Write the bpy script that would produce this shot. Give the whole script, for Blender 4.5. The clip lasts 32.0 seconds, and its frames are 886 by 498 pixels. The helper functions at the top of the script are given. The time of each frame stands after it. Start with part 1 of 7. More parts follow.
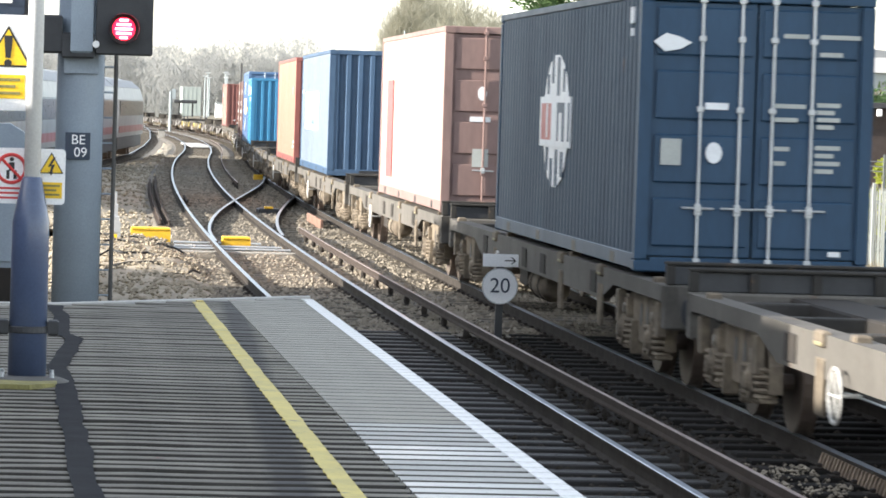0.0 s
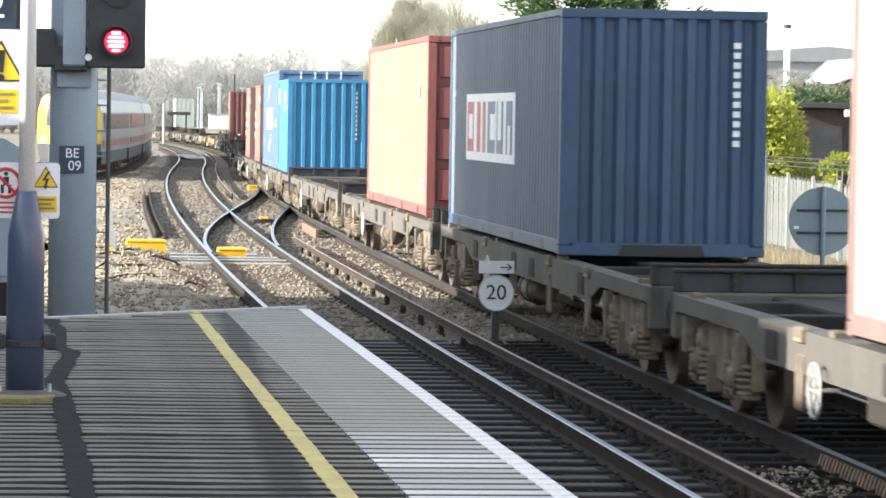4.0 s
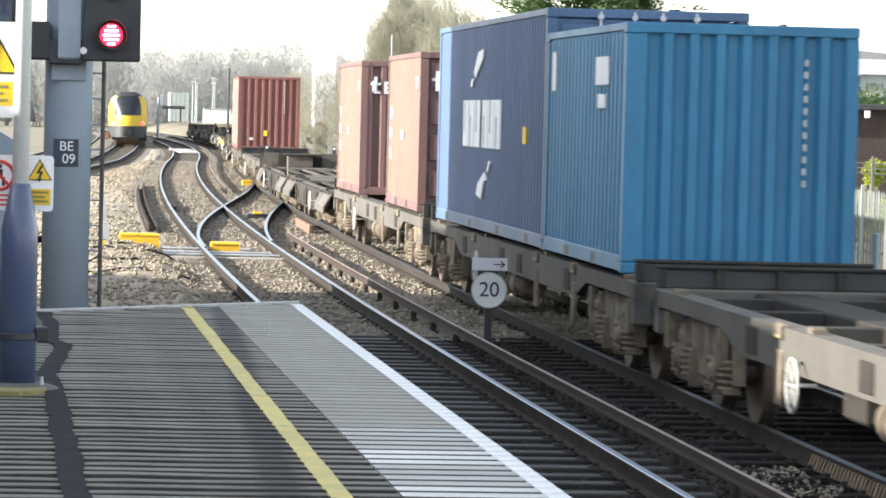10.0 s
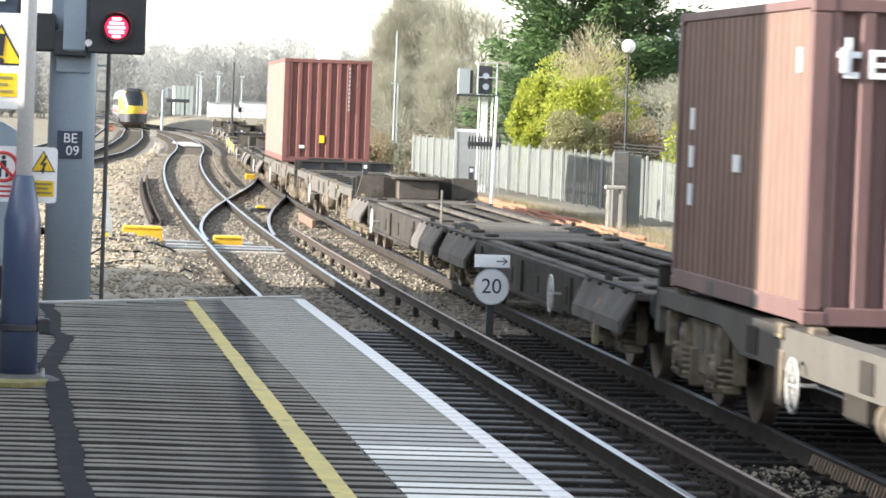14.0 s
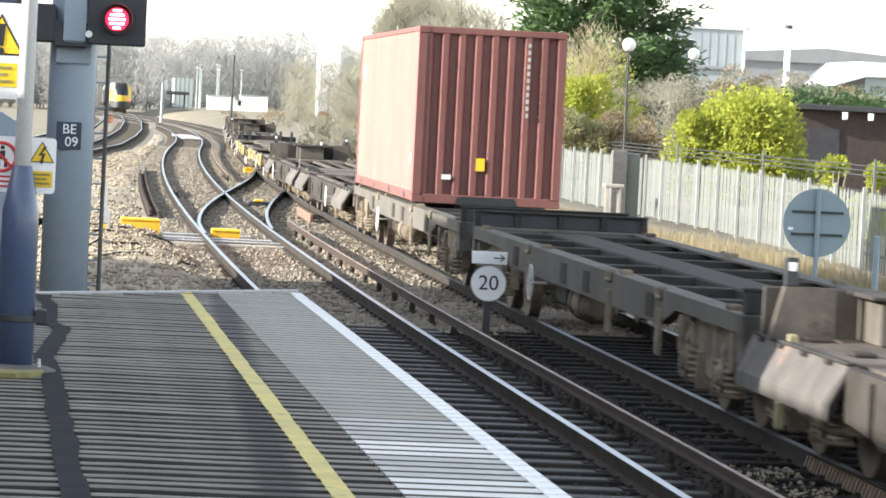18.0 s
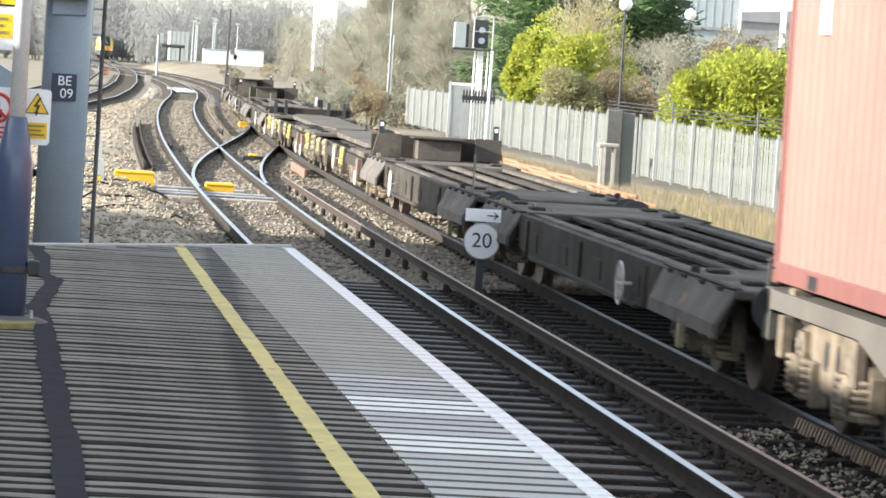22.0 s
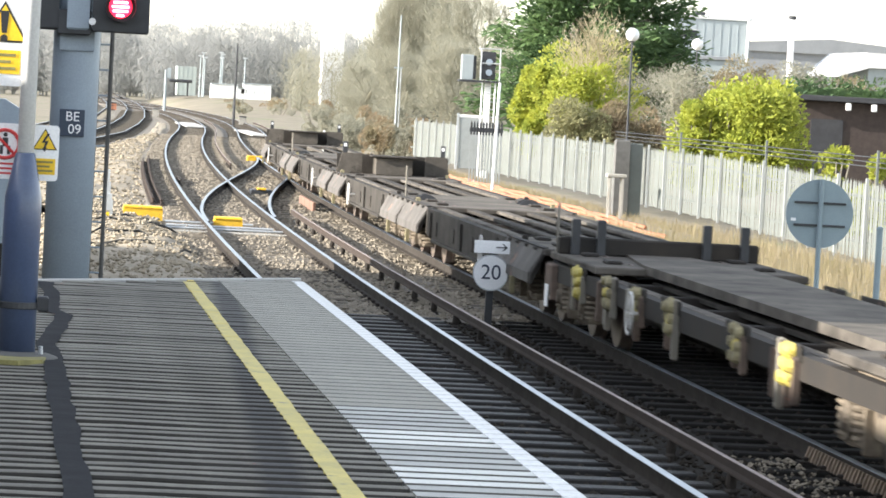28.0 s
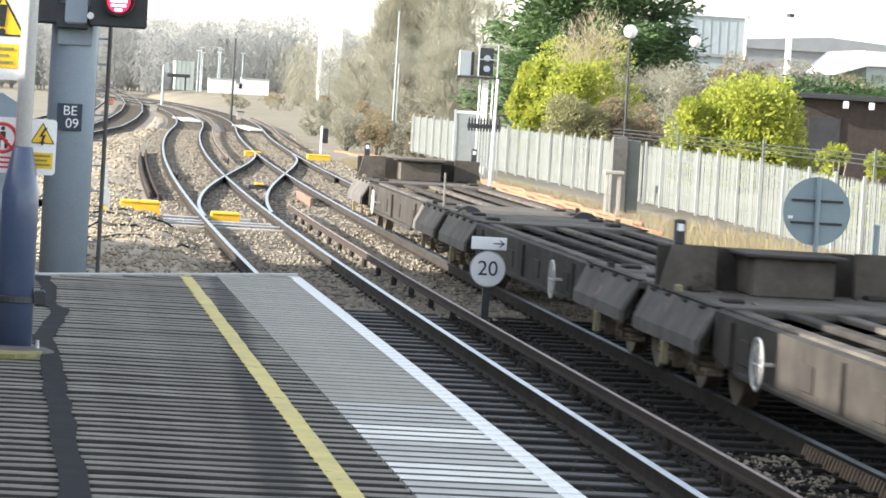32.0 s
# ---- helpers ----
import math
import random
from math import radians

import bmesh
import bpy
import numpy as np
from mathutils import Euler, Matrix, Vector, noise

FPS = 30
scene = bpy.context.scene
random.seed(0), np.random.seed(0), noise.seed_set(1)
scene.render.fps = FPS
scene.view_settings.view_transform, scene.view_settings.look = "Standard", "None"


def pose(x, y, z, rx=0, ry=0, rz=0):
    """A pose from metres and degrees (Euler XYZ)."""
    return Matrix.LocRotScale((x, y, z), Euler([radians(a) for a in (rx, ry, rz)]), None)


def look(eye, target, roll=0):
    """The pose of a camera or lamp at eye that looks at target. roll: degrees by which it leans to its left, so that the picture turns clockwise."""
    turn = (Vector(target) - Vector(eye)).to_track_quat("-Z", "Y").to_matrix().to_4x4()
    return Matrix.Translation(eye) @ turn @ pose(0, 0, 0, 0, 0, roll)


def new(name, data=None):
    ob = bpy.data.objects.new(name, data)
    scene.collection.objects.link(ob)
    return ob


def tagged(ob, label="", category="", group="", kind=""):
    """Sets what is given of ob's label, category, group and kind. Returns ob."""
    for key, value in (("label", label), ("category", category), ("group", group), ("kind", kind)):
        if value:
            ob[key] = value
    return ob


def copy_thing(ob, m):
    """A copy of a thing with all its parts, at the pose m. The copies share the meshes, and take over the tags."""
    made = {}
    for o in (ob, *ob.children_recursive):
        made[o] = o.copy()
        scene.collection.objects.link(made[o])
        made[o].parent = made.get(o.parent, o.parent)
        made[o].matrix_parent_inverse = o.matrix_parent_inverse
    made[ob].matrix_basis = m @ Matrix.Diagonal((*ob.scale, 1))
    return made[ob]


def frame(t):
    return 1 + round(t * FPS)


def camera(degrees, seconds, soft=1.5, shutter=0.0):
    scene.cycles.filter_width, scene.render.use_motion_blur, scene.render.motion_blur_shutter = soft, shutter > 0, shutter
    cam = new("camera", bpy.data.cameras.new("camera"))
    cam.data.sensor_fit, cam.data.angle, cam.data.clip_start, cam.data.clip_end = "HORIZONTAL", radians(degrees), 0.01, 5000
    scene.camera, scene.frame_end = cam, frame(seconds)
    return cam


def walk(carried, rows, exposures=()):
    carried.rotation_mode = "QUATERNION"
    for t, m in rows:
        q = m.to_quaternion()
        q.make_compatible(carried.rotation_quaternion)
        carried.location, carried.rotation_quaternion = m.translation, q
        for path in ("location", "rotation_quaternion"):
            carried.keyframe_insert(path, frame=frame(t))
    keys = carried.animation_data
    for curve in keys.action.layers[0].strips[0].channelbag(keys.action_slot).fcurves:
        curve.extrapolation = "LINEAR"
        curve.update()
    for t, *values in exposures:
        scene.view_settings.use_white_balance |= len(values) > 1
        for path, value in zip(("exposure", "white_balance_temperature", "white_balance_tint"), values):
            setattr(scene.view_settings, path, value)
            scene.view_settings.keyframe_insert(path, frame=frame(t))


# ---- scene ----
# ---- camera and its walk ----
cam = camera(13.69, 32.0, soft=1.7, shutter=0.5)
EYE = (0.0, 0.0, 2.69)


def aim(yaw, pitch, roll):
    y, p = radians(yaw), radians(pitch)
    ahead = (-math.sin(y) * math.cos(p), math.cos(y) * math.cos(p), EYE[2] + math.sin(p))
    return look(EYE, ahead, roll)


# seconds, yaw, pitch, roll: a hand-held long lens that only turns
TURNS = [
    (0, -6.39, -2.16, 1.79), (0.5, -6.42, -2.20, 1.75), (1, -6.45, -2.20, 1.69), (1.5, -6.49, -2.22, 1.77), (2, -6.70, -2.73, 2.42),
    (2.5, -6.74, -2.93, 1.40), (3, -6.63, -2.55, 0.70), (3.5, -6.50, -2.07, 0.70), (5.5, -6.63, -1.99, 1.48), (6, -6.64, -2.02, 1.46),
    (6.5, -6.59, -2.04, 1.50), (7, -6.59, -2.03, 1.54), (7.5, -6.59, -2.06, 1.51), (8, -6.58, -2.09, 1.46), (8.5, -6.58, -2.08, 1.56),
    (9, -6.60, -2.09, 1.46), (9.5, -6.57, -2.09, 1.48), (10, -6.56, -2.09, 1.44), (10.5, -6.59, -2.08, 1.20), (11, -6.59, -2.07, 1.17),
    (11.5, -6.58, -2.05, 1.23), (12, -6.54, -2.06, 1.44), (12.5, -6.46, -2.10, 1.49), (13, -6.45, -2.12, 1.52), (13.5, -6.54, -2.11, 1.76),
    (14, -6.52, -2.15, 2.09), (14.5, -6.62, -2.23, 3.05), (16.5, -6.57, -2.33, 3.60), (17, -6.60, -2.27, 3.39), (17.5, -6.60, -2.25, 3.15),
    (18, -6.56, -2.21, 2.86), (18.5, -6.52, -2.25, 2.85), (19, -6.55, -2.35, 3.27), (19.5, -6.59, -2.58, 3.28), (20, -6.62, -2.67, 3.45),
    (20.5, -6.64, -2.73, 3.42), (21, -6.68, -2.79, 3.57), (21.5, -6.71, -2.85, 3.69), (22, -6.70, -2.87, 3.67),
    (22.5, -6.70, -2.86, 3.69), (23, -6.68, -2.83, 3.69), (23.5, -6.65, -2.81, 3.61), (24, -6.58, -2.68, 3.46),
    (24.5, -6.56, -2.58, 3.53), (25, -6.53, -2.42, 3.36), (25.5, -6.53, -2.34, 3.23), (27.5, -6.55, -2.44, 3.08), (28, -6.53, -2.38, 3.13),
    (28.5, -6.52, -2.38, 3.23), (29, -6.56, -2.47, 3.33), (29.5, -6.64, -2.68, 3.49), (30, -6.64, -2.69, 3.46), (30.5, -6.62, -2.69, 3.39),
    (31, -6.58, -2.56, 3.31), (31.5, -6.57, -2.49, 3.33), (32, -6.58, -2.44, 3.41)
]
walk(cam, [(t, aim(a, b, c)) for t, a, b, c in TURNS], exposures=[(0.0, 1.9, 6500, 10), (32.0, 1.9, 6500, 10)])

# ---- world, sun ----
world = bpy.data.worlds.new("sky")
scene.world = world
world.use_nodes = True
wn = world.node_tree.nodes
sky = wn.new("ShaderNodeTexSky")
sky.sky_type = "NISHITA"
sky.sun_disc = False
sky.sun_elevation = radians(19)
sky.sun_rotation = radians(261)
sky.air_density, sky.dust_density, sky.ozone_density = 1.0, 0.6, 1.0
wn["Background"].inputs["Strength"].default_value = 0.134
thin_haze = wn.new("ShaderNodeHueSaturation")
thin_haze.inputs["Saturation"].default_value = 0.45
world.node_tree.links.new(sky.outputs[0], thin_haze.inputs["Color"])
world.node_tree.links.new(thin_haze.outputs[0], wn["Background"].inputs["Color"])
sun = new("sun", bpy.data.lights.new("sun", "SUN"))
sun.data.energy, sun.data.angle, sun.data.color = 3.8, radians(0.6), (1.0, 0.945, 0.86)
SUN_BACK = radians(9)      # the sun stands a little behind the line square to the tracks
sun.matrix_world = look((-math.cos(SUN_BACK) * 94.6, -math.sin(SUN_BACK) * 94.6, math.sin(radians(19)) * 100), (0, 0, 0))


# ---- materials ----
def mat(name, col, rough=0.7, metal=0.0, col2=None, scale=6.0, mix=0.35, bump=0.0, bscale=60.0, spec=0.5,
        rnd=0.0, stretch=(1, 1, 1), wear=None, wearat=0.62, wscale=1.5, alpha=None, coat=0.0, obj=True):
    """Principled surface with two scales of tone, optional worn patches, bump, and a per-piece shift of tone."""
    m = bpy.data.materials.new(name)
    m.use_nodes = True
    nt = m.node_tree
    n, ln = nt.nodes, nt.links
    b = n["Principled BSDF"]
    tc = n.new("ShaderNodeTexCoord")
    mp = n.new("ShaderNodeMapping")
    mp.inputs["Scale"].default_value = stretch
    ln.new(tc.outputs["Object"], mp.inputs["Vector"])
    if col2 is None:
        col2 = tuple(c * 0.62 for c in col)
    n1 = n.new("ShaderNodeTexNoise")
    n1.inputs["Scale"].default_value, n1.inputs["Detail"].default_value = scale, 6
    n1.inputs["Roughness"].default_value = 0.65
    ln.new(mp.outputs[0], n1.inputs["Vector"])
    r1 = n.new("ShaderNodeMapRange")
    r1.inputs["From Min"].default_value, r1.inputs["From Max"].default_value = 0.35, 0.7
    r1.inputs["To Min"].default_value, r1.inputs["To Max"].default_value = 0.0, mix * 2
    ln.new(n1.outputs["Fac"], r1.inputs["Value"])
    mx = n.new("ShaderNodeMix")
    mx.data_type = "RGBA"
    mx.inputs[6].default_value, mx.inputs[7].default_value = (*col, 1), (*col2, 1)
    ln.new(r1.outputs[0], mx.inputs[0])
    out = mx.outputs[2]
    n2 = n.new("ShaderNodeTexNoise")
    n2.inputs["Scale"].default_value, n2.inputs["Detail"].default_value = bscale, 4
    ln.new(mp.outputs[0], n2.inputs["Vector"])
    hs = n.new("ShaderNodeHueSaturation")
    r2 = n.new("ShaderNodeMapRange")
    r2.inputs["To Min"].default_value, r2.inputs["To Max"].default_value = 0.82, 1.18
    ln.new(n2.outputs["Fac"], r2.inputs["Value"])
    if rnd:
        oi = n.new("ShaderNodeObjectInfo")
        r3 = n.new("ShaderNodeMapRange")
        r3.inputs["To Min"].default_value, r3.inputs["To Max"].default_value = 1 - rnd, 1 + rnd
        ln.new(oi.outputs["Random"], r3.inputs["Value"])
        mu = n.new("ShaderNodeMath")
        mu.operation = "MULTIPLY"
        ln.new(r2.outputs[0], mu.inputs[0])
        ln.new(r3.outputs[0], mu.inputs[1])
        ln.new(mu.outputs[0], hs.inputs["Value"])
    else:
        ln.new(r2.outputs[0], hs.inputs["Value"])
    ln.new(out, hs.inputs["Color"])
    out = hs.outputs[0]
    if wear:
        n3 = n.new("ShaderNodeTexNoise")
        n3.inputs["Scale"].default_value, n3.inputs["Detail"].default_value = wscale, 9
        n3.inputs["Roughness"].default_value = 0.7
        ln.new(mp.outputs[0], n3.inputs["Vector"])
        r4 = n.new("ShaderNodeMapRange")
        r4.inputs["From Min"].default_value, r4.inputs["From Max"].default_value = wearat, wearat + 0.06
        ln.new(n3.outputs["Fac"], r4.inputs["Value"])
        m2 = n.new("ShaderNodeMix")
        m2.data_type = "RGBA"
        m2.inputs[7].default_value = (*wear, 1)
        ln.new(r4.outputs[0], m2.inputs[0])
        ln.new(out, m2.inputs[6])
        out = m2.outputs[2]
    ln.new(out, b.inputs["Base Color"])
    b.inputs["Metallic"].default_value = metal
    b.inputs["Specular IOR Level"].default_value = spec
    b.inputs["Coat Weight"].default_value = coat
    rr = n.new("ShaderNodeMapRange")
    rr.inputs["To Min"].default_value, rr.inputs["To Max"].default_value = max(rough - 0.12, 0.03), min(rough + 0.12, 1)
    ln.new(n1.outputs["Fac"], rr.inputs["Value"])
    ln.new(rr.outputs[0], b.inputs["Roughness"])
    if bump:
        bp = n.new("ShaderNodeBump")
        bp.inputs["Strength"].default_value, bp.inputs["Distance"].default_value = 0.6, bump
        ln.new(n2.outputs["Fac"], bp.inputs["Height"])
        ln.new(bp.outputs[0], b.inputs["Normal"])
    return m


def glow(name, col, strength):
    m = bpy.data.materials.new(name)
    m.use_nodes = True
    b = m.node_tree.nodes["Principled BSDF"]
    b.inputs["Base Color"].default_value = (*col, 1)
    b.inputs["Emission Color"].default_value = (*col, 1)
    b.inputs["Emission Strength"].default_value = strength
    return m


M = {}
M["ground"] = mat("dry_ground", (0.235, 0.20, 0.145), 0.95, col2=(0.15, 0.13, 0.09), scale=0.25, mix=0.5, bump=0.05, bscale=4, wear=(0.16, 0.17, 0.08), wearat=0.55, wscale=0.1)
# ballast beside the platform: soot, with shade put into the dark colour too
M["ballast"] = mat("ballast_bed", (0.040, 0.036, 0.032), 0.95, spec=0.1, col2=(0.016, 0.014, 0.012), scale=1.2, mix=0.5, bump=0.05, bscale=14)
M["stone"] = mat("ballast_stone", (0.058, 0.050, 0.041), 0.95, spec=0.1, col2=(0.02, 0.017, 0.014), scale=0.8, mix=0.5, bump=0.01, bscale=30)
M["earth"] = mat("pale_earth", (0.37, 0.315, 0.235), 0.95, col2=(0.22, 0.19, 0.14), scale=1.6, mix=0.5, bump=0.04, bscale=12)
M["sleeper"] = mat("sleeper_timber", (0.025, 0.0235, 0.022), 0.6, spec=0.35, col2=(0.024, 0.022, 0.02), scale=3, mix=0.5, bump=0.01, bscale=40, rnd=0.3, stretch=(1, 6, 1))
M["sleeperdull"] = mat("sooty_sleeper", (0.026, 0.024, 0.022), 0.9, col2=(0.016, 0.015, 0.014), spec=0.1, scale=3, mix=0.5, rnd=0.3)
# paler sleeper copy for the stretch past the shade, sunlight in its colour
M["sleeperlit"] = mat("sunlit_sleeper", (0.15, 0.13, 0.102), 0.9, col2=(0.085, 0.073, 0.06), spec=0.1, scale=3, mix=0.5, rnd=0.25)
M["railtop"] = mat("polished_rail_head", (0.32, 0.35, 0.39), 0.36, 1.0, scale=3, mix=0.1, bscale=30)
M["railside"] = mat("rusty_rail_web", (0.056, 0.049, 0.043), 0.9, 0.0, spec=0.05, col2=(0.03, 0.026, 0.023), scale=3, bscale=40)
M["railrust"] = mat("rusty_conductor_rail", (0.06, 0.048, 0.042), 0.9, 0.0, spec=0.05, col2=(0.05, 0.04, 0.034), scale=2.5, bscale=30)
# conductor rail's top brighter than its sides, the light put into its colour
M["railtoplit"] = mat("lit_conductor_top", (0.27, 0.21, 0.185), 0.55, 0.3, col2=(0.15, 0.115, 0.10), scale=2.5, mix=0.4, bscale=30)
M["steel"] = mat("galvanised_steel", (0.55, 0.57, 0.58), 0.5, 0.6, scale=4, mix=0.2, bscale=40)
M["fence"] = mat("galvanised_palisade", (0.13, 0.143, 0.132), 0.7, 0.0, col2=(0.10, 0.11, 0.10), scale=2, mix=0.4)
M["gatepale"] = mat("pale_gate_sheet", (0.31, 0.33, 0.325), 0.6, scale=3, mix=0.2)
# near-black frame tone, the shade under wagon decks put into the colour
M["near_black"] = mat("near_black_frame", (0.030, 0.028, 0.026), 0.85, 0.0, col2=(0.05, 0.042, 0.035), scale=2.5, mix=0.5, spec=0.2)
M["straw"] = mat("straw_stem", (0.50, 0.44, 0.30), 0.9, col2=(0.36, 0.31, 0.2), scale=1.5, mix=0.5)
M["oldconc"] = mat("dark_weathered_concrete", (0.13, 0.127, 0.12), 0.9, col2=(0.085, 0.082, 0.076), scale=4, mix=0.5)
M["palestone"] = mat("pale_worn_stone", (0.45, 0.44, 0.42), 0.7, col2=(0.42, 0.41, 0.38), scale=4, mix=0.4, bump=0.004)
M["glasspale"] = mat("pale_translucent_sheet", (0.36, 0.40, 0.38), 0.6, scale=1, mix=0.15)
# paler ballast copies for beyond the shade, sunlight put into their colour
M["ballastlit"] = mat("sunlit_ballast_bed", (0.20, 0.175, 0.138), 0.95, col2=(0.115, 0.10, 0.082), scale=0.8, mix=0.5, bump=0.05, bscale=10)
M["pebble"] = mat("sunlit_ballast_stone", (0.30, 0.262, 0.205), 0.95, spec=0.1, col2=(0.17, 0.148, 0.118), scale=0.9, mix=0.5)
M["fencepost"] = mat("bright_fence_post", (0.33, 0.345, 0.335), 0.6, 0.0, scale=3, mix=0.15)
M["white"] = mat("white_paint", (0.86, 0.86, 0.85), 0.5, scale=4, mix=0.10, col2=(0.70, 0.69, 0.67))
M["whitesign"] = mat("white_reflective_sheet", (0.88, 0.88, 0.88), 0.4, scale=4, mix=0.08)
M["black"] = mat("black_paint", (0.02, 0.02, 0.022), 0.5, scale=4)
M["darkgrey"] = mat("dark_grey_metal", (0.045, 0.047, 0.052), 0.55, 0.2, scale=4)
M["signyellow"] = mat("sign_yellow", (0.85, 0.55, 0.02), 0.45, scale=4, mix=0.1)
M["signred"] = mat("sign_red", (0.65, 0.04, 0.04), 0.45, scale=4, mix=0.1)
M["signnavy"] = mat("sign_navy", (0.025, 0.04, 0.07), 0.45, scale=4, mix=0.1)
M["polepaint"] = mat("navy_column_paint", (0.072, 0.10, 0.18), 0.35, 0.0, scale=3, mix=0.25, coat=0.3, wear=(0.10, 0.11, 0.16), wearat=0.66, wscale=4)
M["sigpost"] = mat("blue_grey_post_paint", (0.30, 0.36, 0.42), 0.5, 0.0, col2=(0.24, 0.28, 0.33), scale=1.5, mix=0.3)
M["concrete"] = mat("weathered_concrete", (0.40, 0.38, 0.34), 0.9, col2=(0.27, 0.25, 0.21), scale=3, mix=0.4, bump=0.008, bscale=50)
M["clod"] = mat("tan_clods", (0.34, 0.288, 0.21), 0.95, col2=(0.20, 0.172, 0.125), scale=1.2, mix=0.5)
M["moss"] = mat("mossy_concrete", (0.30, 0.27, 0.10), 0.95, col2=(0.18, 0.165, 0.07), scale=7, mix=0.5, bump=0.01)
M["yellowbox"] = mat("point_machine_yellow", (0.80, 0.48, 0.03), 0.55, scale=4, mix=0.25, wear=(0.35, 0.24, 0.1), wearat=0.62, wscale=5)
M["orange"] = mat("orange_duct", (0.44, 0.18, 0.10), 0.85, col2=(0.28, 0.12, 0.07), scale=5, mix=0.4)
M["brick"] = mat("brown_brick", (0.065, 0.048, 0.042), 0.9, scale=5, mix=0.4, bscale=40)
M["roofdark"] = mat("dark_roofing", (0.05, 0.05, 0.055), 0.8, scale=3)
M["palebld"] = mat("pale_cladding", (0.33, 0.37, 0.38), 0.7, scale=1, mix=0.15)
M["whiteroof"] = mat("white_sheet_roof", (0.62, 0.62, 0.615), 0.6, scale=1, mix=0.1)
M["greyroof"] = mat("grey_sheet_roof", (0.26, 0.27, 0.28), 0.7, scale=1, mix=0.2)
M["glass"] = mat("dark_window_glass", (0.018, 0.022, 0.026), 0.3, scale=3, mix=0.1, spec=0.35)
M["bark"] = mat("grey_bark", (0.26, 0.235, 0.19), 0.9, col2=(0.17, 0.15, 0.12), scale=6, mix=0.5)
# twigs of far and middle trees paled, the air's haze put into their colours
M["haze"] = mat("hazed_twigs", (0.33, 0.335, 0.325), 0.95, spec=0.05, col2=(0.28, 0.285, 0.275), scale=0.05, mix=0.5)
M["twig"] = mat("bare_twig", (0.35, 0.342, 0.275), 0.9, spec=0.1, col2=(0.30, 0.29, 0.225), scale=0.4, mix=0.5)
M["twigred"] = mat("russet_twig", (0.33, 0.25, 0.165), 0.9, spec=0.1, col2=(0.27, 0.255, 0.165), scale=0.7, mix=0.6)
M["conifer"] = mat("conifer_needles", (0.125, 0.195, 0.07), 0.8, spec=0.2, col2=(0.045, 0.08, 0.042), scale=0.8, mix=0.5)
M["laurel"] = mat("yellow_green_leaf", (0.50, 0.51, 0.095), 0.7, spec=0.2, col2=(0.20, 0.26, 0.055), scale=2.2, mix=0.5)
M["olive"] = mat("olive_leaf", (0.34, 0.33, 0.18), 0.8, spec=0.1, col2=(0.25, 0.24, 0.13), scale=1.2, mix=0.5)
M["grass"] = mat("dry_grass", (0.31, 0.25, 0.165), 0.9, col2=(0.24, 0.21, 0.10), scale=0.6, mix=0.5)
# inner wagon frame: grime, darkened further by shade put into its colour
M["wagon"] = mat("wagon_shaded_grime", (0.052, 0.049, 0.045), 0.85, 0.0, spec=0.2, col2=(0.028, 0.027, 0.025), scale=1.6, mix=0.5, bscale=20, wear=(0.13, 0.085, 0.06), wearat=0.6, wscale=3)
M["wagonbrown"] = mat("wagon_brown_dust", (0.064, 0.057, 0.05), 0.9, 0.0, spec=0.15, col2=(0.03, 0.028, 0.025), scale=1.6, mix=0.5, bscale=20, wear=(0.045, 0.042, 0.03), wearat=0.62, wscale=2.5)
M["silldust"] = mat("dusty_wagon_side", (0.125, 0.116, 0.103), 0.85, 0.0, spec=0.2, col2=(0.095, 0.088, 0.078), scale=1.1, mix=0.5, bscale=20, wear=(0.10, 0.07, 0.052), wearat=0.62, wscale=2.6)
M["dustplate"] = mat("dusty_pale_plate", (0.22, 0.20, 0.165), 0.85, 0.0, col2=(0.18, 0.16, 0.13), scale=3, mix=0.5)
M["deckdust"] = mat("dusty_deck_plate", (0.145, 0.128, 0.108), 0.9, 0.0, spec=0.15, col2=(0.05, 0.045, 0.04), scale=1.2, mix=0.5, bscale=20, wear=(0.05, 0.045, 0.04), wearat=0.6, wscale=2)
M["rustpink"] = mat("faded_rusty_plate", (0.185, 0.138, 0.112), 0.9, 0.0, spec=0.1, col2=(0.08, 0.064, 0.054), scale=2.2, mix=0.5, bscale=20, wear=(0.20, 0.10, 0.07), wearat=0.6, wscale=3)
M["dustyellow"] = mat("dusty_yellow_lever", (0.30, 0.26, 0.14), 0.85, 0.0, col2=(0.17, 0.15, 0.10), scale=6, mix=0.5)
M["bogie"] = mat("bogie_dust", (0.23, 0.19, 0.142), 0.9, 0.0, spec=0.15, col2=(0.085, 0.071, 0.057), scale=4, mix=0.5, bscale=30)
M["wheel"] = mat("wheel_steel", (0.17, 0.13, 0.105), 0.6, 0.5, scale=4)
M["whitewheel"] = mat("white_handwheel_paint", (0.55, 0.54, 0.51), 0.5, scale=6, mix=0.2)
M["wyellow"] = mat("lever_yellow", (0.52, 0.43, 0.10), 0.55, scale=6, mix=0.3)
M["rubber"] = mat("black_rubber", (0.02, 0.02, 0.02), 0.7, scale=6)
M["emuyellow"] = mat("train_end_yellow", (0.66, 0.43, 0.03), 0.4, scale=1, mix=0.08)
M["emugrey"] = mat("train_silver_paint", (0.26, 0.275, 0.29), 0.4, 0.2, scale=1, mix=0.12)
M["emuroof"] = mat("train_roof_grey", (0.36, 0.37, 0.38), 0.6, scale=1, mix=0.15)
M["emured"] = mat("train_side_red", (0.26, 0.06, 0.065), 0.4, scale=1, mix=0.1)
M["redlamp"] = glow("red_signal_light", (1.0, 0.012, 0.045), 1.2)
M["redled"] = glow("red_signal_core", (1.0, 0.5, 0.6), 1.6)
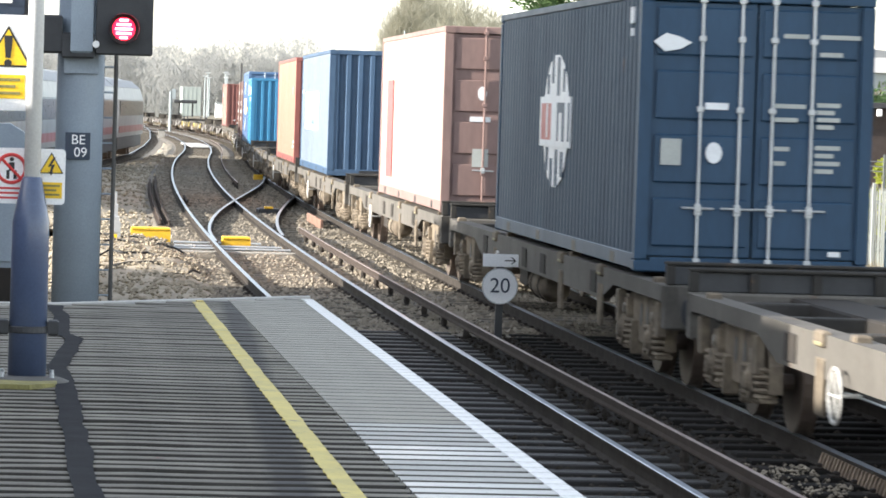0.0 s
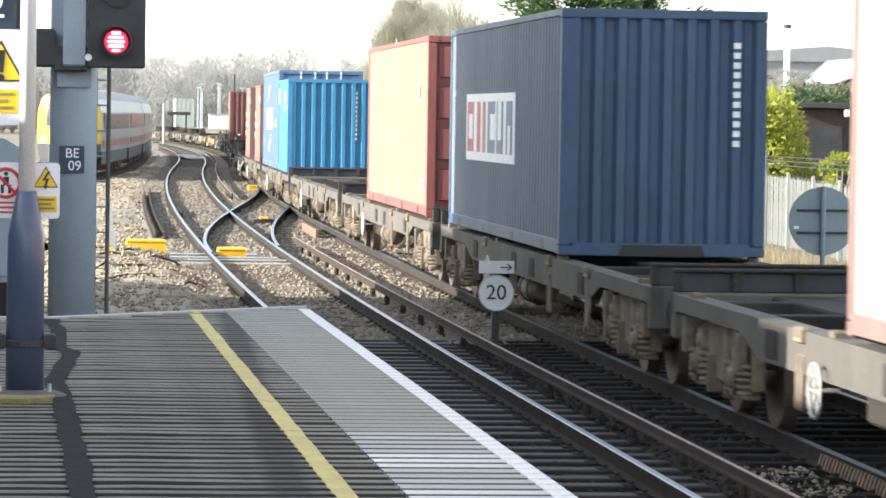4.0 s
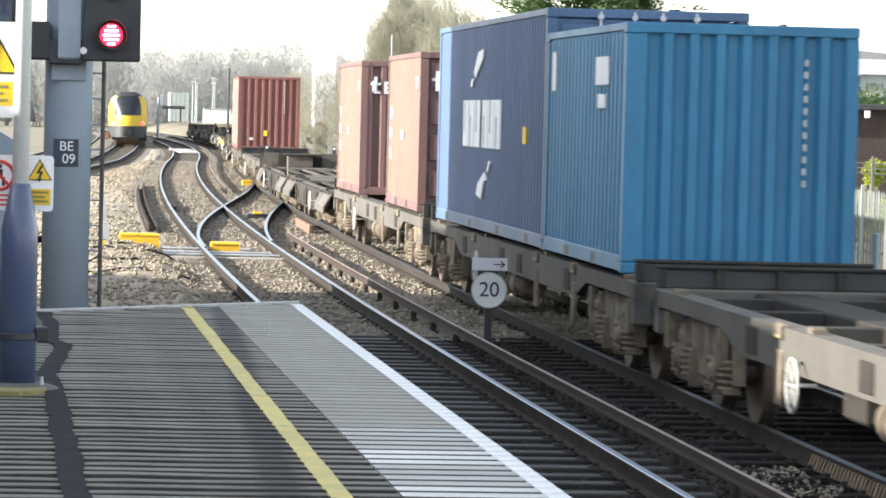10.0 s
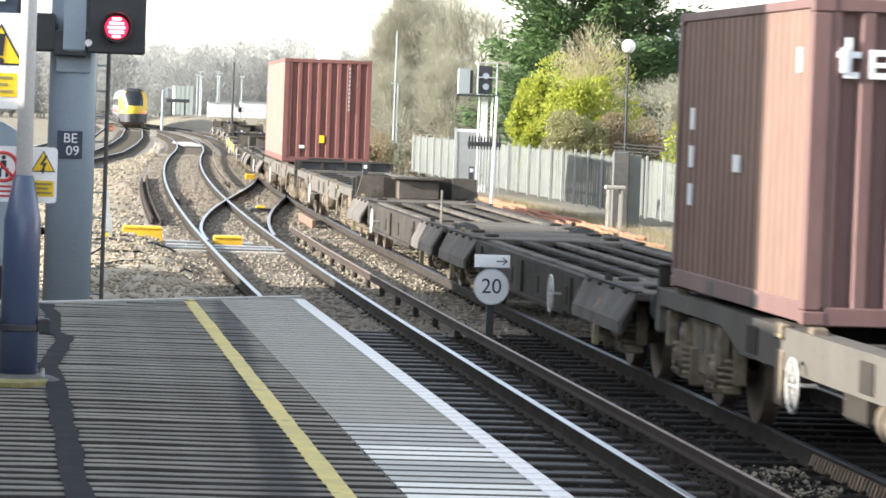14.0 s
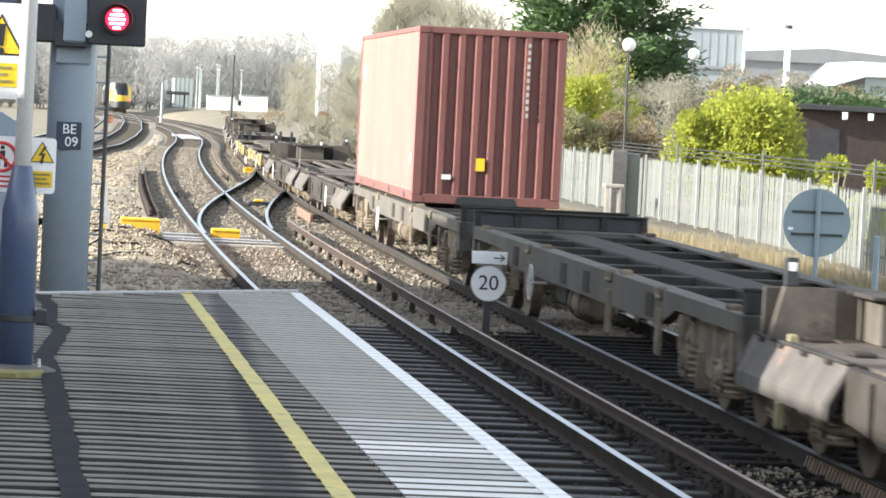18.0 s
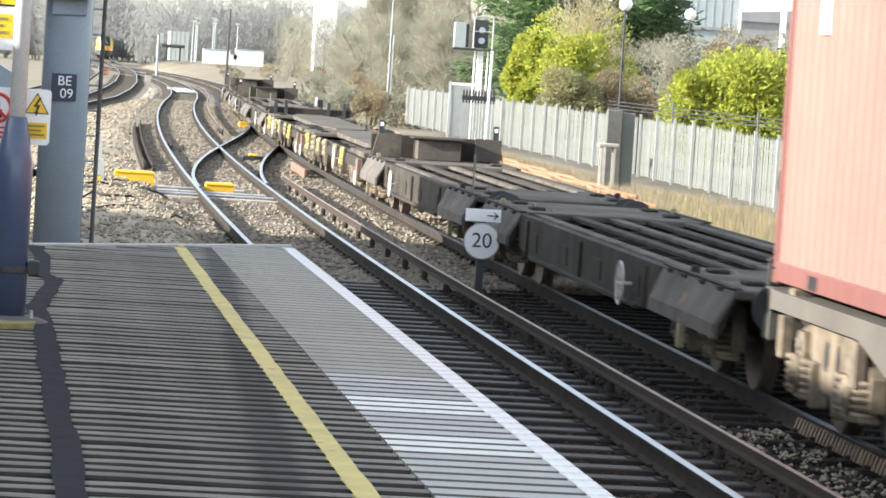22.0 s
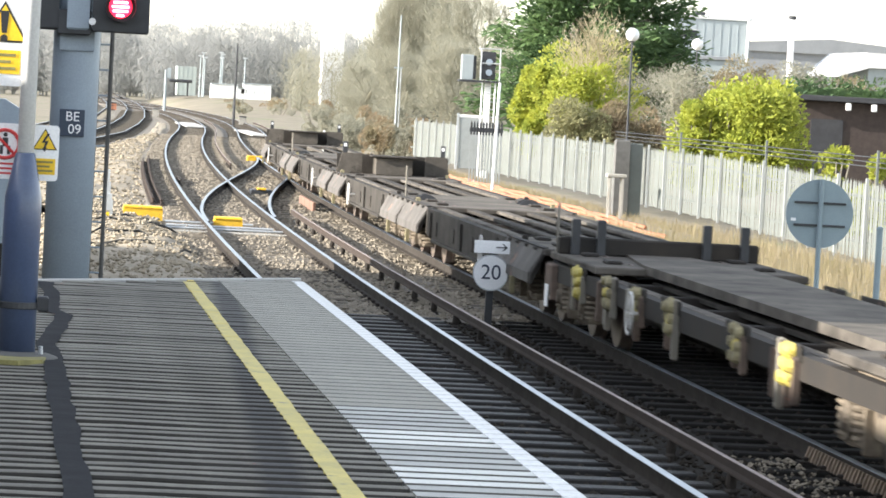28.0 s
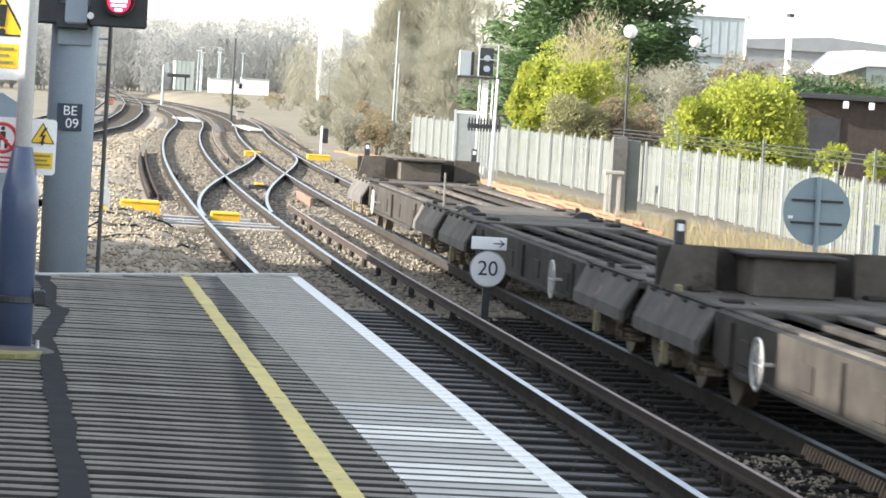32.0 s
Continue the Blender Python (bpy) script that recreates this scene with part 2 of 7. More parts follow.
M["taillamp"] = glow("red_tail_light", (1.0, 0.04, 0.05), 1.5)
M["ivydark"] = mat("dark_ivy_leaf", (0.085, 0.10, 0.085), 0.8, spec=0.2, col2=(0.05, 0.062, 0.055), scale=1.2, mix=0.5)
M["skirtgrey"] = mat("dusty_grey_skirt", (0.135, 0.125, 0.116), 0.85, 0.0, spec=0.2, col2=(0.075, 0.069, 0.064), scale=1.4, mix=0.5, bscale=24, wear=(0.25, 0.16, 0.125), wearat=0.60, wscale=2.2)
M["rail_bits"] = mat("tan_rail_rib", (0.24, 0.18, 0.13), 0.85, 0.0, spec=0.2, col2=(0.13, 0.10, 0.075), scale=6, mix=0.5)
M["guard"] = mat("red_brown_guard_board", (0.24, 0.13, 0.09), 0.85, col2=(0.13, 0.075, 0.055), scale=4, mix=0.5)
M["globe"] = mat("white_lamp_globe", (0.85, 0.85, 0.85), 0.3, scale=2, mix=0.05)
CCOL = {"navy": ((0.023, 0.064, 0.122), 0.45), "faded": ((0.25, 0.165, 0.148), 0.5), "blue": ((0.05, 0.095, 0.165), 0.45),
        "brown": ((0.26, 0.088, 0.076), 0.5), "sky": ((0.042, 0.20, 0.36), 0.4), "royal": ((0.085, 0.15, 0.258), 0.42),
        "maroon": ((0.18, 0.105, 0.098), 0.55), "red": ((0.195, 0.08, 0.07), 0.5)}
for k, (c, r) in CCOL.items():
    M["c_" + k] = mat("container_paint_" + k, c, r + 0.06, 0.0, spec=0.4, col2=tuple(v * 0.72 for v in c), scale=0.9, mix=0.4, bscale=14,
                      stretch=(1, 1, 0.35), wear=(0.17, 0.09, 0.06), wearat=0.70, wscale=2.6)


# long sides of the older boxes: paler paint copies, sunlight put into the colour
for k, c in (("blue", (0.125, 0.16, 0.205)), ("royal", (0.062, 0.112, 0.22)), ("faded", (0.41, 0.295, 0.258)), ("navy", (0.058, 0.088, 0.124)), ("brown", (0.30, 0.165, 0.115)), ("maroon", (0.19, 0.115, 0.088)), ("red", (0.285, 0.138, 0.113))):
    M["side_" + k] = mat("lit_side_paint_" + k, c, 0.6, 0.0, spec=0.5, col2=tuple(v * 0.78 for v in c), scale=0.9, mix=0.4, bscale=14,
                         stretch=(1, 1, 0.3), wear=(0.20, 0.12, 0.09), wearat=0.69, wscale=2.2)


def thin_leaf(m, share):
    """Thin leaves let part of the sunlight through."""
    nt = m.node_tree
    b, out = nt.nodes["Principled BSDF"], nt.nodes["Material Output"]
    tr, mx = nt.nodes.new("ShaderNodeBsdfTranslucent"), nt.nodes.new("ShaderNodeMixShader")
    nt.links.new(b.inputs["Base Color"].links[0].from_socket, tr.inputs["Color"])
    mx.inputs[0].default_value = share
    nt.links.new(b.outputs[0], mx.inputs[1])
    nt.links.new(tr.outputs[0], mx.inputs[2])
    nt.links.new(mx.outputs[0], out.inputs["Surface"])


for k, share in (("laurel", 0.5), ("grass", 0.4), ("conifer", 0.2), ("olive", 0.4), ("twigred", 0.4), ("twig", 0.45), ("haze", 0.5), ("straw", 0.4)):
    thin_leaf(M[k], share)
M["decalwhite"] = mat("white_decal", (0.78, 0.80, 0.82), 0.5, scale=6, mix=0.15)
M["decalred"] = mat("red_decal", (0.42, 0.09, 0.09), 0.5, scale=6, mix=0.15)
M["decalgrey"] = mat("grey_decal", (0.42, 0.44, 0.42), 0.5, scale=6, mix=0.2)


# ---- mesh tools ----
def mesh_of(name, verts, faces, material, smooth=False):
    me = bpy.data.meshes.new(name)
    me.from_pydata(verts, [], faces)
    if material is not None:
        me.materials.append(material)
    if smooth:
        me.polygons.foreach_set("use_smooth", [True] * len(me.polygons))
    me.update()
    return me


class Geo:
    """Collects boxes, tubes and prisms into one mesh."""

    def __init__(self):
        self.v, self.f = [], []

    def add(self, v, f):
        k = len(self.v)
        self.v += v
        self.f += [tuple(i + k for i in q) for q in f]
        return self

    def box(self, x0, x1, y0, y1, z0, z1, bev=0.0):
        if bev <= 0:
            v = [(x, y, z) for z in (z0, z1) for y in (y0, y1) for x in (x0, x1)]
            return self.add(v, [(0, 2, 3, 1), (4, 5, 7, 6), (0, 1, 5, 4), (2, 6, 7, 3), (0, 4, 6, 2), (1, 3, 7, 5)])
        b = bev
        v = [(x0 + b, y0 + b, z0), (x1 - b, y0 + b, z0), (x1 - b, y1 - b, z0), (x0 + b, y1 - b, z0)]
        for z in (z0 + b, z1 - b):
            v += [(x0, y0, z), (x1, y0, z), (x1, y1, z), (x0, y1, z)]
        v += [(x0 + b, y0 + b, z1), (x1 - b, y0 + b, z1), (x1 - b, y1 - b, z1), (x0 + b, y1 - b, z1)]
        f = [(3, 2, 1, 0), (12, 13, 14, 15)]
        for r in range(3):
            for i in range(4):
                j = (i + 1) % 4
                f.append((r * 4 + i, r * 4 + j, r * 4 + 4 + j, r * 4 + 4 + i))
        return self.add(v, f)

    def tube(self, a, b, r0, r1=None, n=10, caps=True):
        a, b = Vector(a), Vector(b)
        r1 = r0 if r1 is None else r1
        d = (b - a).normalized()
        u = d.orthogonal().normalized()
        w = d.cross(u)
        v = []
        for p, r in ((a, r0), (b, r1)):
            for i in range(n):
                t = 2 * math.pi * i / n
                v.append(tuple(p + (u * math.cos(t) + w * math.sin(t)) * r))
        f = [(i, (i + 1) % n, n + (i + 1) % n, n + i) for i in range(n)]
        if caps:
            f += [tuple(reversed(range(n))), tuple(range(n, 2 * n))]
        return self.add(v, f)

    def prism(self, outline, y0, y1, axis="y"):
        """A closed outline of (x, z) pushed along y (or (y, z) along x, or (x, y) along z)."""
        n = len(outline)
        put = {"y": lambda p, t: (p[0], t, p[1]), "x": lambda p, t: (t, p[0], p[1]), "z": lambda p, t: (p[0], p[1], t)}[axis]
        v = [put(p, y0) for p in outline] + [put(p, y1) for p in outline]
        f = [(i, (i + 1) % n, n + (i + 1) % n, n + i) for i in range(n)]
        f += [tuple(reversed(range(n))), tuple(range(n, 2 * n))]
        return self.add(v, f)

    def lathe(self, profile, centre=(0, 0, 0), n=20):
        """profile of (r, z) turned round z."""
        v, f = [], []
        for r, z in profile:
            for i in range(n):
                t = 2 * math.pi * i / n
                v.append((centre[0] + r * math.cos(t), centre[1] + r * math.sin(t), centre[2] + z))
        for k in range(len(profile) - 1):
            for i in range(n):
                j = (i + 1) % n
                f.append((k * n + i, k * n + j, k * n + n + j, k * n + n + i))
        f.append(tuple(reversed(range(n))))
        f.append(tuple(range((len(profile) - 1) * n, len(profile) * n)))
        return self.add(v, f)

    def ring(self, c, r, rr, axis="x", n=24, m=6):
        v, f = [], []
        for i in range(n):
            t = 2 * math.pi * i / n
            for j in range(m):
                p = 2 * math.pi * j / m
                q = r + rr * math.cos(p)
                e = rr * math.sin(p)
                w = {"x": (e, q * math.cos(t), q * math.sin(t)), "y": (q * math.cos(t), e, q * math.sin(t)), "z": (q * math.cos(t), q * math.sin(t), e)}[axis]
                v.append((c[0] + w[0], c[1] + w[1], c[2] + w[2]))
        for i in range(n):
            for j in range(m):
                f.append((i * m + j, ((i + 1) % n) * m + j, ((i + 1) % n) * m + (j + 1) % m, i * m + (j + 1) % m))
        return self.add(v, f)

    def mesh(self, name, material, smooth=False):
        me = mesh_of(name, self.v, self.f, material, smooth)
        bm = bmesh.new()
        bm.from_mesh(me)
        bmesh.ops.recalc_face_normals(bm, faces=bm.faces)
        bm.to_mesh(me)
        bm.free()
        return me


def part(name, geo, material, parent=None, label="", smooth=False, at=None):
    """One mesh object under a thing or under a part."""
    me = geo.mesh(name, material, smooth) if isinstance(geo, Geo) else geo
    ob = new(name, me)
    if parent is not None:
        ob.parent = parent
    if at is not None:
        ob.matrix_basis = at
    if label:
        tagged(ob, label)
    return ob


def thing(name, label, category, group="", kind="", at=None):
    ob = new(name)
    ob.empty_display_size = 0.2
    if at is not None:
        ob.matrix_basis = at
    return tagged(ob, label, category, group, kind)


def letters(text, size, material, depth=0.004):
    """A mesh of written characters, in x-z, centred."""
    cu = bpy.data.curves.new("text", "FONT")
    cu.body, cu.size, cu.align_x, cu.align_y, cu.extrude = text, size, "CENTER", "CENTER", depth
    ob = new("text", cu)
    dg = bpy.context.evaluated_depsgraph_get()
    me = bpy.data.meshes.new_from_object(ob.evaluated_get(dg))
    bpy.data.objects.remove(ob)
    me.transform(Matrix.Rotation(radians(90), 4, "X"))
    me.materials.clear()
    me.materials.append(material)
    return me


# ---- lines of the tracks: a lateral shift that grows and then bends back ----
def line(y0, k, y1, slope_end, y2):
    xs, x, s = [0.0], 0.0, 0.0
    for i in range(1200):
        y = i + 0.5
        if y < y0:
            s = 0.0
        elif y < y1:
            s = 2 * k * (y - y0)
            top = s
        elif y < y2:
            s = top + (slope_end - top) * (y - y1) / (y2 - y1)
        x += s
        xs.append(x)
    return xs


SHIFT = {1: line(34, 1.75e-4, 192, -0.05, 400), 2: line(20, 1.49e-4, 200, -0.05, 410)}
BASE = {1: 4.055, 2: 7.33}


def track_x(k, y):
    y = min(max(y, 0.0), 1198.0)
    i = int(y)
    return BASE[k] + SHIFT[k][i] + (SHIFT[k][i + 1] - SHIFT[k][i]) * (y - i)


LEFT = [(60, -5.5), (120, -1.2), (150, 1.2), (187, 4.15), (222, 5.88), (262, 7.5), (330, 9.6), (396, 11.0), (460, 11.8), (525, 12.3), (690, 14.8), (900, 18.0), (1200, 22.0)]


def left_x(y):
    for (a, xa), (b, xb) in zip(LEFT, LEFT[1:]):
        if y <= b:
            return xa + (xb - xa) * (y - a) / (b - a)
    return LEFT[-1][1]


# ---- ground ----
def ground():
    v, f = [], []
    ys = [-60, 0, 20, 40, 60, 80, 100, 130, 160, 200, 260, 340, 460, 700, 1200, 4000]
    xs = [-1500, -400, -120, -50, -20, -8, 0, 10, 14, 20, 30, 60, 140, 400, 1500]
    for y in ys:
        for x in xs:
            v.append((x, y, -0.42 + (0.02 * math.sin(x * 0.7 + y * 0.3) if abs(x) < 200 and y < 700 else 0)))
    n = len(xs)
    for j in range(len(ys) - 1):
        for i in range(n - 1):
            f.append((j * n + i, j * n + i + 1, (j + 1) * n + i + 1, (j + 1) * n + i))
    tagged(new("ground", mesh_of("ground", v, f, M["ground"])), "dry trackside ground with patchy grass and dust", "ground", kind="structure")


def yard_bank():
    """Dry ground raised beyond the curve so the yard fits the camera's view."""
    v, f = [], []
    nx, ny = 24, 20
    for j in range(ny + 1):
        for i in range(nx + 1):
            y = 330 + 190 * j / ny
            x = 16.2 + 0.9 * noise.noise((y * 0.05, 1.0, 0)) + 60.0 * (i / nx) ** 1.5
            u = min(1.0, i / 9)
            rise = min(1.0, (y - 330) / 95) * u * (2 - u)
            v.append((x, y, -0.46 + 1.45 * rise + 0.06 * noise.noise((x * 0.4, y * 0.1, 5)) * rise))
    for j in range(ny):
        for i in range(nx):
            k = j * (nx + 1) + i
            f.append((k, k + 1, k + nx + 2, k + nx + 1))
    tagged(new("yard_bank", mesh_of("yard_bank", v, f, M["ground"], True)), "gentle bank of dry brown ground before the yard", "bank", kind="structure")


def bed(name, centre, y0, y1, half, step, label, material, top=-0.205, low=-0.42, rough=0.03):
    """A ballast shoulder with sloping sides and an uneven top."""
    v, f = [], []
    prof = [(-half - 0.7, low), (-half, top), (-half * 0.5, top), (0, top), (half * 0.5, top), (half, top), (half + 0.7, low)]
    n = len(prof)
    k = int((y1 - y0) / step)
    for j in range(k + 1):
        y = y0 + j * step
        c = centre(y)
        for i, (x, z) in enumerate(prof):
            e = rough * noise.noise((x * 2.1, y * 1.7, 3.1)) if 0 < i < n - 1 else 0
            v.append((c + x, y, z + e))
    for j in range(k):
        for i in range(n - 1):
            f.append((j * n + i, j * n + i + 1, (j + 1) * n + i + 1, (j + 1) * n + i))
    tagged(new(name, mesh_of(name, v, f, material)), label, "ballast", kind="structure")


def rail_profile(head=0.035, height=0.159):
    return [(-0.07, -height), (0.07, -height), (0.07, -height + 0.012), (0.012, -height + 0.03), (0.01, -0.045), (head, -0.035), (head, -0.006),
            (head - 0.008, 0.0), (-head + 0.008, 0.0), (-head, -0.006), (-head, -0.035), (-0.01, -0.045), (-0.012, -height + 0.03), (-0.07, -height + 0.012)]


def sweep(prof, xs, ys, z=0.0):
    v, f = [], []
    n = len(prof)
    for x, y in zip(xs, ys):
        for p in prof:
            v.append((x + p[0], y, z + p[1]))
    for j in range(len(ys) - 1):
        for i in range(n):
            k = (i + 1) % n
            f.append((j * n + i, j * n + k, (j + 1) * n + k, (j + 1) * n + i))
    f.append(tuple(reversed(range(n))))
    f.append(tuple(range((len(ys) - 1) * n, len(ys) * n)))
    return v, f


def rail(parent, x_of, y0, y1, label="", top=None, step=3.0, z=0.0, prof=None, side=None):
    ys = [y0 + (y1 - y0) * i / max(int((y1 - y0) / step), 1) for i in range(max(int((y1 - y0) / step), 1) + 1)]
    xs = [x_of(y) for y in ys]
    prof = prof or rail_profile()
    v, f = sweep(prof, xs, ys, z)
    me = mesh_of("rail", v, f, side or M["railside"])
    if top is not None:
        me.materials.append(top)
        n = len(prof)
        for p in me.polygons:
            i = p.index % n
            if p.index < n * (len(ys) - 1) and i in (6, 7, 8):
                p.material_index = 1
    ob = new("rail", me)
    ob.parent = parent
    if label:
        tagged(ob, label)
    return ob


def track(k, centre, y0, y1, label, parts_to):
    t = thing("railway_track", label, "railway track", "tracks", "structure")
    for s in (-1, 1):
        rail(t, lambda y, s=s: centre(y) + s * 0.7525, y0, y1, "bright-worn running rail", M["railtop"])
    sl = Geo().box(-1.3, 1.3, -0.125, 0.125, -0.30, -0.162, 0.012).mesh("sleeper", M["sleeperdull"] if k == 2 else M["sleeper"])
    # same sleeper in the paler, sunlit colour, used from y 47 on
    dusty = Geo().box(-1.3, 1.3, -0.125, 0.125, -0.30, -0.162, 0.012).mesh("sleeper", M["sleeperlit"])
    rail_bits = Geo()
    for s in (-1, 1):
        rail_bits.box(s * 0.7525 - 0.15, s * 0.7525 + 0.15, -0.09, 0.09, -0.165, -0.150, 0.004)
        for e in (-1, 1):
            rail_bits.box(s * 0.7525 + e * 0.085 - 0.022, s * 0.7525 + e * 0.085 + 0.022, -0.035, 0.035, -0.152, -0.12, 0.008)
    clipm = rail_bits.mesh("rail_chair", M["railside"])
    y, far = y0, Geo()
    while y < y1:
        dx = (centre(y + 1) - centre(y))
        if 20 < y < parts_to:
            o = new("sleeper", sl if y < 47 else dusty)
            o.parent = t
            o.matrix_basis = pose(centre(y) + random.uniform(-0.02, 0.02), y + random.uniform(-0.03, 0.03), random.uniform(-0.006, 0.006), 0, 0, random.uniform(-0.7, 0.7) - math.degrees(dx))
            if y < 62:
                o = new("rail_chair", clipm)
                o.parent = t
                o.matrix_basis = pose(centre(y), y, 0)
        elif y < 330:
            far.box(centre(y) - 1.3, centre(y) + 1.3, y - 0.125, y + 0.125, -0.30, -0.162)
        y += 0.66
    tagged(part("sleepers", far, M["sleeperlit"], t), kind="stuff")
    return t


def tracks():
    bed("ballast_bed", lambda y: (track_x(1, y) + track_x(2, y)) / 2, 6, 46.5, 3.35, 1.5, "ballast dark with soot and painted shade under the two tracks beside the platform", M["ballast"])
    # paler bed past the shade, the sunlight in its colour
    bed("ballast_bed", lambda y: (track_x(1, y) + track_x(2, y)) / 2, 46.5, 421.5, 3.35, 1.5, "ballast in sunlit tan under the two tracks at the points", M["ballastlit"], top=-0.18)
    bed("ballast_bed", left_x, 62, 700, 1.8, 4, "brown stone ballast under the side track", M["ballastlit"])
    t1 = track(1, lambda y: track_x(1, y), 6, 430, "platform track with bright rails on dark sleepers", 110)
    t2 = track(2, lambda y: track_x(2, y), 6, 430, "far track with rusty sides on dark sleepers", 110)
    t0 = track(0, left_x, 62, 700, "curving side track with bright rails", 0)
    t9 = thing("railway_track", "outer side track with dull rails", "railway track", "tracks", "structure")
    for s in (-1, 1):
        rail(t9, lambda y, s=s: left_x(y) - 3.4 + s * 0.7525, 150, 600, "", M["railtop"])
    # close-set ribs added along the web of the far track's rail beside the platform
    ribs = Geo()
    y = 15.0
    while y < 30.0:
        x0 = track_x(2, y) - 0.7525
        ribs.prism([(x0 - 0.075, -0.15), (x0 - 0.008, -0.15), (x0 - 0.008, -0.04), (x0 - 0.038, -0.04)], y - 0.03, y + 0.03, "y")
        y += 0.125
    tagged(part("rail_clips", ribs, M["rail_bits"], t2, "row of tan ribs added along the rail"), kind="stuff")
    # conductor rails on white insulators
    for k, off, a, b in ((1, 1.33, 8, 79), (1, 1.36, 122, 260), (2, 1.36, 150, 260)):
        c = thing("conductor_rail", "rusty third rail raised on small insulators beside the track", "conductor rail", "conductor rails", "structure")
        prof = [(-0.034, -0.10), (0.034, -0.10), (0.034, -0.085), (0.02, -0.06), (0.02, 0.0), (0.015, 0.006), (-0.015, 0.006), (-0.02, 0.0), (-0.02, -0.06), (-0.034, -0.085)]
        prof = prof[8:] + prof[:8]
        rail(c, lambda y, k=k, off=off: track_x(k, y) + off, a, b, "", M["railtoplit"], z=0.075, prof=prof, side=M["railrust"])
        ins = Geo().lathe([(0.05, -0.2), (0.055, -0.16), (0.035, -0.14), (0.045, -0.10), (0.035, -0.03)], n=10).mesh("insulator", M["near_black"])
        y = a + 1
        while y < min(b, 130):
            o = new("insulator", ins)
            o.parent = c
            o.matrix_basis = pose(track_x(k, y) + off, y, 0.0)
            y += 2.6
    # crossover between the two tracks
    x = thing("crossover", "crossover rails curving from one track to the other", "railway points", "", "structure")
    a, b = 70.0, 142.0

    def over(y, s):
        u = min(max((y - a) / (b - a), 0), 1)
        w = u * u * (3 - 2 * u)
        return track_x(1, y) * (1 - w) + track_x(2, y) * w + s * 0.7525
    rail(x, lambda y: over(y, -1) + 0.055 * max(0, 1 - (y - a) / 8), 72, 141, "curved switch rail", M["railtop"], 1.0)
    rail(x, lambda y: over(y, 1) - 0.055 * max(0, (y - 132) / 9), 76, 140, "curved closure rail", M["railtop"], 1.0)
    long = Geo()
    y = 80.0
    while y < 138:
        x0, x1 = track_x(1, y) - 1.25, track_x(2, y) + 1.25
        long.box(x0, x1, y - 0.14, y + 0.14, -0.28, -0.158)
        y += 1.32
    tagged(part("timber", long, M["sleeperlit"], x, "long crossing timbers in a pale sunlit tone"), kind="stuff")
    # check rails and crossing noses
    for cx, cy in ((track_x(1, 104) - 0.60, 104), (track_x(2, 110) + 0.60, 110)):
        rail(x, lambda y, cx=cx, cy=cy: cx + (track_x(1, y) - track_x(1, cy)), cy - 3, cy + 3, "short check rail", None, 1.0)


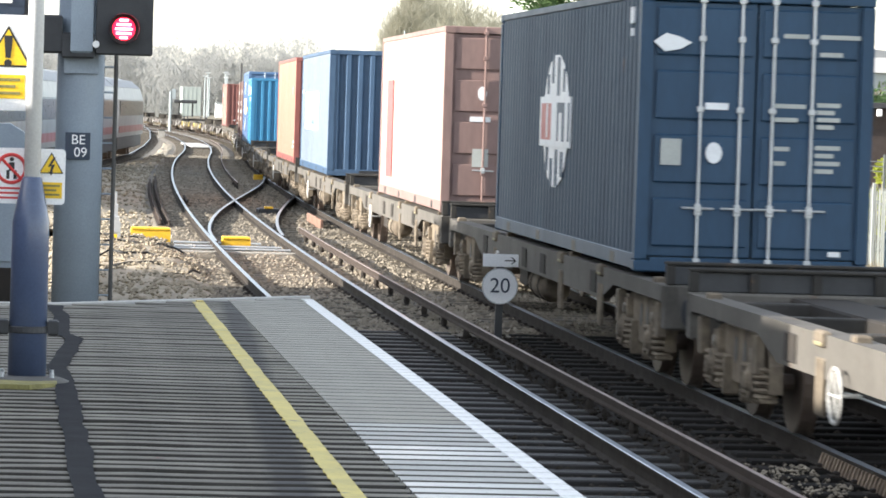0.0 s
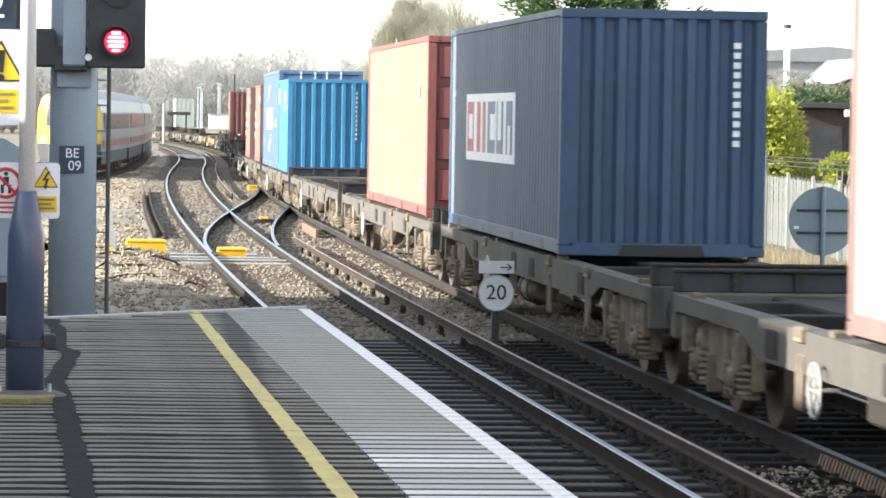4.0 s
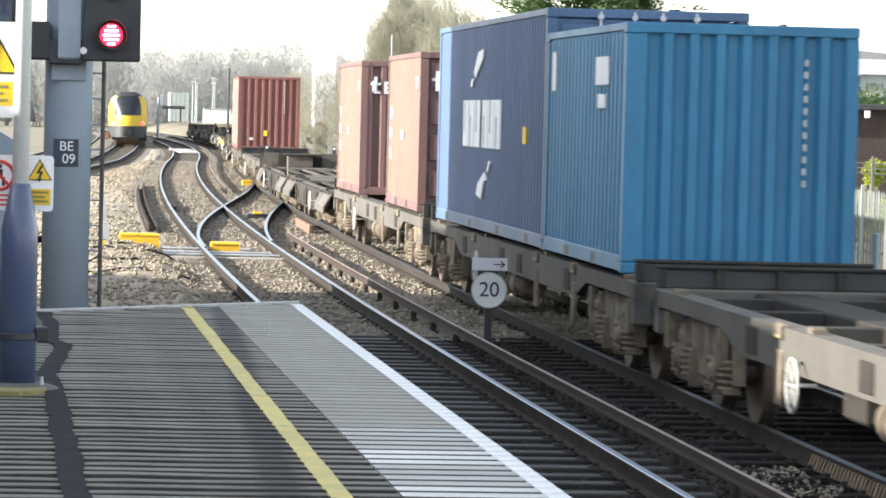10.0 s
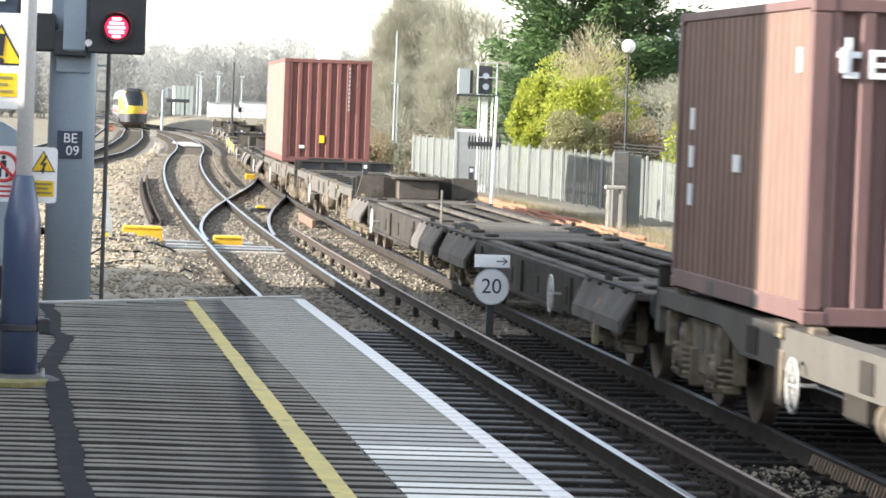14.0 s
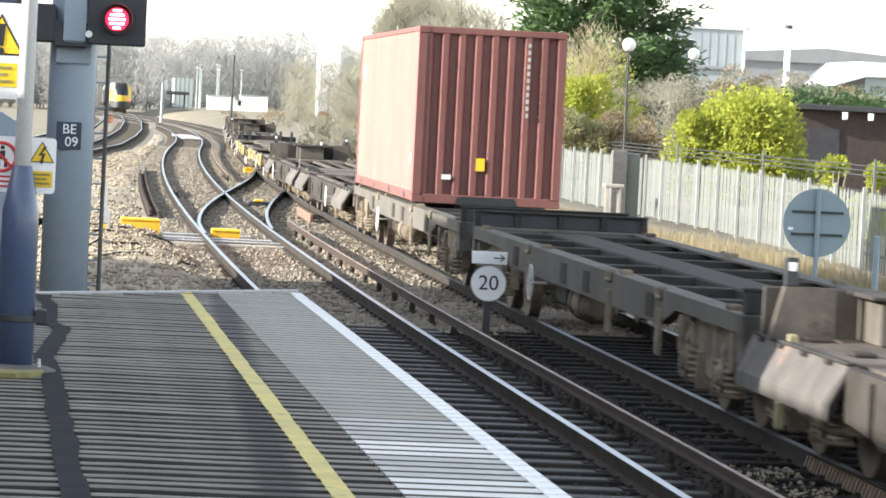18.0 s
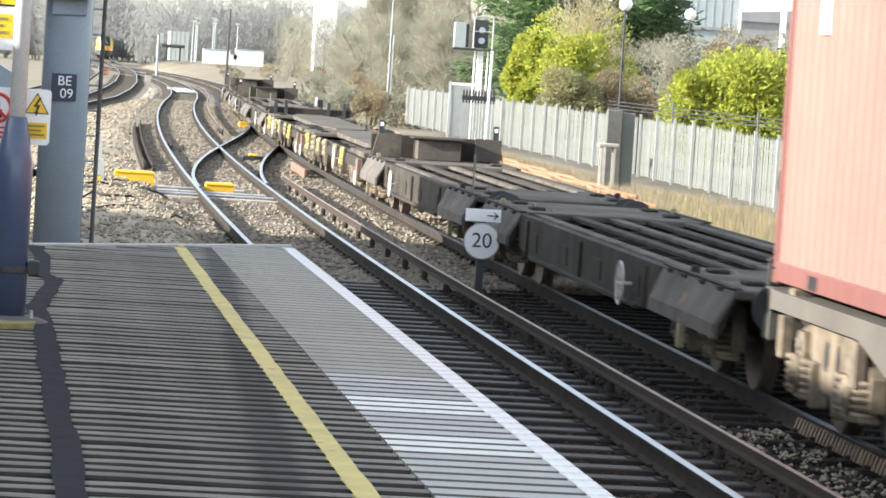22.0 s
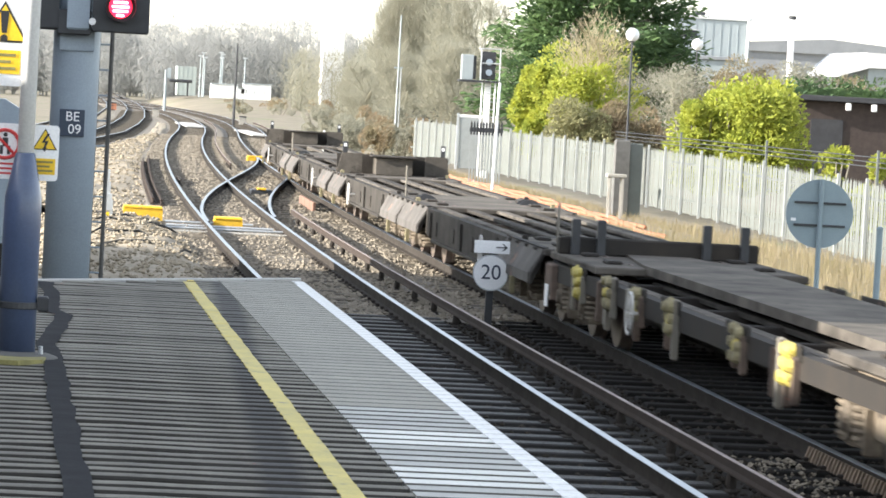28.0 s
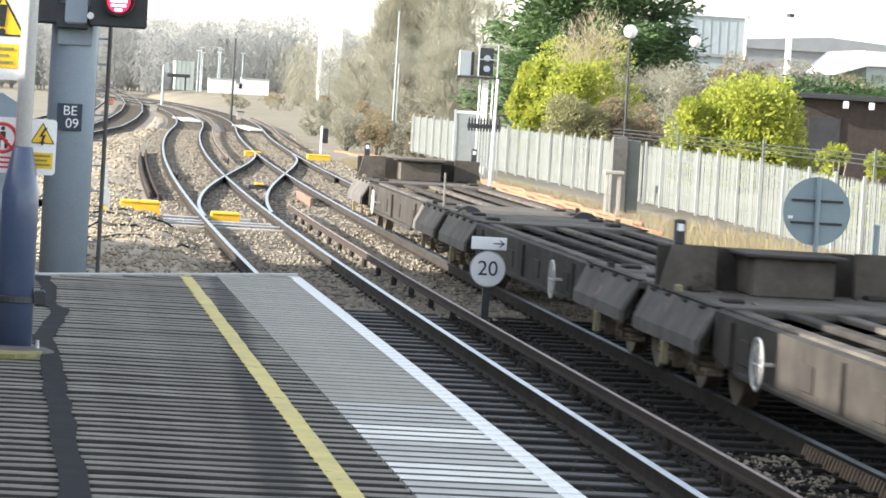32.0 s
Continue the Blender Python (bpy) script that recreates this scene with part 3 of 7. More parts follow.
def stones():
    """Loose ballast between and beside the rails, as one scatter."""
    rng = np.random.RandomState(5)
    base = np.array([(1, 0, 0), (-1, 0, 0), (0, 1, 0), (0, -1, 0), (0, 0, 1), (0, 0, -1)], float)
    tri = [(0, 2, 4), (2, 1, 4), (1, 3, 4), (3, 0, 4), (2, 0, 5), (1, 2, 5), (3, 1, 5), (0, 3, 5)]

    def scatter(name, n, place, size, material, label):
        v, f = [], []
        for i in range(n):
            p = place(rng)
            s = rng.uniform(*size)
            q = base * rng.uniform(0.6, 1.25, (6, 1)) * s * np.array([1.15, 1.0, 0.75])
            a = rng.uniform(0, 6.28)
            c, d = math.cos(a), math.sin(a)
            rot = np.array([[c, -d, 0], [d, c, 0], [0, 0, 1]])
            q = q @ rot.T + np.array(p)
            k = len(v)
            v += [tuple(r) for r in q]
            f += [(t[0] + k, t[1] + k, t[2] + k) for t in tri]
        tagged(new(name, mesh_of(name, v, f, material)), label, "gravel", kind="stuff")

    def between(rng):
        y = 24 + 30 * rng.uniform(0, 1) ** 1.2
        x = track_x(1, y) + rng.uniform(-2.0, 5.6)
        d = min(abs(x - track_x(k, y) - s * 0.7525) for k in (1, 2) for s in (-1, 1))
        inside = min(abs(x - track_x(k, y)) for k in (1, 2)) < 1.32
        z = -0.19 if not inside else -0.215
        if d < 0.07:
            x += 0.16
        return (x, y, z + rng.uniform(-0.02, 0.035))
    scatter("ballast_stones", 7000, between, (0.02, 0.042), M["stone"], "loose brown ballast stones round the rails")

    def mound(rng):
        y = rng.uniform(46, 80)
        x = rng.uniform(0.2, 3.1)
        return (x, y, earth_z(x, y) + rng.uniform(0.0, 0.03))
    scatter("spoil_stones", 4500, mound, (0.02, 0.055), M["clod"], "pale stones and clods on the heap")

    def strip(rng):
        y = 80 + 110 * rng.uniform(0, 1) ** 1.4
        x, z = verge_at(y, rng.uniform(0, 1))
        return (x, y, z + rng.uniform(0.0, 0.04))
    scatter("spoil_stones", 4500, strip, (0.03, 0.075), M["clod"], "pale clods and stones along the verge")

    # paler stones past the shade, sunlight in their colour
    def sunlit(rng):
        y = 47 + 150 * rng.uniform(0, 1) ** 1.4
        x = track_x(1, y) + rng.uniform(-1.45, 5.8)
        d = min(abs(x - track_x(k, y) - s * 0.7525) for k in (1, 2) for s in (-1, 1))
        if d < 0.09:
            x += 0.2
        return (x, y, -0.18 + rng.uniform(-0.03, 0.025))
    scatter("fresh_ballast", 46000, sunlit, (0.028, 0.062), M["pebble"], "ballast stones in sunlit tan scattered round the points")

    # paler stones added where a patch of sun falls, light in their colour
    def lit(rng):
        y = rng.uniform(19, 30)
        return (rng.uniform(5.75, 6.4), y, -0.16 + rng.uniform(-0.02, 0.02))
    scatter("fresh_ballast", 800, lit, (0.013, 0.03), M["pebble"], "stones in sunlit tan lying between the two tracks")

    def near(rng):
        y = rng.uniform(23, 47)
        x = rng.uniform(2.75, 9.2)
        d = min(abs(x - track_x(k, y) - s * 0.7525) for k in (1, 2) for s in (-1, 1))
        if d < 0.08:
            x += 0.17
        return (x, y, -0.205 + rng.uniform(-0.02, 0.02))
    scatter("ballast_stones", 13000, near, (0.015, 0.032), M["stone"], "ballast stones dark with soot and painted shade beside the platform")

    def verge(rng):
        y = rng.uniform(60, 140)
        x = track_x(2, y) + rng.uniform(2.0, 5.0)
        return (x, y, -0.40 + rng.uniform(-0.02, 0.03))
    scatter("verge_stones", 3000, verge, (0.03, 0.07), M["stone"], "scattered stones on the verge")


def earth_z(x, y):
    """Height of the pale earth heap beyond the platform's end."""
    u, w = (x - 1.6) / 1.5, (y - 64) / 19
    r = max(0.0, 1 - u * u - w * w)
    return -0.36 + 0.44 * r ** 0.6 + 0.10 * noise.noise((x * 1.3, y * 0.7, 0.2)) * (r > 0) + 0.05 * noise.noise((x * 4, y * 3, 1.2))


def verge_at(y, u):
    a, b = left_x(y) + 1.7, track_x(1, y) - 1.42
    a = min(a, b - 0.2)
    x = a + (b - a) * u
    bumps = 0.16 * noise.noise((x * 0.9, y * 0.35, 7)) + 0.10 * noise.noise((x * 2.6, y * 1.1, 2)) + 0.05 * noise.noise((x * 7, y * 3, 4))
    return x, -0.30 + min(1, 8 * u * (1 - u)) * (0.15 + bumps)


def heap():
    v, f = [], []
    nx, ny = 40, 90
    for j in range(ny + 1):
        for i in range(nx + 1):
            x, y = -1.2 + 4.4 * i / nx, 40 + 46 * j / ny
            v.append((x, y, earth_z(x, y)))
    for j in range(ny):
        for i in range(nx):
            f.append((j * (nx + 1) + i, j * (nx + 1) + i + 1, (j + 1) * (nx + 1) + i + 1, (j + 1) * (nx + 1) + i))
    tagged(new("earth_heap", mesh_of("earth_heap", v, f, M["earth"], True)), "low heap of pale earth and stones beside the track", "earth heap", kind="structure")
    # pale strip on to the distance
    v, f = [], []
    m, n = 150, 16
    for j in range(m + 1):
        y = 80 + 190 * (j / m) ** 1.3
        for i in range(n + 1):
            x, z = verge_at(y, i / n)
            v.append((x, y, z))
    for j in range(m):
        for i in range(n):
            q = j * (n + 1) + i
            if v[j * (n + 1) + n][0] - v[j * (n + 1)][0] < 0.7:
                continue
            f.append((q, q + 1, q + n + 2, q + n + 1))
    tagged(new("verge", mesh_of("verge", v, f, M["earth"], True)), "strip of pale dusty earth between the tracks", "verge", kind="structure")


# ---- platform ----
def platform_material():
    m = mat("platform_boards", (0.195, 0.182, 0.147), 0.7, col2=(0.128, 0.119, 0.099), scale=1.3, mix=0.5, bump=0.006, bscale=30, rnd=0.16, spec=0.25)
    nt = m.node_tree
    n, ln = nt.nodes, nt.links
    b = n["Principled BSDF"]
    src = b.inputs["Base Color"].links[0].from_socket
    geo = n.new("ShaderNodeNewGeometry")
    sep = n.new("ShaderNodeSeparateXYZ")
    ln.new(geo.outputs["Position"], sep.inputs[0])
    nz = n.new("ShaderNodeTexNoise")
    nz.inputs["Scale"].default_value, nz.inputs["Detail"].default_value = 3.0, 5
    ln.new(geo.outputs["Position"], nz.inputs["Vector"])

    def math_node(op, a, c):
        k = n.new("ShaderNodeMath")
        k.operation = op
        for i, q in enumerate((a, c)):
            if isinstance(q, (int, float)):
                k.inputs[i].default_value = q
            else:
                ln.new(q, k.inputs[i])
        return k.outputs[0]
    # painted line, worn by noise
    wob = math_node("MULTIPLY", math_node("SUBTRACT", nz.outputs["Fac"], 0.5), 0.02)
    px = math_node("ADD", sep.outputs["X"], wob)
    yl = math_node("MULTIPLY", math_node("GREATER_THAN", px, 1.45), math_node("LESS_THAN", px, 1.56))
    wear = n.new("ShaderNodeMapRange")
    wear.inputs["From Min"].default_value, wear.inputs["From Max"].default_value = 0.25, 0.42
    ln.new(nz.outputs["Fac"], wear.inputs["Value"])
    yl = math_node("MULTIPLY", yl, wear.outputs[0])
    mx = n.new("ShaderNodeMix")
    mx.data_type = "RGBA"
    mx.inputs[7].default_value = (0.60, 0.47, 0.10, 1)
    ln.new(yl, mx.inputs[0])
    ln.new(src, mx.inputs[6])
    # long soft-edged shadow painted into the colour, crossing the boards at a slant
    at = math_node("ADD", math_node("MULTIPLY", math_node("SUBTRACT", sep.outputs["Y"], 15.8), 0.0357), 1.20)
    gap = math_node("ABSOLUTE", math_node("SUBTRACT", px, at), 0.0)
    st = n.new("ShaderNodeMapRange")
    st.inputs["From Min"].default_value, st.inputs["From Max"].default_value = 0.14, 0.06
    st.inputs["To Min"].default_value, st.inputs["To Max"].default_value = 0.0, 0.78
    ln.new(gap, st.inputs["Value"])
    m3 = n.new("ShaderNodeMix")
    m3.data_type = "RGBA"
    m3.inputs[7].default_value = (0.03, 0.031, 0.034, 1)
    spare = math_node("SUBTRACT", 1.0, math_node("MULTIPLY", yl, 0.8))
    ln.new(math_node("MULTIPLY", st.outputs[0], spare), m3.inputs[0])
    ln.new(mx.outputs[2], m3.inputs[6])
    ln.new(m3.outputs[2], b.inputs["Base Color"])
    return m


def slab(x0, x1, half):
    """One straight paving slab with small chamfers, so that only a fine joint shows."""
    prof = [(-half, -0.07), (-half, -0.014), (-half + 0.012, 0.0), (half - 0.012, 0.0), (half, -0.014), (half, -0.07)]
    v = [(x, a, b) for x in (x0, x1) for a, b in prof]
    n = len(prof)
    f = [(k, k + 1, n + k + 1, n + k) for k in range(n - 1)] + [tuple(range(n)), tuple(reversed(range(n, 2 * n)))]
    return v, f


def board(x0, x1, seed, half=0.105):
    """One cross board, lightly crowned, with worn edges and small dips along its length."""
    rng = random.Random(seed)
    prof = [(-half, -0.08), (-half, -0.016), (0.009 - half, -0.004), (-0.03, 0.0), (0.03, 0.001), (half - 0.009, -0.004), (half, -0.016), (half, -0.08)]
    v, f = [], []
    n = len(prof)
    m = max(int((x1 - x0) / 0.25), 2)
    off = rng.uniform(0, 50)
    for i in range(m + 1):
        x = x0 + (x1 - x0) * i / m
        e = 0.006 * noise.noise((x * 1.1, off, 0)) + 0.003 * noise.noise((x * 5, off, 2))
        for p in prof:
            v.append((x, p[0] + 0.5 * e, p[1] + (e if p[1] > -0.03 else 0)))
    for i in range(m):
        for k in range(n - 1):
            f.append((i * n + k, i * n + k + 1, (i + 1) * n + k + 1, (i + 1) * n + k))
    f.append(tuple(range(n)))
    f.append(tuple(reversed(range(m * n, m * n + n))))
    return v, f


def platform():
    p = thing("platform", "grooved grey platform end with yellow line and white edge", "platform", "", "structure")
    g = Geo()
    # body beneath the boards, with a skewed end
    g.prism([(-9.0, -8.0), (2.50, -8.0), (2.50, 34.15), (0.2, 31.95), (-9.0, 31.7)], -0.42, 0.83, "z")
    part("platform_wall", g, M["concrete"], p, "concrete platform wall")
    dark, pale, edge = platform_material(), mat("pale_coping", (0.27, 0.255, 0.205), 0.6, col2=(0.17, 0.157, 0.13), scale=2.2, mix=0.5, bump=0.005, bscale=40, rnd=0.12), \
        mat("white_edge_paint", (0.80, 0.80, 0.79), 0.5, col2=(0.55, 0.54, 0.52), scale=7, mix=0.45, bump=0.004, wear=(0.45, 0.44, 0.42), wearat=0.60, wscale=6)
    # brighter copy of the coping for near slabs, sunlight put into its colour
    sunlit = mat("sunlit_coping", (0.35, 0.35, 0.32), 0.5, col2=(0.24, 0.235, 0.22), scale=2.2, mix=0.45, bump=0.004, bscale=40, rnd=0.12)
    worn = mat("polished_coping", (0.34, 0.34, 0.335), 0.30, col2=(0.25, 0.25, 0.245), scale=2.2, mix=0.4, bump=0.002, bscale=40, rnd=0.08)
    kinds = []
    for s in range(6):
        kinds.append((mesh_of("board", *board(-6.0, 1.795, s, 0.070 if s < 3 else 0.100), dark), mesh_of("coping_slab", *slab(1.80, 2.487, 0.127 if s < 3 else 0.104), pale if s < 3 else sunlit if s < 5 else worn), mesh_of("edge_slab", *slab(2.49, 2.60, 0.124), edge)))
    # darker tone on the steep sides of boards and slabs
    dark_side = mat("groove_side_dark", (0.05, 0.047, 0.042), 0.95, spec=0.1, scale=5)

    grey_side = mat("groove_side_grey", (0.11, 0.105, 0.095), 0.95, spec=0.1, scale=5)

    def tone_sides(me, stuff):
        me.materials.append(stuff)
        for q in me.polygons:
            if abs(q.normal.y) > 0.6:
                q.material_index = 1
    for trio in kinds:
        tone_sides(trio[0], dark_side)
        tone_sides(trio[1], grey_side)
    y, i = -4.06, 0
    while y < 33.9:
        a, b, c = kinds[(i * 7 + i // 5) % 3 + (0 if y < 22.5 + 3 * noise.noise((i * 0.31, 2.0, 0)) else 3)]
        b = kinds[5 if 18.55 < y < 19.3 or 16.6 < y < 17.6 else i % 3 if y > 20.6 else 3 + i % 2][1]
        z = 0.91 + random.uniform(-0.0015, 0.0015)
        for name, me, ymax in (("board", a, 31.75), ("coping_slab", b, 33.3), ("edge_slab", c, 33.9)):
            if y < ymax:
                o = new(name, me)
                o.parent = p
                o.matrix_basis = pose(0, y, z if name == "board" else 0.91, random.uniform(-0.15, 0.15) if name == "board" else 0, 0, random.uniform(-0.02, 0.02) if name == "board" else 0)
        y += 0.268
        i += 1
    # short boards that run out at the skewed end
    y, s = 31.75, 60
    while y < 33.9:
        x0 = 0.2 + (y + 0.1 - 31.95) * 1.048
        for name, a, b, material in (("board", x0, 1.795, dark), ("coping_slab", max(x0, 1.80), 2.505, pale)):
            if b - a > 0.1 and not (name == "coping_slab" and y < 33.2):
                me = mesh_of(name, *board(a, b, s), material)
                tone_sides(me, dark_side)
                o = new(name, me)
                o.parent = p
                o.matrix_basis = pose(0, y, 0.91)
        y += 0.268
        s += 1
    # nosing along the skewed end
    e = Geo()
    e.prism([(-6.0, 31.72), (0.2, 31.97), (2.61, 34.27), (2.61, 34.45), (0.15, 32.15), (-6.0, 31.9)], 0.80, 0.913, "z")
    part("end_nosing", e, M["palestone"], p, "pale worn end nosing")
    # dark sealed joints
    tar = mat("bitumen_seal", (0.022, 0.023, 0.027), 0.93, scale=4, mix=0.3, bump=0.004, bscale=30, spec=0.1)
    w = [(11.0, 0.31), (15.0, 0.30), (17.2, 0.285), (18.6, 0.28), (20.9, 0.24), (22.1, 0.25), (23.4, 0.21), (24.4, 0.19), (25.9, 0.27), (27.4, 0.345), (27.9, 0.25), (28.9, 0.27), (30.1, 0.29), (31.0, 0.22), (31.7, 0.215)]

    def strip(pts, half, material, label):
        v, f = [], []
        steps = []
        for (ya, xa), (yb, xb) in zip(pts, pts[1:]):
            k = max(int((yb - ya) / 0.12), 1)
            steps += [(ya + (yb - ya) * i / k, xa + (xb - xa) * i / k) for i in range(k)]
        steps.append(pts[-1])
        for yy, xx in steps:
            xx += 0.028 * noise.noise((yy * 0.8, 4.2, 0.3)) + 0.012 * noise.noise((yy * 2.6, 1.2, 0.3))
            h = half * (1 + 0.25 * noise.noise((yy * 1.6, xx, half)))
            v += [(xx - h, yy, 0.918), (xx + h, yy, 0.918)]
        for i in range(len(steps) - 1):
            f.append((2 * i, 2 * i + 1, 2 * i + 3, 2 * i + 2))
        part("joint_seal", mesh_of("joint_seal", v, f, material), None, p, label)
    # thick worn paint that bridges most of the grooves
    paint = mat("worn_yellow_paint", (0.60, 0.48, 0.10), 0.6, col2=(0.40, 0.34, 0.12), scale=2.0, mix=0.5, bump=0.006, bscale=30, wear=(0.20, 0.18, 0.10), wearat=0.60, wscale=7)
    v, f = [], []
    y, i = 8.0, 0
    while y < 32.9:
        a, b = 0.008 * noise.noise((y * 2.0, 0.3, 0)), 0.008 * noise.noise((y * 2.0, 7.3, 0))
        v += [(1.452 + a, y, 0.9135), (1.558 + b, y, 0.9135)]
        y += 0.134
        i += 1
    for k in range(i - 1):
        f.append((2 * k, 2 * k + 1, 2 * k + 3, 2 * k + 2))
    part("painted_line", mesh_of("painted_line", v, f, paint), None, p, "worn yellow safety line")
    strip(w, 0.068, tar, "crooked black bitumen crack seal")


def station_building():
    """Unseen tall block and low wing added beside platform to shade it and tracks."""
    b = thing("station_building", "unseen brick block with flat roof and low wing, added to cast shade", "building", "", "structure")
    part("wall", Geo().prism([(-11, 27.8), (-11, 51.6), (-17, 50.65), (-17, 26.85)], -0.4, 11.0, "z"), M["brick"], b)
    part("roof", Geo().prism([(-10.9, 27.8), (-10.9, 51.65), (-17.2, 50.65), (-17.2, 26.8)], 11.0, 11.5, "z"), M["roofdark"], b)
    part("front_wall", Geo().prism([(-10.4, 26.7), (-10.4, 55.2), (-10.95, 55.1), (-10.95, 26.6)], -0.4, 6.8, "z"), M["brick"], b)
    part("end_wall", Geo().prism([(-10.95, 51.7), (-10.95, 55.1), (-17, 54.15), (-17, 50.75)], -0.4, 6.8, "z"), M["brick"], b)
    part("wing_wall", Geo().box(-10.35, -6.4, 1.2, 36.0, 0.0, 4.4), M["brick"], b)
    part("wing_roof", Geo().box(-10.35, -6.1, 0.9, 36.15, 4.4, 4.75), M["roofdark"], b)


# ---- goods train ----
def corrugated(width, height, pitch, depth, along, flat=0.42, slope=0.14):
    """A trapezoid sheet in (u, z), u across; along: puts (u, out, z) into place."""
    us = []
    n = max(int(round(width / pitch)), 1)
    p = width / n
    for i in range(n):
        u = i * p
        us += [(u, 0.0), (u + p * (0.5 - slope) * 0.9, 0.0), (u + p * 0.5, -depth), (u + p * (1 - slope) * 0.98, -depth)]
    us.append((width, 0.0))
    v, f = [], []
    for u, o in us:
        v += [along(u - width / 2, o, 0.0), along(u - width / 2, o, height)]
    for i in range(len(us) - 1):
        f.append((2 * i, 2 * i + 2, 2 * i + 3, 2 * i + 1))
    return v, f


CW = 2.438


def container(name, length, height, paint, label, doors, decals=(), group="containers on the goods train"):
    """A steel shipping container: its -y end faces the camera. Base centre at the origin."""
    t = thing(name, label, "shipping container", group)
    m = M["c_" + paint]
    hx, hy = CW / 2, length / 2
    for sx in (-1, 1):
        for sy in (-1, 1):
            g = Geo()
            x0, x1 = sorted((sx * hx, sx * (hx - 0.13)))
            y0, y1 = sorted((sy * hy, sy * (hy - 0.15)))
            g.box(x0, x1, y0, y1, 0.12, height - 0.12, 0.012)
            part("corner_post", g, m, t)
            for z in (0.0, height - 0.118):
                g = Geo().box(min(sx * hx, sx * (hx - 0.162)) - 0.003, max(sx * hx, sx * (hx - 0.162)) + 0.003, min(sy * hy, sy * (hy - 0.178)) - 0.003, max(sy * hy, sy * (hy - 0.178)) + 0.003, z, z + 0.118, 0.014)
                part("corner_casting", g, m, t)
    for sx in (-1, 1):
        x0, x1 = sorted((sx * hx, sx * (hx - 0.06)))
        part("bottom_rail", Geo().box(x0, x1, -hy + 0.15, hy - 0.15, 0.02, 0.18, 0.008), m, t)
        part("top_rail", Geo().box(x0, x1, -hy + 0.15, hy - 0.15, height - 0.085, height - 0.005, 0.008), m, t)
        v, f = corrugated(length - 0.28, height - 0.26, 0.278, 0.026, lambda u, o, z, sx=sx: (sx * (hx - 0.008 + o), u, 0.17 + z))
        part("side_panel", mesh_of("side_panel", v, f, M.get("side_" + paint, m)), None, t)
        # black plates stand proud here, painted shade in place of open fork pockets
        for y in ((-1.03, 1.03) if length < 7 else (-4.6, -1.6, 1.6, 4.6)):
            xa, xb = sorted((sx * (hx + 0.002), sx * (hx - 0.05)))
            part("fork_pocket", Geo().box(xa, xb, y - 0.16, y + 0.16, 0.035, 0.145), M["black"], t, "black plate for the shade in a fork pocket")
    v, f = corrugated(length - 0.2, CW - 0.1, 0.21, 0.02, lambda u, o, z: (z - (CW - 0.1) / 2, u, height - 0.012 + o))
    part("roof_panel", mesh_of("roof_panel", v, f, m), None, t)
    part("floor_frame", Geo().box(-hx + 0.06, hx - 0.06, -hy + 0.1, hy - 0.1, 0.03, 0.16), M["darkgrey"], t)
    for sy in (-1, 1):
        y0, y1 = sorted((sy * (hy - 0.004), sy * (hy - 0.10)))
        part("end_sill", Geo().box(-hx + 0.16, hx - 0.16, y0, y1, 0.0, 0.15, 0.01), m, t)
        part("end_header", Geo().box(-hx + 0.16, hx - 0.16, y0, y1, height - 0.11, height - 0.002, 0.01), m, t)
        if (sy < 0) != doors:
            v, f = corrugated(CW - 0.25, height - 0.26, 0.262, 0.075, lambda u, o, z, sy=sy: (u, sy * (hy - 0.012 + o), 0.15 + z))
            part("end_panel", mesh_of("end_panel", v, f, m), None, t)
            if length > 7:
                ya, yb = sorted((sy * (hy + 0.002), sy * (hy - 0.3)))
                # solid black block painted as the shade of a recess
                part("tunnel_recess", Geo().prism([(-0.52, -0.001), (0.52, -0.001), (0.47, 0.13), (-0.47, 0.13)], ya, yb, "y"), M["black"], t, "black block for the shade in the end recess")
    sy = -1 if doors else 1
    for sx in (-1, 1):
        g = Geo()
        x0, x1 = sorted((sx * 0.012, sx * (hx - 0.13)))
        yd = hy - 0.05
        zb, zt = 0.16, height - 0.12
        y0, y1 = sorted((sy * yd, sy * (yd - 0.04)))
        g.box(x0, x1, y0, y1, zb, zt, 0.01)
        h = (zt - zb) / 4
        d = part("door", g, m, t)
        for k in range(4):
            ya, yb = sorted((sy * (yd + 0.028), sy * (yd - 0.005)))
            part("door_panel", Geo().box(x0 + 0.05, x1 - 0.05, ya, yb, zb + k * h + 0.10, zb + (k + 1) * h - 0.05, 0.02), m, d)
        for q in (0.17, 0.58):
            x = sx * q
            g = Geo().tube((x, sy * (yd + 0.055), 0.06), (x, sy * (yd + 0.055), height - 0.03), 0.017, n=8)
            for z in (0.12, 0.62, height * 0.58, height * 0.83, height - 0.1):
                g.box(x - 0.035, x + 0.035, min(sy * (yd + 0.02), sy * (yd + 0.08)), max(sy * (yd + 0.02), sy * (yd + 0.08)), z - 0.03, z + 0.03, 0.008)
            part("lock_rod", g, m if paint == "faded" else M["steel"], d)
            g = Geo().tube((x - 0.17, sy * (yd + 0.07), 0.665), (x + 0.17, sy * (yd + 0.07), 0.66), 0.013, n=6)
            g.box(x - 0.03, x + 0.03, min(sy * yd, sy * (yd + 0.09)), max(sy * yd, sy * (yd + 0.09)), 0.62, 0.71, 0.01)
            part("door_handle", g, M["steel"], d)
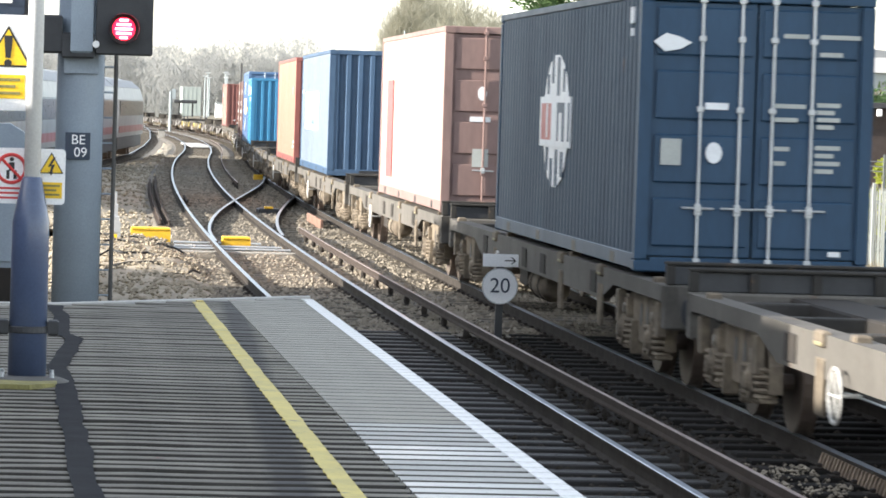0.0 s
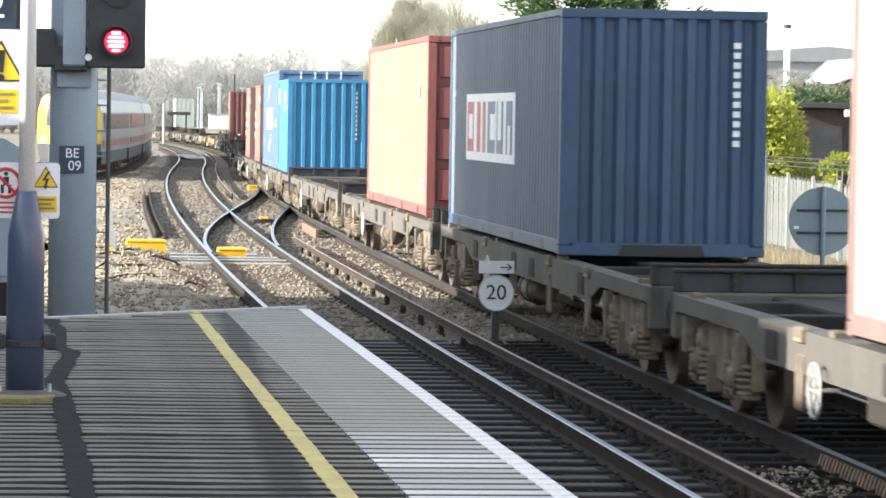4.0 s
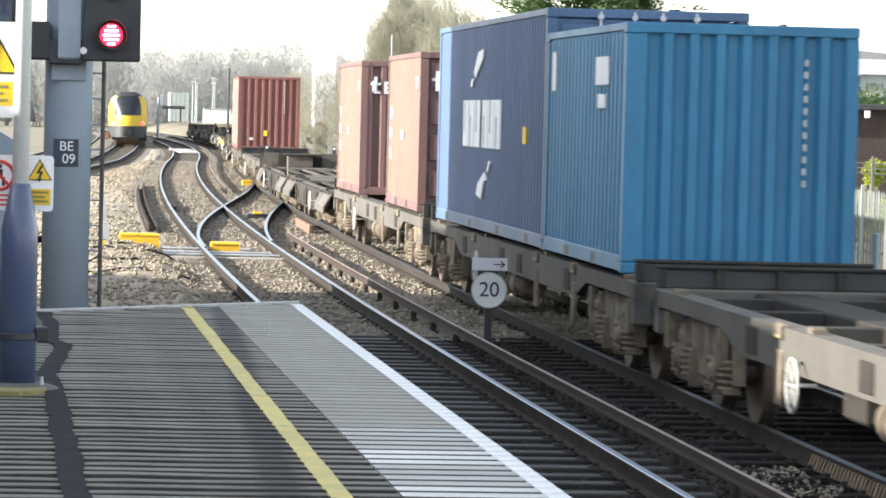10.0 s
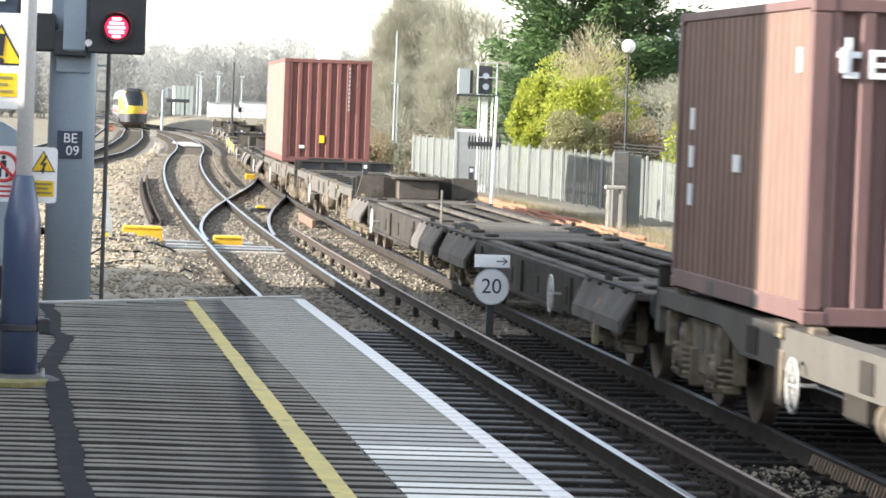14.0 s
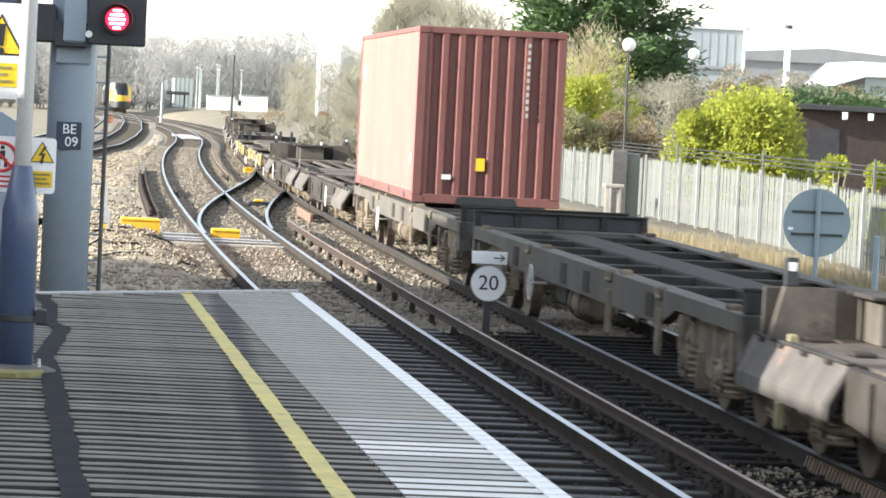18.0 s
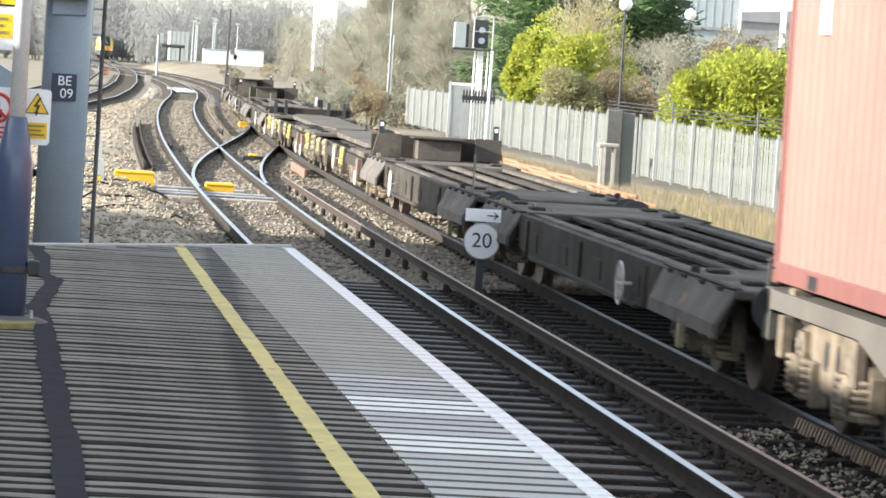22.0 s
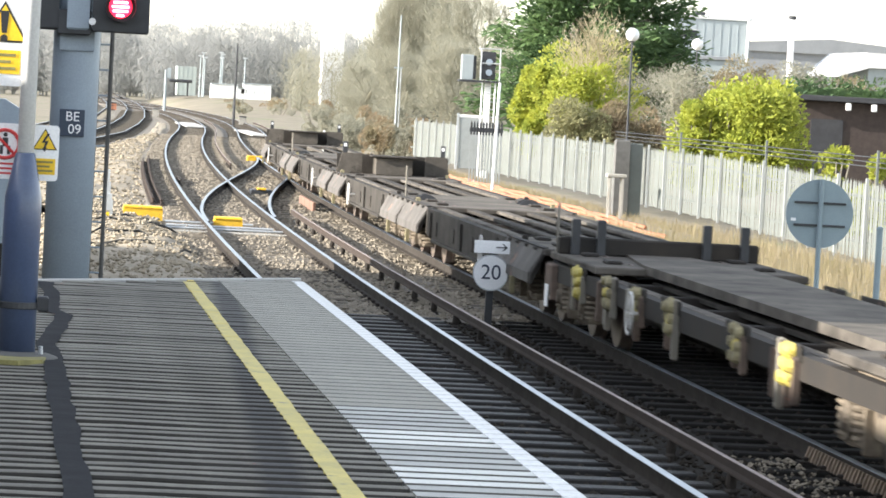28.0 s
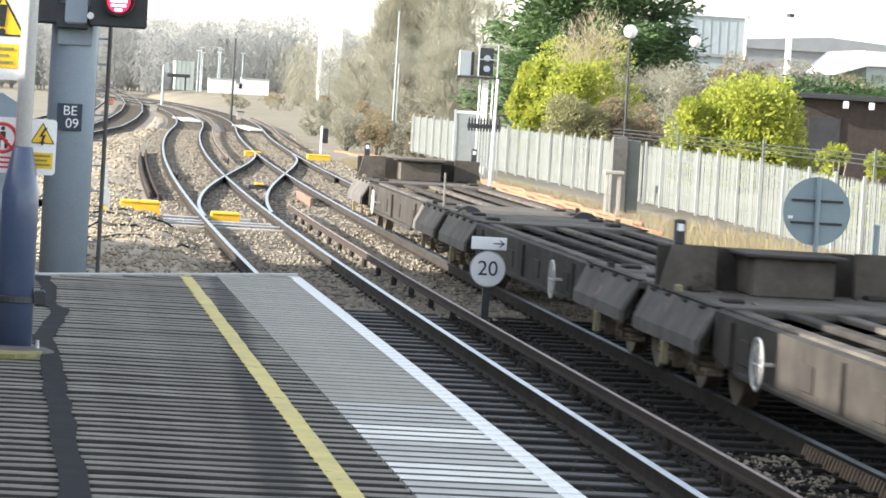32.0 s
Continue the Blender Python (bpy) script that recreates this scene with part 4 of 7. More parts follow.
    for layer, d in enumerate(decals):
        kind, material = d[0], M[d[1]]
        up = 0.0012 * layer
        if kind == "side":      # y0, y1, z0, z1 on the platform side
            y0, y1, z0, z1 = d[2:]
            part("marking", Geo().box(-hx - 0.001 - up, -hx + 0.006, y0, y1, z0, z1), material, t)
        elif kind == "end":     # x0, x1, z0, z1 on the near end
            x0, x1, z0, z1 = d[2:]
            o = 0.02 if doors else 0.0
            part("marking", Geo().box(x0, x1, -hy + o - 0.002 - up, -hy + o + 0.012, z0, z1), material, t)
        elif kind == "sideshape":
            part("marking", Geo().prism(d[2], -hx - 0.001 - up, -hx + 0.006, "x"), material, t)
        elif kind == "endshape":
            part("marking", Geo().prism(d[2], -hy - 0.002 - up, -hy + 0.012, "y"), material, t)
        elif kind == "bars":    # small unreadable lettering: x, z, columns of bars
            x0, z0, w, rows, step = d[2:]
            for r in range(rows):
                part("marking", Geo().box(x0, x0 + w * (1 - 0.25 * (r % 2)), -hy + 0.012, -hy + 0.022, z0 - r * step - 0.045, z0 - r * step), material, t)
    return t


def bogie(parent, y):
    """Two-axle goods bogie with coil springs, in its wagon's space."""
    b = new("bogie")
    b.empty_display_size = 0.2
    b.parent = parent
    b.matrix_basis = pose(0, y, 0)
    for sx in (-1, 1):
        x0, x1 = sorted((sx * 0.97, sx * 1.09))
        out = [(-1.32, 0.36), (-1.32, 0.60), (-1.18, 0.76), (-0.88, 0.84), (0.88, 0.84), (1.18, 0.76), (1.32, 0.60), (1.32, 0.36), (1.19, 0.36), (1.15, 0.58), (0.68, 0.58), (0.58, 0.44), (0.3, 0.36), (-0.3, 0.36), (-0.58, 0.44), (-0.68, 0.58), (-1.15, 0.58), (-1.19, 0.36)]
        part("side_frame", Geo().prism(out, x0, x1, "x"), M["bogie"], b)
        # black ovals on the solid frame paint the shade of its holes
        for y0 in (-0.20, 0.20):
            rim = [(y0 + 0.07 * math.cos(a * 0.524), 0.64 + 0.12 * math.sin(a * 0.524)) for a in range(12)]
            xa, xb = sorted((sx * 1.085, sx * 1.094))
            part("frame_hole", Geo().prism(rim, xa, xb, "x"), M["black"], b, "black oval for the shade in a frame hole")
        for sy in (-1, 1):
            g = Geo().tube((sx * 1.0, sy * 0.9, 0.45), (sx * 1.19, sy * 0.9, 0.45), 0.155, n=16)
            g.tube((sx * 1.19, sy * 0.9, 0.45), (sx * 1.23, sy * 0.9, 0.45), 0.10, 0.07, n=12)
            g.box(min(sx * 1.0, sx * 1.16), max(sx * 1.0, sx * 1.16), sy * 0.9 - 0.36, sy * 0.9 + 0.36, 0.27, 0.33, 0.015)
            part("axle_box", g, M["bogie"], b)
            xa, xb = sorted((sx * 1.06, sx * 1.15))
            horn = [(sy * 0.9 - 0.13, 0.26), (sy * 0.9 + 0.13, 0.26), (sy * 0.9 + 0.15, 0.62), (sy * 0.9 + 0.10, 0.78), (sy * 0.9 - 0.10, 0.78), (sy * 0.9 - 0.15, 0.62)]
            part("horn_guide", Geo().prism(horn, xa, xb, "x"), M["bogie"], b)
            part("frame_boss", Geo().tube((sx * 1.15, sy * 0.9, 0.68), (sx * 1.175, sy * 0.9, 0.68), 0.05, n=10), M["dustplate"], b)
            for e in (-0.24, 0.24):
                g = Geo()
                for k in range(5):
                    g.ring((sx * 1.09, sy * 0.9 + e * 1.12, 0.33 + 0.058 * k), 0.092, 0.022, "z", 14, 5)
                part("coil_spring", g, M["bogie"], b)
            g = Geo().box(min(sx * 1.02, sx * 1.16), max(sx * 1.02, sx * 1.16), sy * 0.42 - 0.035, sy * 0.42 + 0.035, 0.22, 0.58, 0.015)
            part("brake_hanger", g, M["bogie"], b)
    for sy in (-1, 1):
        g = Geo().tube((-0.95, sy * 0.9, 0.44), (0.95, sy * 0.9, 0.44), 0.075, n=10)
        w = part("axle", g, M["wheel"], b)
        for sx in (-1, 1):
            g = Geo().tube((sx * 0.69, sy * 0.9, 0.46), (sx * 0.80, sy * 0.9, 0.46), 0.455, n=24)
            g.tube((sx * 0.66, sy * 0.9, 0.46), (sx * 0.69, sy * 0.9, 0.46), 0.485, n=24)
            part("wheel", g, M["wheel"], w)
    part("bolster", Geo().box(-1.0, 1.0, -0.25, 0.25, 0.38, 0.72, 0.03), M["bogie"], b)
    return b


def handwheel(parent, x, y, z):
    g = Geo().ring((x, y, z), 0.21, 0.014, "x", 24, 6)
    for a in (0, 60, 120):
        c, s = 0.22 * math.cos(radians(a)), 0.22 * math.sin(radians(a))
        g.tube((x, y - c, z - s), (x, y + c, z + s), 0.008, n=6)
    g.tube((x, y, z), (x + 0.2, y, z), 0.016, n=8)
    part("handwheel", g, M["whitewheel"], parent, "white-painted brake handwheel")


def couplings(t, half):
    for sy in (-1, 1):
        for sx in (-1, 1):
            g = Geo().tube((sx * 0.87, sy * (half - 0.05), 0.80), (sx * 0.87, sy * (half + 0.16), 0.80), 0.09, n=12)
            g.tube((sx * 0.87, sy * (half + 0.14), 0.80), (sx * 0.87, sy * (half + 0.17), 0.80), 0.22, n=20)
            part("buffer", g, M["darkgrey"], t)
        part("drawbar", Geo().box(-0.09, 0.09, min(sy * (half - 0.3), sy * (half + 0.22)), max(sy * (half - 0.3), sy * (half + 0.22)), 0.70, 0.86, 0.02), M["darkgrey"], t)
        g = Geo().tube((0.45, sy * (half + 0.02), 0.72), (0.42, sy * (half + 0.15), 0.34), 0.025, n=6)
        part("brake_hose", g, M["rubber"], t)


def skeletal_wagon(half):
    """Open-framed container flat: side sills, spine, cross members, lifting spigots, two bogies."""
    t = thing("container_flat_wagon", "grey skeletal container flat wagon with open deck frame", "railway wagon", "goods wagons")
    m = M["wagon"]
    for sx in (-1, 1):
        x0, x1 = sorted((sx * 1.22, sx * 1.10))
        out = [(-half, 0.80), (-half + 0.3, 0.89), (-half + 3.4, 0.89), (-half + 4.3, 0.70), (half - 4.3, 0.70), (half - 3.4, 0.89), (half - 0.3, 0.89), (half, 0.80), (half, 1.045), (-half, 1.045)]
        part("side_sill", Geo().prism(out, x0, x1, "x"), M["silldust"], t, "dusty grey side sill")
        g = Geo()
        g.box(min(sx * 1.10, sx * 0.98), max(sx * 1.10, sx * 0.98), -half + 0.1, half - 0.1, 1.015, 1.042)
        part("deck_flange", g, M["silldust"], t)
        for y in (-half + 4.3, -2.55, half - 6.0):
            for e in (-0.09, 0.07):
                part("side_bracket", Geo().box(min(sx * 1.205, sx * 1.235), max(sx * 1.205, sx * 1.235), y + e - 0.06, y + e + 0.06, 0.40, 0.86, 0.015), M["bogie"], t)
            part("bracket_cap", Geo().box(min(sx * 1.18, sx * 1.25), max(sx * 1.18, sx * 1.25), y - 0.17, y + 0.15, 0.94, 1.075, 0.02), M["bogie"], t)
            part("cap_stripe", Geo().box(min(sx * 1.24, sx * 1.256), max(sx * 1.24, sx * 1.256), y - 0.15, y + 0.13, 0.955, 0.985, 0.004), M["dustyellow"], t)
        for y in (-5.2, -0.9, 0.9, 5.2):
            part("side_pad", Geo().box(min(sx * 1.215, sx * 1.232), max(sx * 1.215, sx * 1.232), y - 0.22, y + 0.22, 0.74, 0.98, 0.008), M["near_black"], t, "dark scuffed pad")
        for y in (-half + 0.6, -half + 3.2, half - 3.2, half - 0.6):
            part("foot_step", Geo().box(min(sx * 1.12, sx * 1.20), max(sx * 1.12, sx * 1.20), y - 0.10, y + 0.10, 0.52, 0.86, 0.01), M["bogie"], t)
    part("spine", Geo().box(-0.28, 0.28, -half + 0.1, half - 0.1, 0.55, 1.03, 0.02), M["near_black"], t)
    n = 9
    for i in range(n):
        y = -half + 1.0 + (2 * half - 2.0) * i / (n - 1)
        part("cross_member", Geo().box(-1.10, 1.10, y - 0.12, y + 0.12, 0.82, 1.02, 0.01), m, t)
    for sy in (-1, 1):
        y0, y1 = sorted((sy * half, sy * (half - 0.22)))
        part("headstock", Geo().box(-1.22, 1.22, y0, y1, 0.62, 1.06, 0.02), M["silldust"], t)
        part("end_plate", Geo().box(-1.2, 1.2, min(sy * (half - 0.02), sy * (half - 0.06)), max(sy * (half - 0.02), sy * (half - 0.06)), 1.06, 1.25, 0.01), M["darkgrey"], t, "low dark end plate")
        part("end_rail", Geo().box(-1.22, 1.22, min(sy * half, sy * (half - 0.12)), max(sy * half, sy * (half - 0.12)), 1.25, 1.285, 0.01), m, t)
        for x in (-1.17, -0.6, 0.0, 0.6, 1.17):
            part("end_stanchion", Geo().box(x - 0.04, x + 0.04, min(sy * (half + 0.004), sy * (half - 0.12)), max(sy * (half + 0.004), sy * (half - 0.12)), 1.06, 1.25, 0.01), m, t)
    for y in (-9.15, -3.06, 3.06, 9.15):
        for sx in (-1, 1):
            part("spigot", Geo().box(sx * 1.13 - 0.06, sx * 1.13 + 0.06, y - 0.09, y + 0.09, 1.03, 1.098, 0.015), M["bogie"], t)
    g = Geo().tube((-0.98, -0.35, 0.55), (-0.98, 0.85, 0.55), 0.19, n=16)
    g.tube((-0.98, -0.35, 0.55), (-0.98, -0.45, 0.55), 0.19, 0.10, n=16).tube((-0.98, 0.85, 0.55), (-0.98, 0.95, 0.55), 0.19, 0.10, n=16)
    part("air_tank", g, M["bogie"], t, "dusty brake air tank", True)
    for y in (-0.1, 0.6):
        part("tank_strap", Geo().ring((-0.98, y, 0.55), 0.192, 0.014, "y", 18, 4), M["near_black"], t)
    part("equipment_box", Geo().box(-1.12, -0.75, 1.3, 2.1, 0.46, 0.72, 0.03), M["near_black"], t)
    handwheel(t, -1.30, 3.15, 0.63)
    couplings(t, half)
    for sy in (-1, 1):
        bogie(t, sy * (half - 2.05))
    return t


def panel_wagon(half, bulkhead, levers=False):
    """Low flat with sloped armour plates over the bogies, slatted deck and, on some, a bulkhead at the far end."""
    label = "dusty low flat wagon with " + ("yellow side levers" if levers else "sloped side plates") + (" and end bulkhead" if bulkhead else "")
    t = thing("low_flat_wagon", label, "railway wagon", "goods wagons")
    m = M["wagonbrown"]
    for sx in (-1, 1):
        x0, x1 = sorted((sx * 1.20, sx * 1.08))
        out = [(-half, 0.60), (half, 0.60), (half, 0.80), (-half, 0.80)]
        if not levers:
            out = [(-half + 3.7, 0.50), (-half + 5.0, 0.43), (half - 5.0, 0.43), (half - 3.7, 0.50), (half - 3.7, 0.90), (-half + 3.7, 0.90)]
        part("side_sill", Geo().prism(out, x0, x1, "x"), M["near_black"] if levers else m, t)
        if not levers:
            for k in range(3):
                y = -half + 4.6 + (2 * half - 9.2) * k / 2
                part("side_rib", Geo().box(min(sx * 1.195, sx * 1.235), max(sx * 1.195, sx * 1.218), y - 0.04, y + 0.04, 0.46, 0.86, 0.01), m, t)
            # dark blocks on the sill paint the shade of its pockets
            for k in range(4):
                y = -half + 5.2 + (2 * half - 10.4) * k / 3
                part("side_pocket", Geo().box(min(sx * 1.19, sx * 1.215), max(sx * 1.19, sx * 1.215), y - 0.22, y + 0.22, 0.52, 0.74, 0.01), M["near_black"], t)
            part("lower_lip", Geo().box(min(sx * 1.19, sx * 1.25), max(sx * 1.19, sx * 1.25), -half + 5.0, half - 5.0, 0.41, 0.46, 0.01), m, t)
            for c in (-half + 1.9, half - 1.9):
                g = Geo()
                q = [(sx * 1.10, 0.915), (sx * 1.19, 0.91), (sx * 1.21, 0.87), (sx * 1.34, 0.62), (sx * 1.345, 0.50), (sx * 1.325, 0.50), (sx * 1.32, 0.61), (sx * 1.18, 0.86), (sx * 1.12, 0.88)]
                g.prism(q, c - 1.8, c + 1.8, "y")
                part("side_plate", g, M["skirtgrey"], t, "flared dusty grey side plate")
                # dark blocks on the edge paint the shade of its slots
                for k in (-1.2, -0.3, 0.6, 1.4):
                    part("edge_slot", Geo().box(min(sx * 1.13, sx * 1.225), max(sx * 1.13, sx * 1.225), c + k - 0.09, c + k + 0.09, 0.88, 0.917, 0.006), M["near_black"], t, "dark block for the shade in an edge slot")
                part("edge_lip", Geo().box(min(sx * 1.12, sx * 1.20), max(sx * 1.12, sx * 1.20), c - 1.8, c + 1.8, 0.918, 0.94, 0.006), M["wagon"], t)
                for k in (-1.75, 1.72):
                    part("plate_rib", Geo().prism([(sx * 1.20, 0.885), (sx * 1.35, 0.62), (sx * 1.352, 0.49), (sx * 1.30, 0.49), (sx * 1.15, 0.84)], c + k, c + k + 0.03, "y"), m, t)
                part("yellow_latch", Geo().box(sx * 1.33 - 0.03, sx * 1.33 + 0.03, c - 0.12, c, 0.28, 0.50, 0.012), M["dustyellow"], t)
                part("twistlock", Geo().box(sx * 1.12 - 0.035, sx * 1.12 + 0.035, c + 0.5, c + 0.60, 0.92, 1.0, 0.015), M["near_black"] if c < 0 else M["dustyellow"], t, "worn twist-lock")
        else:
            rng = random.Random(11 + sx)
            for c0 in (-half + 4.6, -half + 6.8, 0.6, 2.6, half - 5.2, half - 3.0):
                for i in range(rng.choice((2, 3, 4))):
                    k = c0 + i * rng.uniform(0.22, 0.4)
                    low = rng.uniform(0.30, 0.5)
                    part("side_lever", Geo().box(sx * 1.22 - 0.03, sx * 1.22 + 0.03, k - 0.05, k + 0.05, low, rng.uniform(0.78, 0.90), 0.015), M["rustpink"] if rng.random() < 0.6 else M["dustplate"], t)
                part("lever_guard", Geo().box(sx * 1.205 - 0.012, sx * 1.205 + 0.012, c0 - 0.12, c0 + 0.9, 0.74, 0.88, 0.01), M["wagonbrown"], t)
                yellow = abs(c0) > half - 5.0
                for i in range(9):
                    a, b = c0 + 0.05 + 0.15 * (i % 3) + rng.uniform(-0.02, 0.02), 0.82 - 0.11 * (i // 3) + rng.uniform(-0.02, 0.02)
                    part("lever_petal", Geo().tube((sx * 1.235, a, b), (sx * rng.uniform(1.27, 1.31), a, b), rng.uniform(0.055, 0.085), 0.04, 8), M["wyellow"] if yellow or i == 4 else M["dustyellow"], t)
            for c in (-half + 0.55, half - 0.55):
                part("end_box", Geo().box(sx * 1.22 - 0.05, sx * 1.22 + 0.05, c - 0.28, c + 0.28, 0.38, 0.80, 0.02), M["rustpink"], t, "faded rusty end box")
                part("end_plate", Geo().box(sx * 1.285 - 0.008, sx * 1.285 + 0.008, c - 0.12, c + 0.10, 0.30, 0.56, 0.004), M["whitesign"], t)
    for sy in (-1, 1):
        part("end_deck", Geo().box(-1.18, 1.18, min(sy * half, sy * (half - 3.6)), max(sy * half, sy * (half - 3.6)), 0.84, 0.925, 0.015), M["deckdust"], t, "flat end deck plate")
    part("spine", Geo().box(-0.3, 0.3, -half + 0.1, half - 0.1, 0.40, 0.66, 0.02), M["near_black"], t)
    for i in range(5):
        x = -0.95 + i * 0.475
        low = 0.12 if levers else 0.0
        part("deck_slat", Geo().box(x - 0.075, x + 0.075, -half + 3.6, half - 3.6, 0.855 - low, 0.91 - low, 0.012), M["wagonbrown"] if i % 2 else M["deckdust"], t)
    if levers:
        part("deck_spine", Geo().prism([(-0.34, -half + 0.2), (0.34, -half + 0.2), (0.62, -half + 3.4), (0.62, half - 3.4), (0.34, half - 0.2), (-0.34, half - 0.2), (-0.62, half - 3.4), (-0.62, -half + 3.4)], 0.86, 0.955, "z"), M["deckdust"], t, "flat raised deck spine")
    for c in (-half + 1.0, -half + 2.7, half - 2.7, half - 1.0):
        for x in (-0.86, 0.86):
            part("deck_lock", Geo().box(x - 0.09, x + 0.09, c - 0.16, c + 0.16, 0.92, 0.965, 0.015), M["near_black"], t)
    for i in range(6):
        y = -half + 4.2 + (2 * half - 8.4) * i / 5
        part("cross_member", Geo().box(-1.08, 1.08, y - 0.1, y + 0.1, 0.56, 0.78, 0.01), M["near_black"], t)
    if bulkhead == 2:
        y0 = half - 0.9
        for x in (-0.95, 0.95):
            g = Geo().prism([(x - 0.27, 0.92), (x + 0.27, 0.92), (x + (0.16 if x > 0 else 0.27), 1.36), (x - (0.16 if x < 0 else 0.27), 1.36)], y0, y0 + 0.10, "y")
            part("bulkhead_panel", g, M["deckdust"], t, "brown bulkhead panel")
        part("bulkhead_back", Geo().box(-1.2, 1.2, y0 + 0.35, y0 + 0.45, 0.92, 1.34, 0.01), m, t)
        part("centre_box", Geo().box(-0.42, 0.36, y0 - 0.55, y0 + 0.3, 0.92, 1.30, 0.02), M["deckdust"], t)
        part("centre_lid", Geo().box(-0.52, 0.46, y0 - 0.65, y0 + 0.32, 1.30, 1.335, 0.01), m, t)
        for x in (-1.05, 1.05):
            part("stake", Geo().box(x - 0.05, x + 0.05, y0 + 0.02, y0 + 0.12, 1.36, 1.60, 0.01), M["darkgrey"], t)
            part("stake_patch", Geo().box(x - 0.03, x + 0.03, y0 + 0.008, y0 + 0.018, 1.49, 1.56), M["whitesign"], t)
        part("side_stake", Geo().tube((-1.12, -half + 1.1, 0.92), (-1.12, -half + 1.1, 1.46), 0.016, n=8), M["dustplate"], t)
    elif bulkhead == 1:
        y0 = half - 0.7
        part("low_bulkhead", Geo().box(-1.18, 1.18, y0, y0 + 0.16, 0.92, 1.13, 0.02), M["near_black"], t)
        for x in (-1.0, -0.7, 0.55, 1.0):
            part("stake", Geo().box(x - 0.05, x + 0.05, y0 - 0.08, y0 + 0.02, 0.92, 1.34, 0.01), M["darkgrey"], t)
        part("side_stake", Geo().tube((-1.15, half - 0.3, 0.92), (-1.15, half - 0.3, 1.5), 0.016, n=8), M["dustplate"], t)
    handwheel(t, -1.34, 2.6 if bulkhead else -3.6, 0.63)
    couplings(t, half)
    for sy in (-1, 1):
        bogie(t, sy * (half - 1.95))
    return t


def arc_path():
    """Way along the goods track: place and heading by distance from the camera's cross line."""
    pts = [(track_x(2, 0.0), 0.0)]
    ds = [0.0]
    y = 0.0
    while y < 1000:
        y += 2.0
        x = track_x(2, y)
        ds.append(ds[-1] + math.hypot(x - pts[-1][0], 2.0))
        pts.append((x, y))
    return ds, pts


ARC = arc_path()


def on_track(d):
    ds, pts = ARC
    if d <= 0:
        return Vector((BASE[2], d, 0))
    i = min(int(d / 2.01), len(ds) - 2)
    while i < len(ds) - 2 and ds[i + 1] < d:
        i += 1
    u = (d - ds[i]) / (ds[i + 1] - ds[i])
    (xa, ya), (xb, yb) = pts[i], pts[i + 1]
    return Vector((xa + (xb - xa) * u, ya + (yb - ya) * u, 0))


def run(t):
    """Metres that the goods train has come towards the camera by t seconds."""
    return 10.45 * t + 0.008 * t * t


KEYT = [i * 1.0 for i in range(33)]


def ride(d0, half):
    """Rows of poses for a wagon whose middle starts d0 metres out; its bogies follow the rails."""
    rows = []
    for t in KEYT:
        d = d0 - run(t)
        a, b = on_track(d - half * 0.8), on_track(d + half * 0.8)
        c = (a + b) / 2
        yaw = math.atan2(-(b.x - a.x), b.y - a.y)
        rows.append((t, Matrix.Translation(c) @ Matrix.Rotation(yaw, 4, "Z")))
    return rows


TRAIN = []     # (object, start distance of wagon middle, half length, pose on the wagon)


def oval(cy, cz, ry, rz, n=18, gap=None):
    return [(cy + ry * math.cos(2 * math.pi * i / n), cz + rz * math.sin(2 * math.pi * i / n)) for i in range(n)]


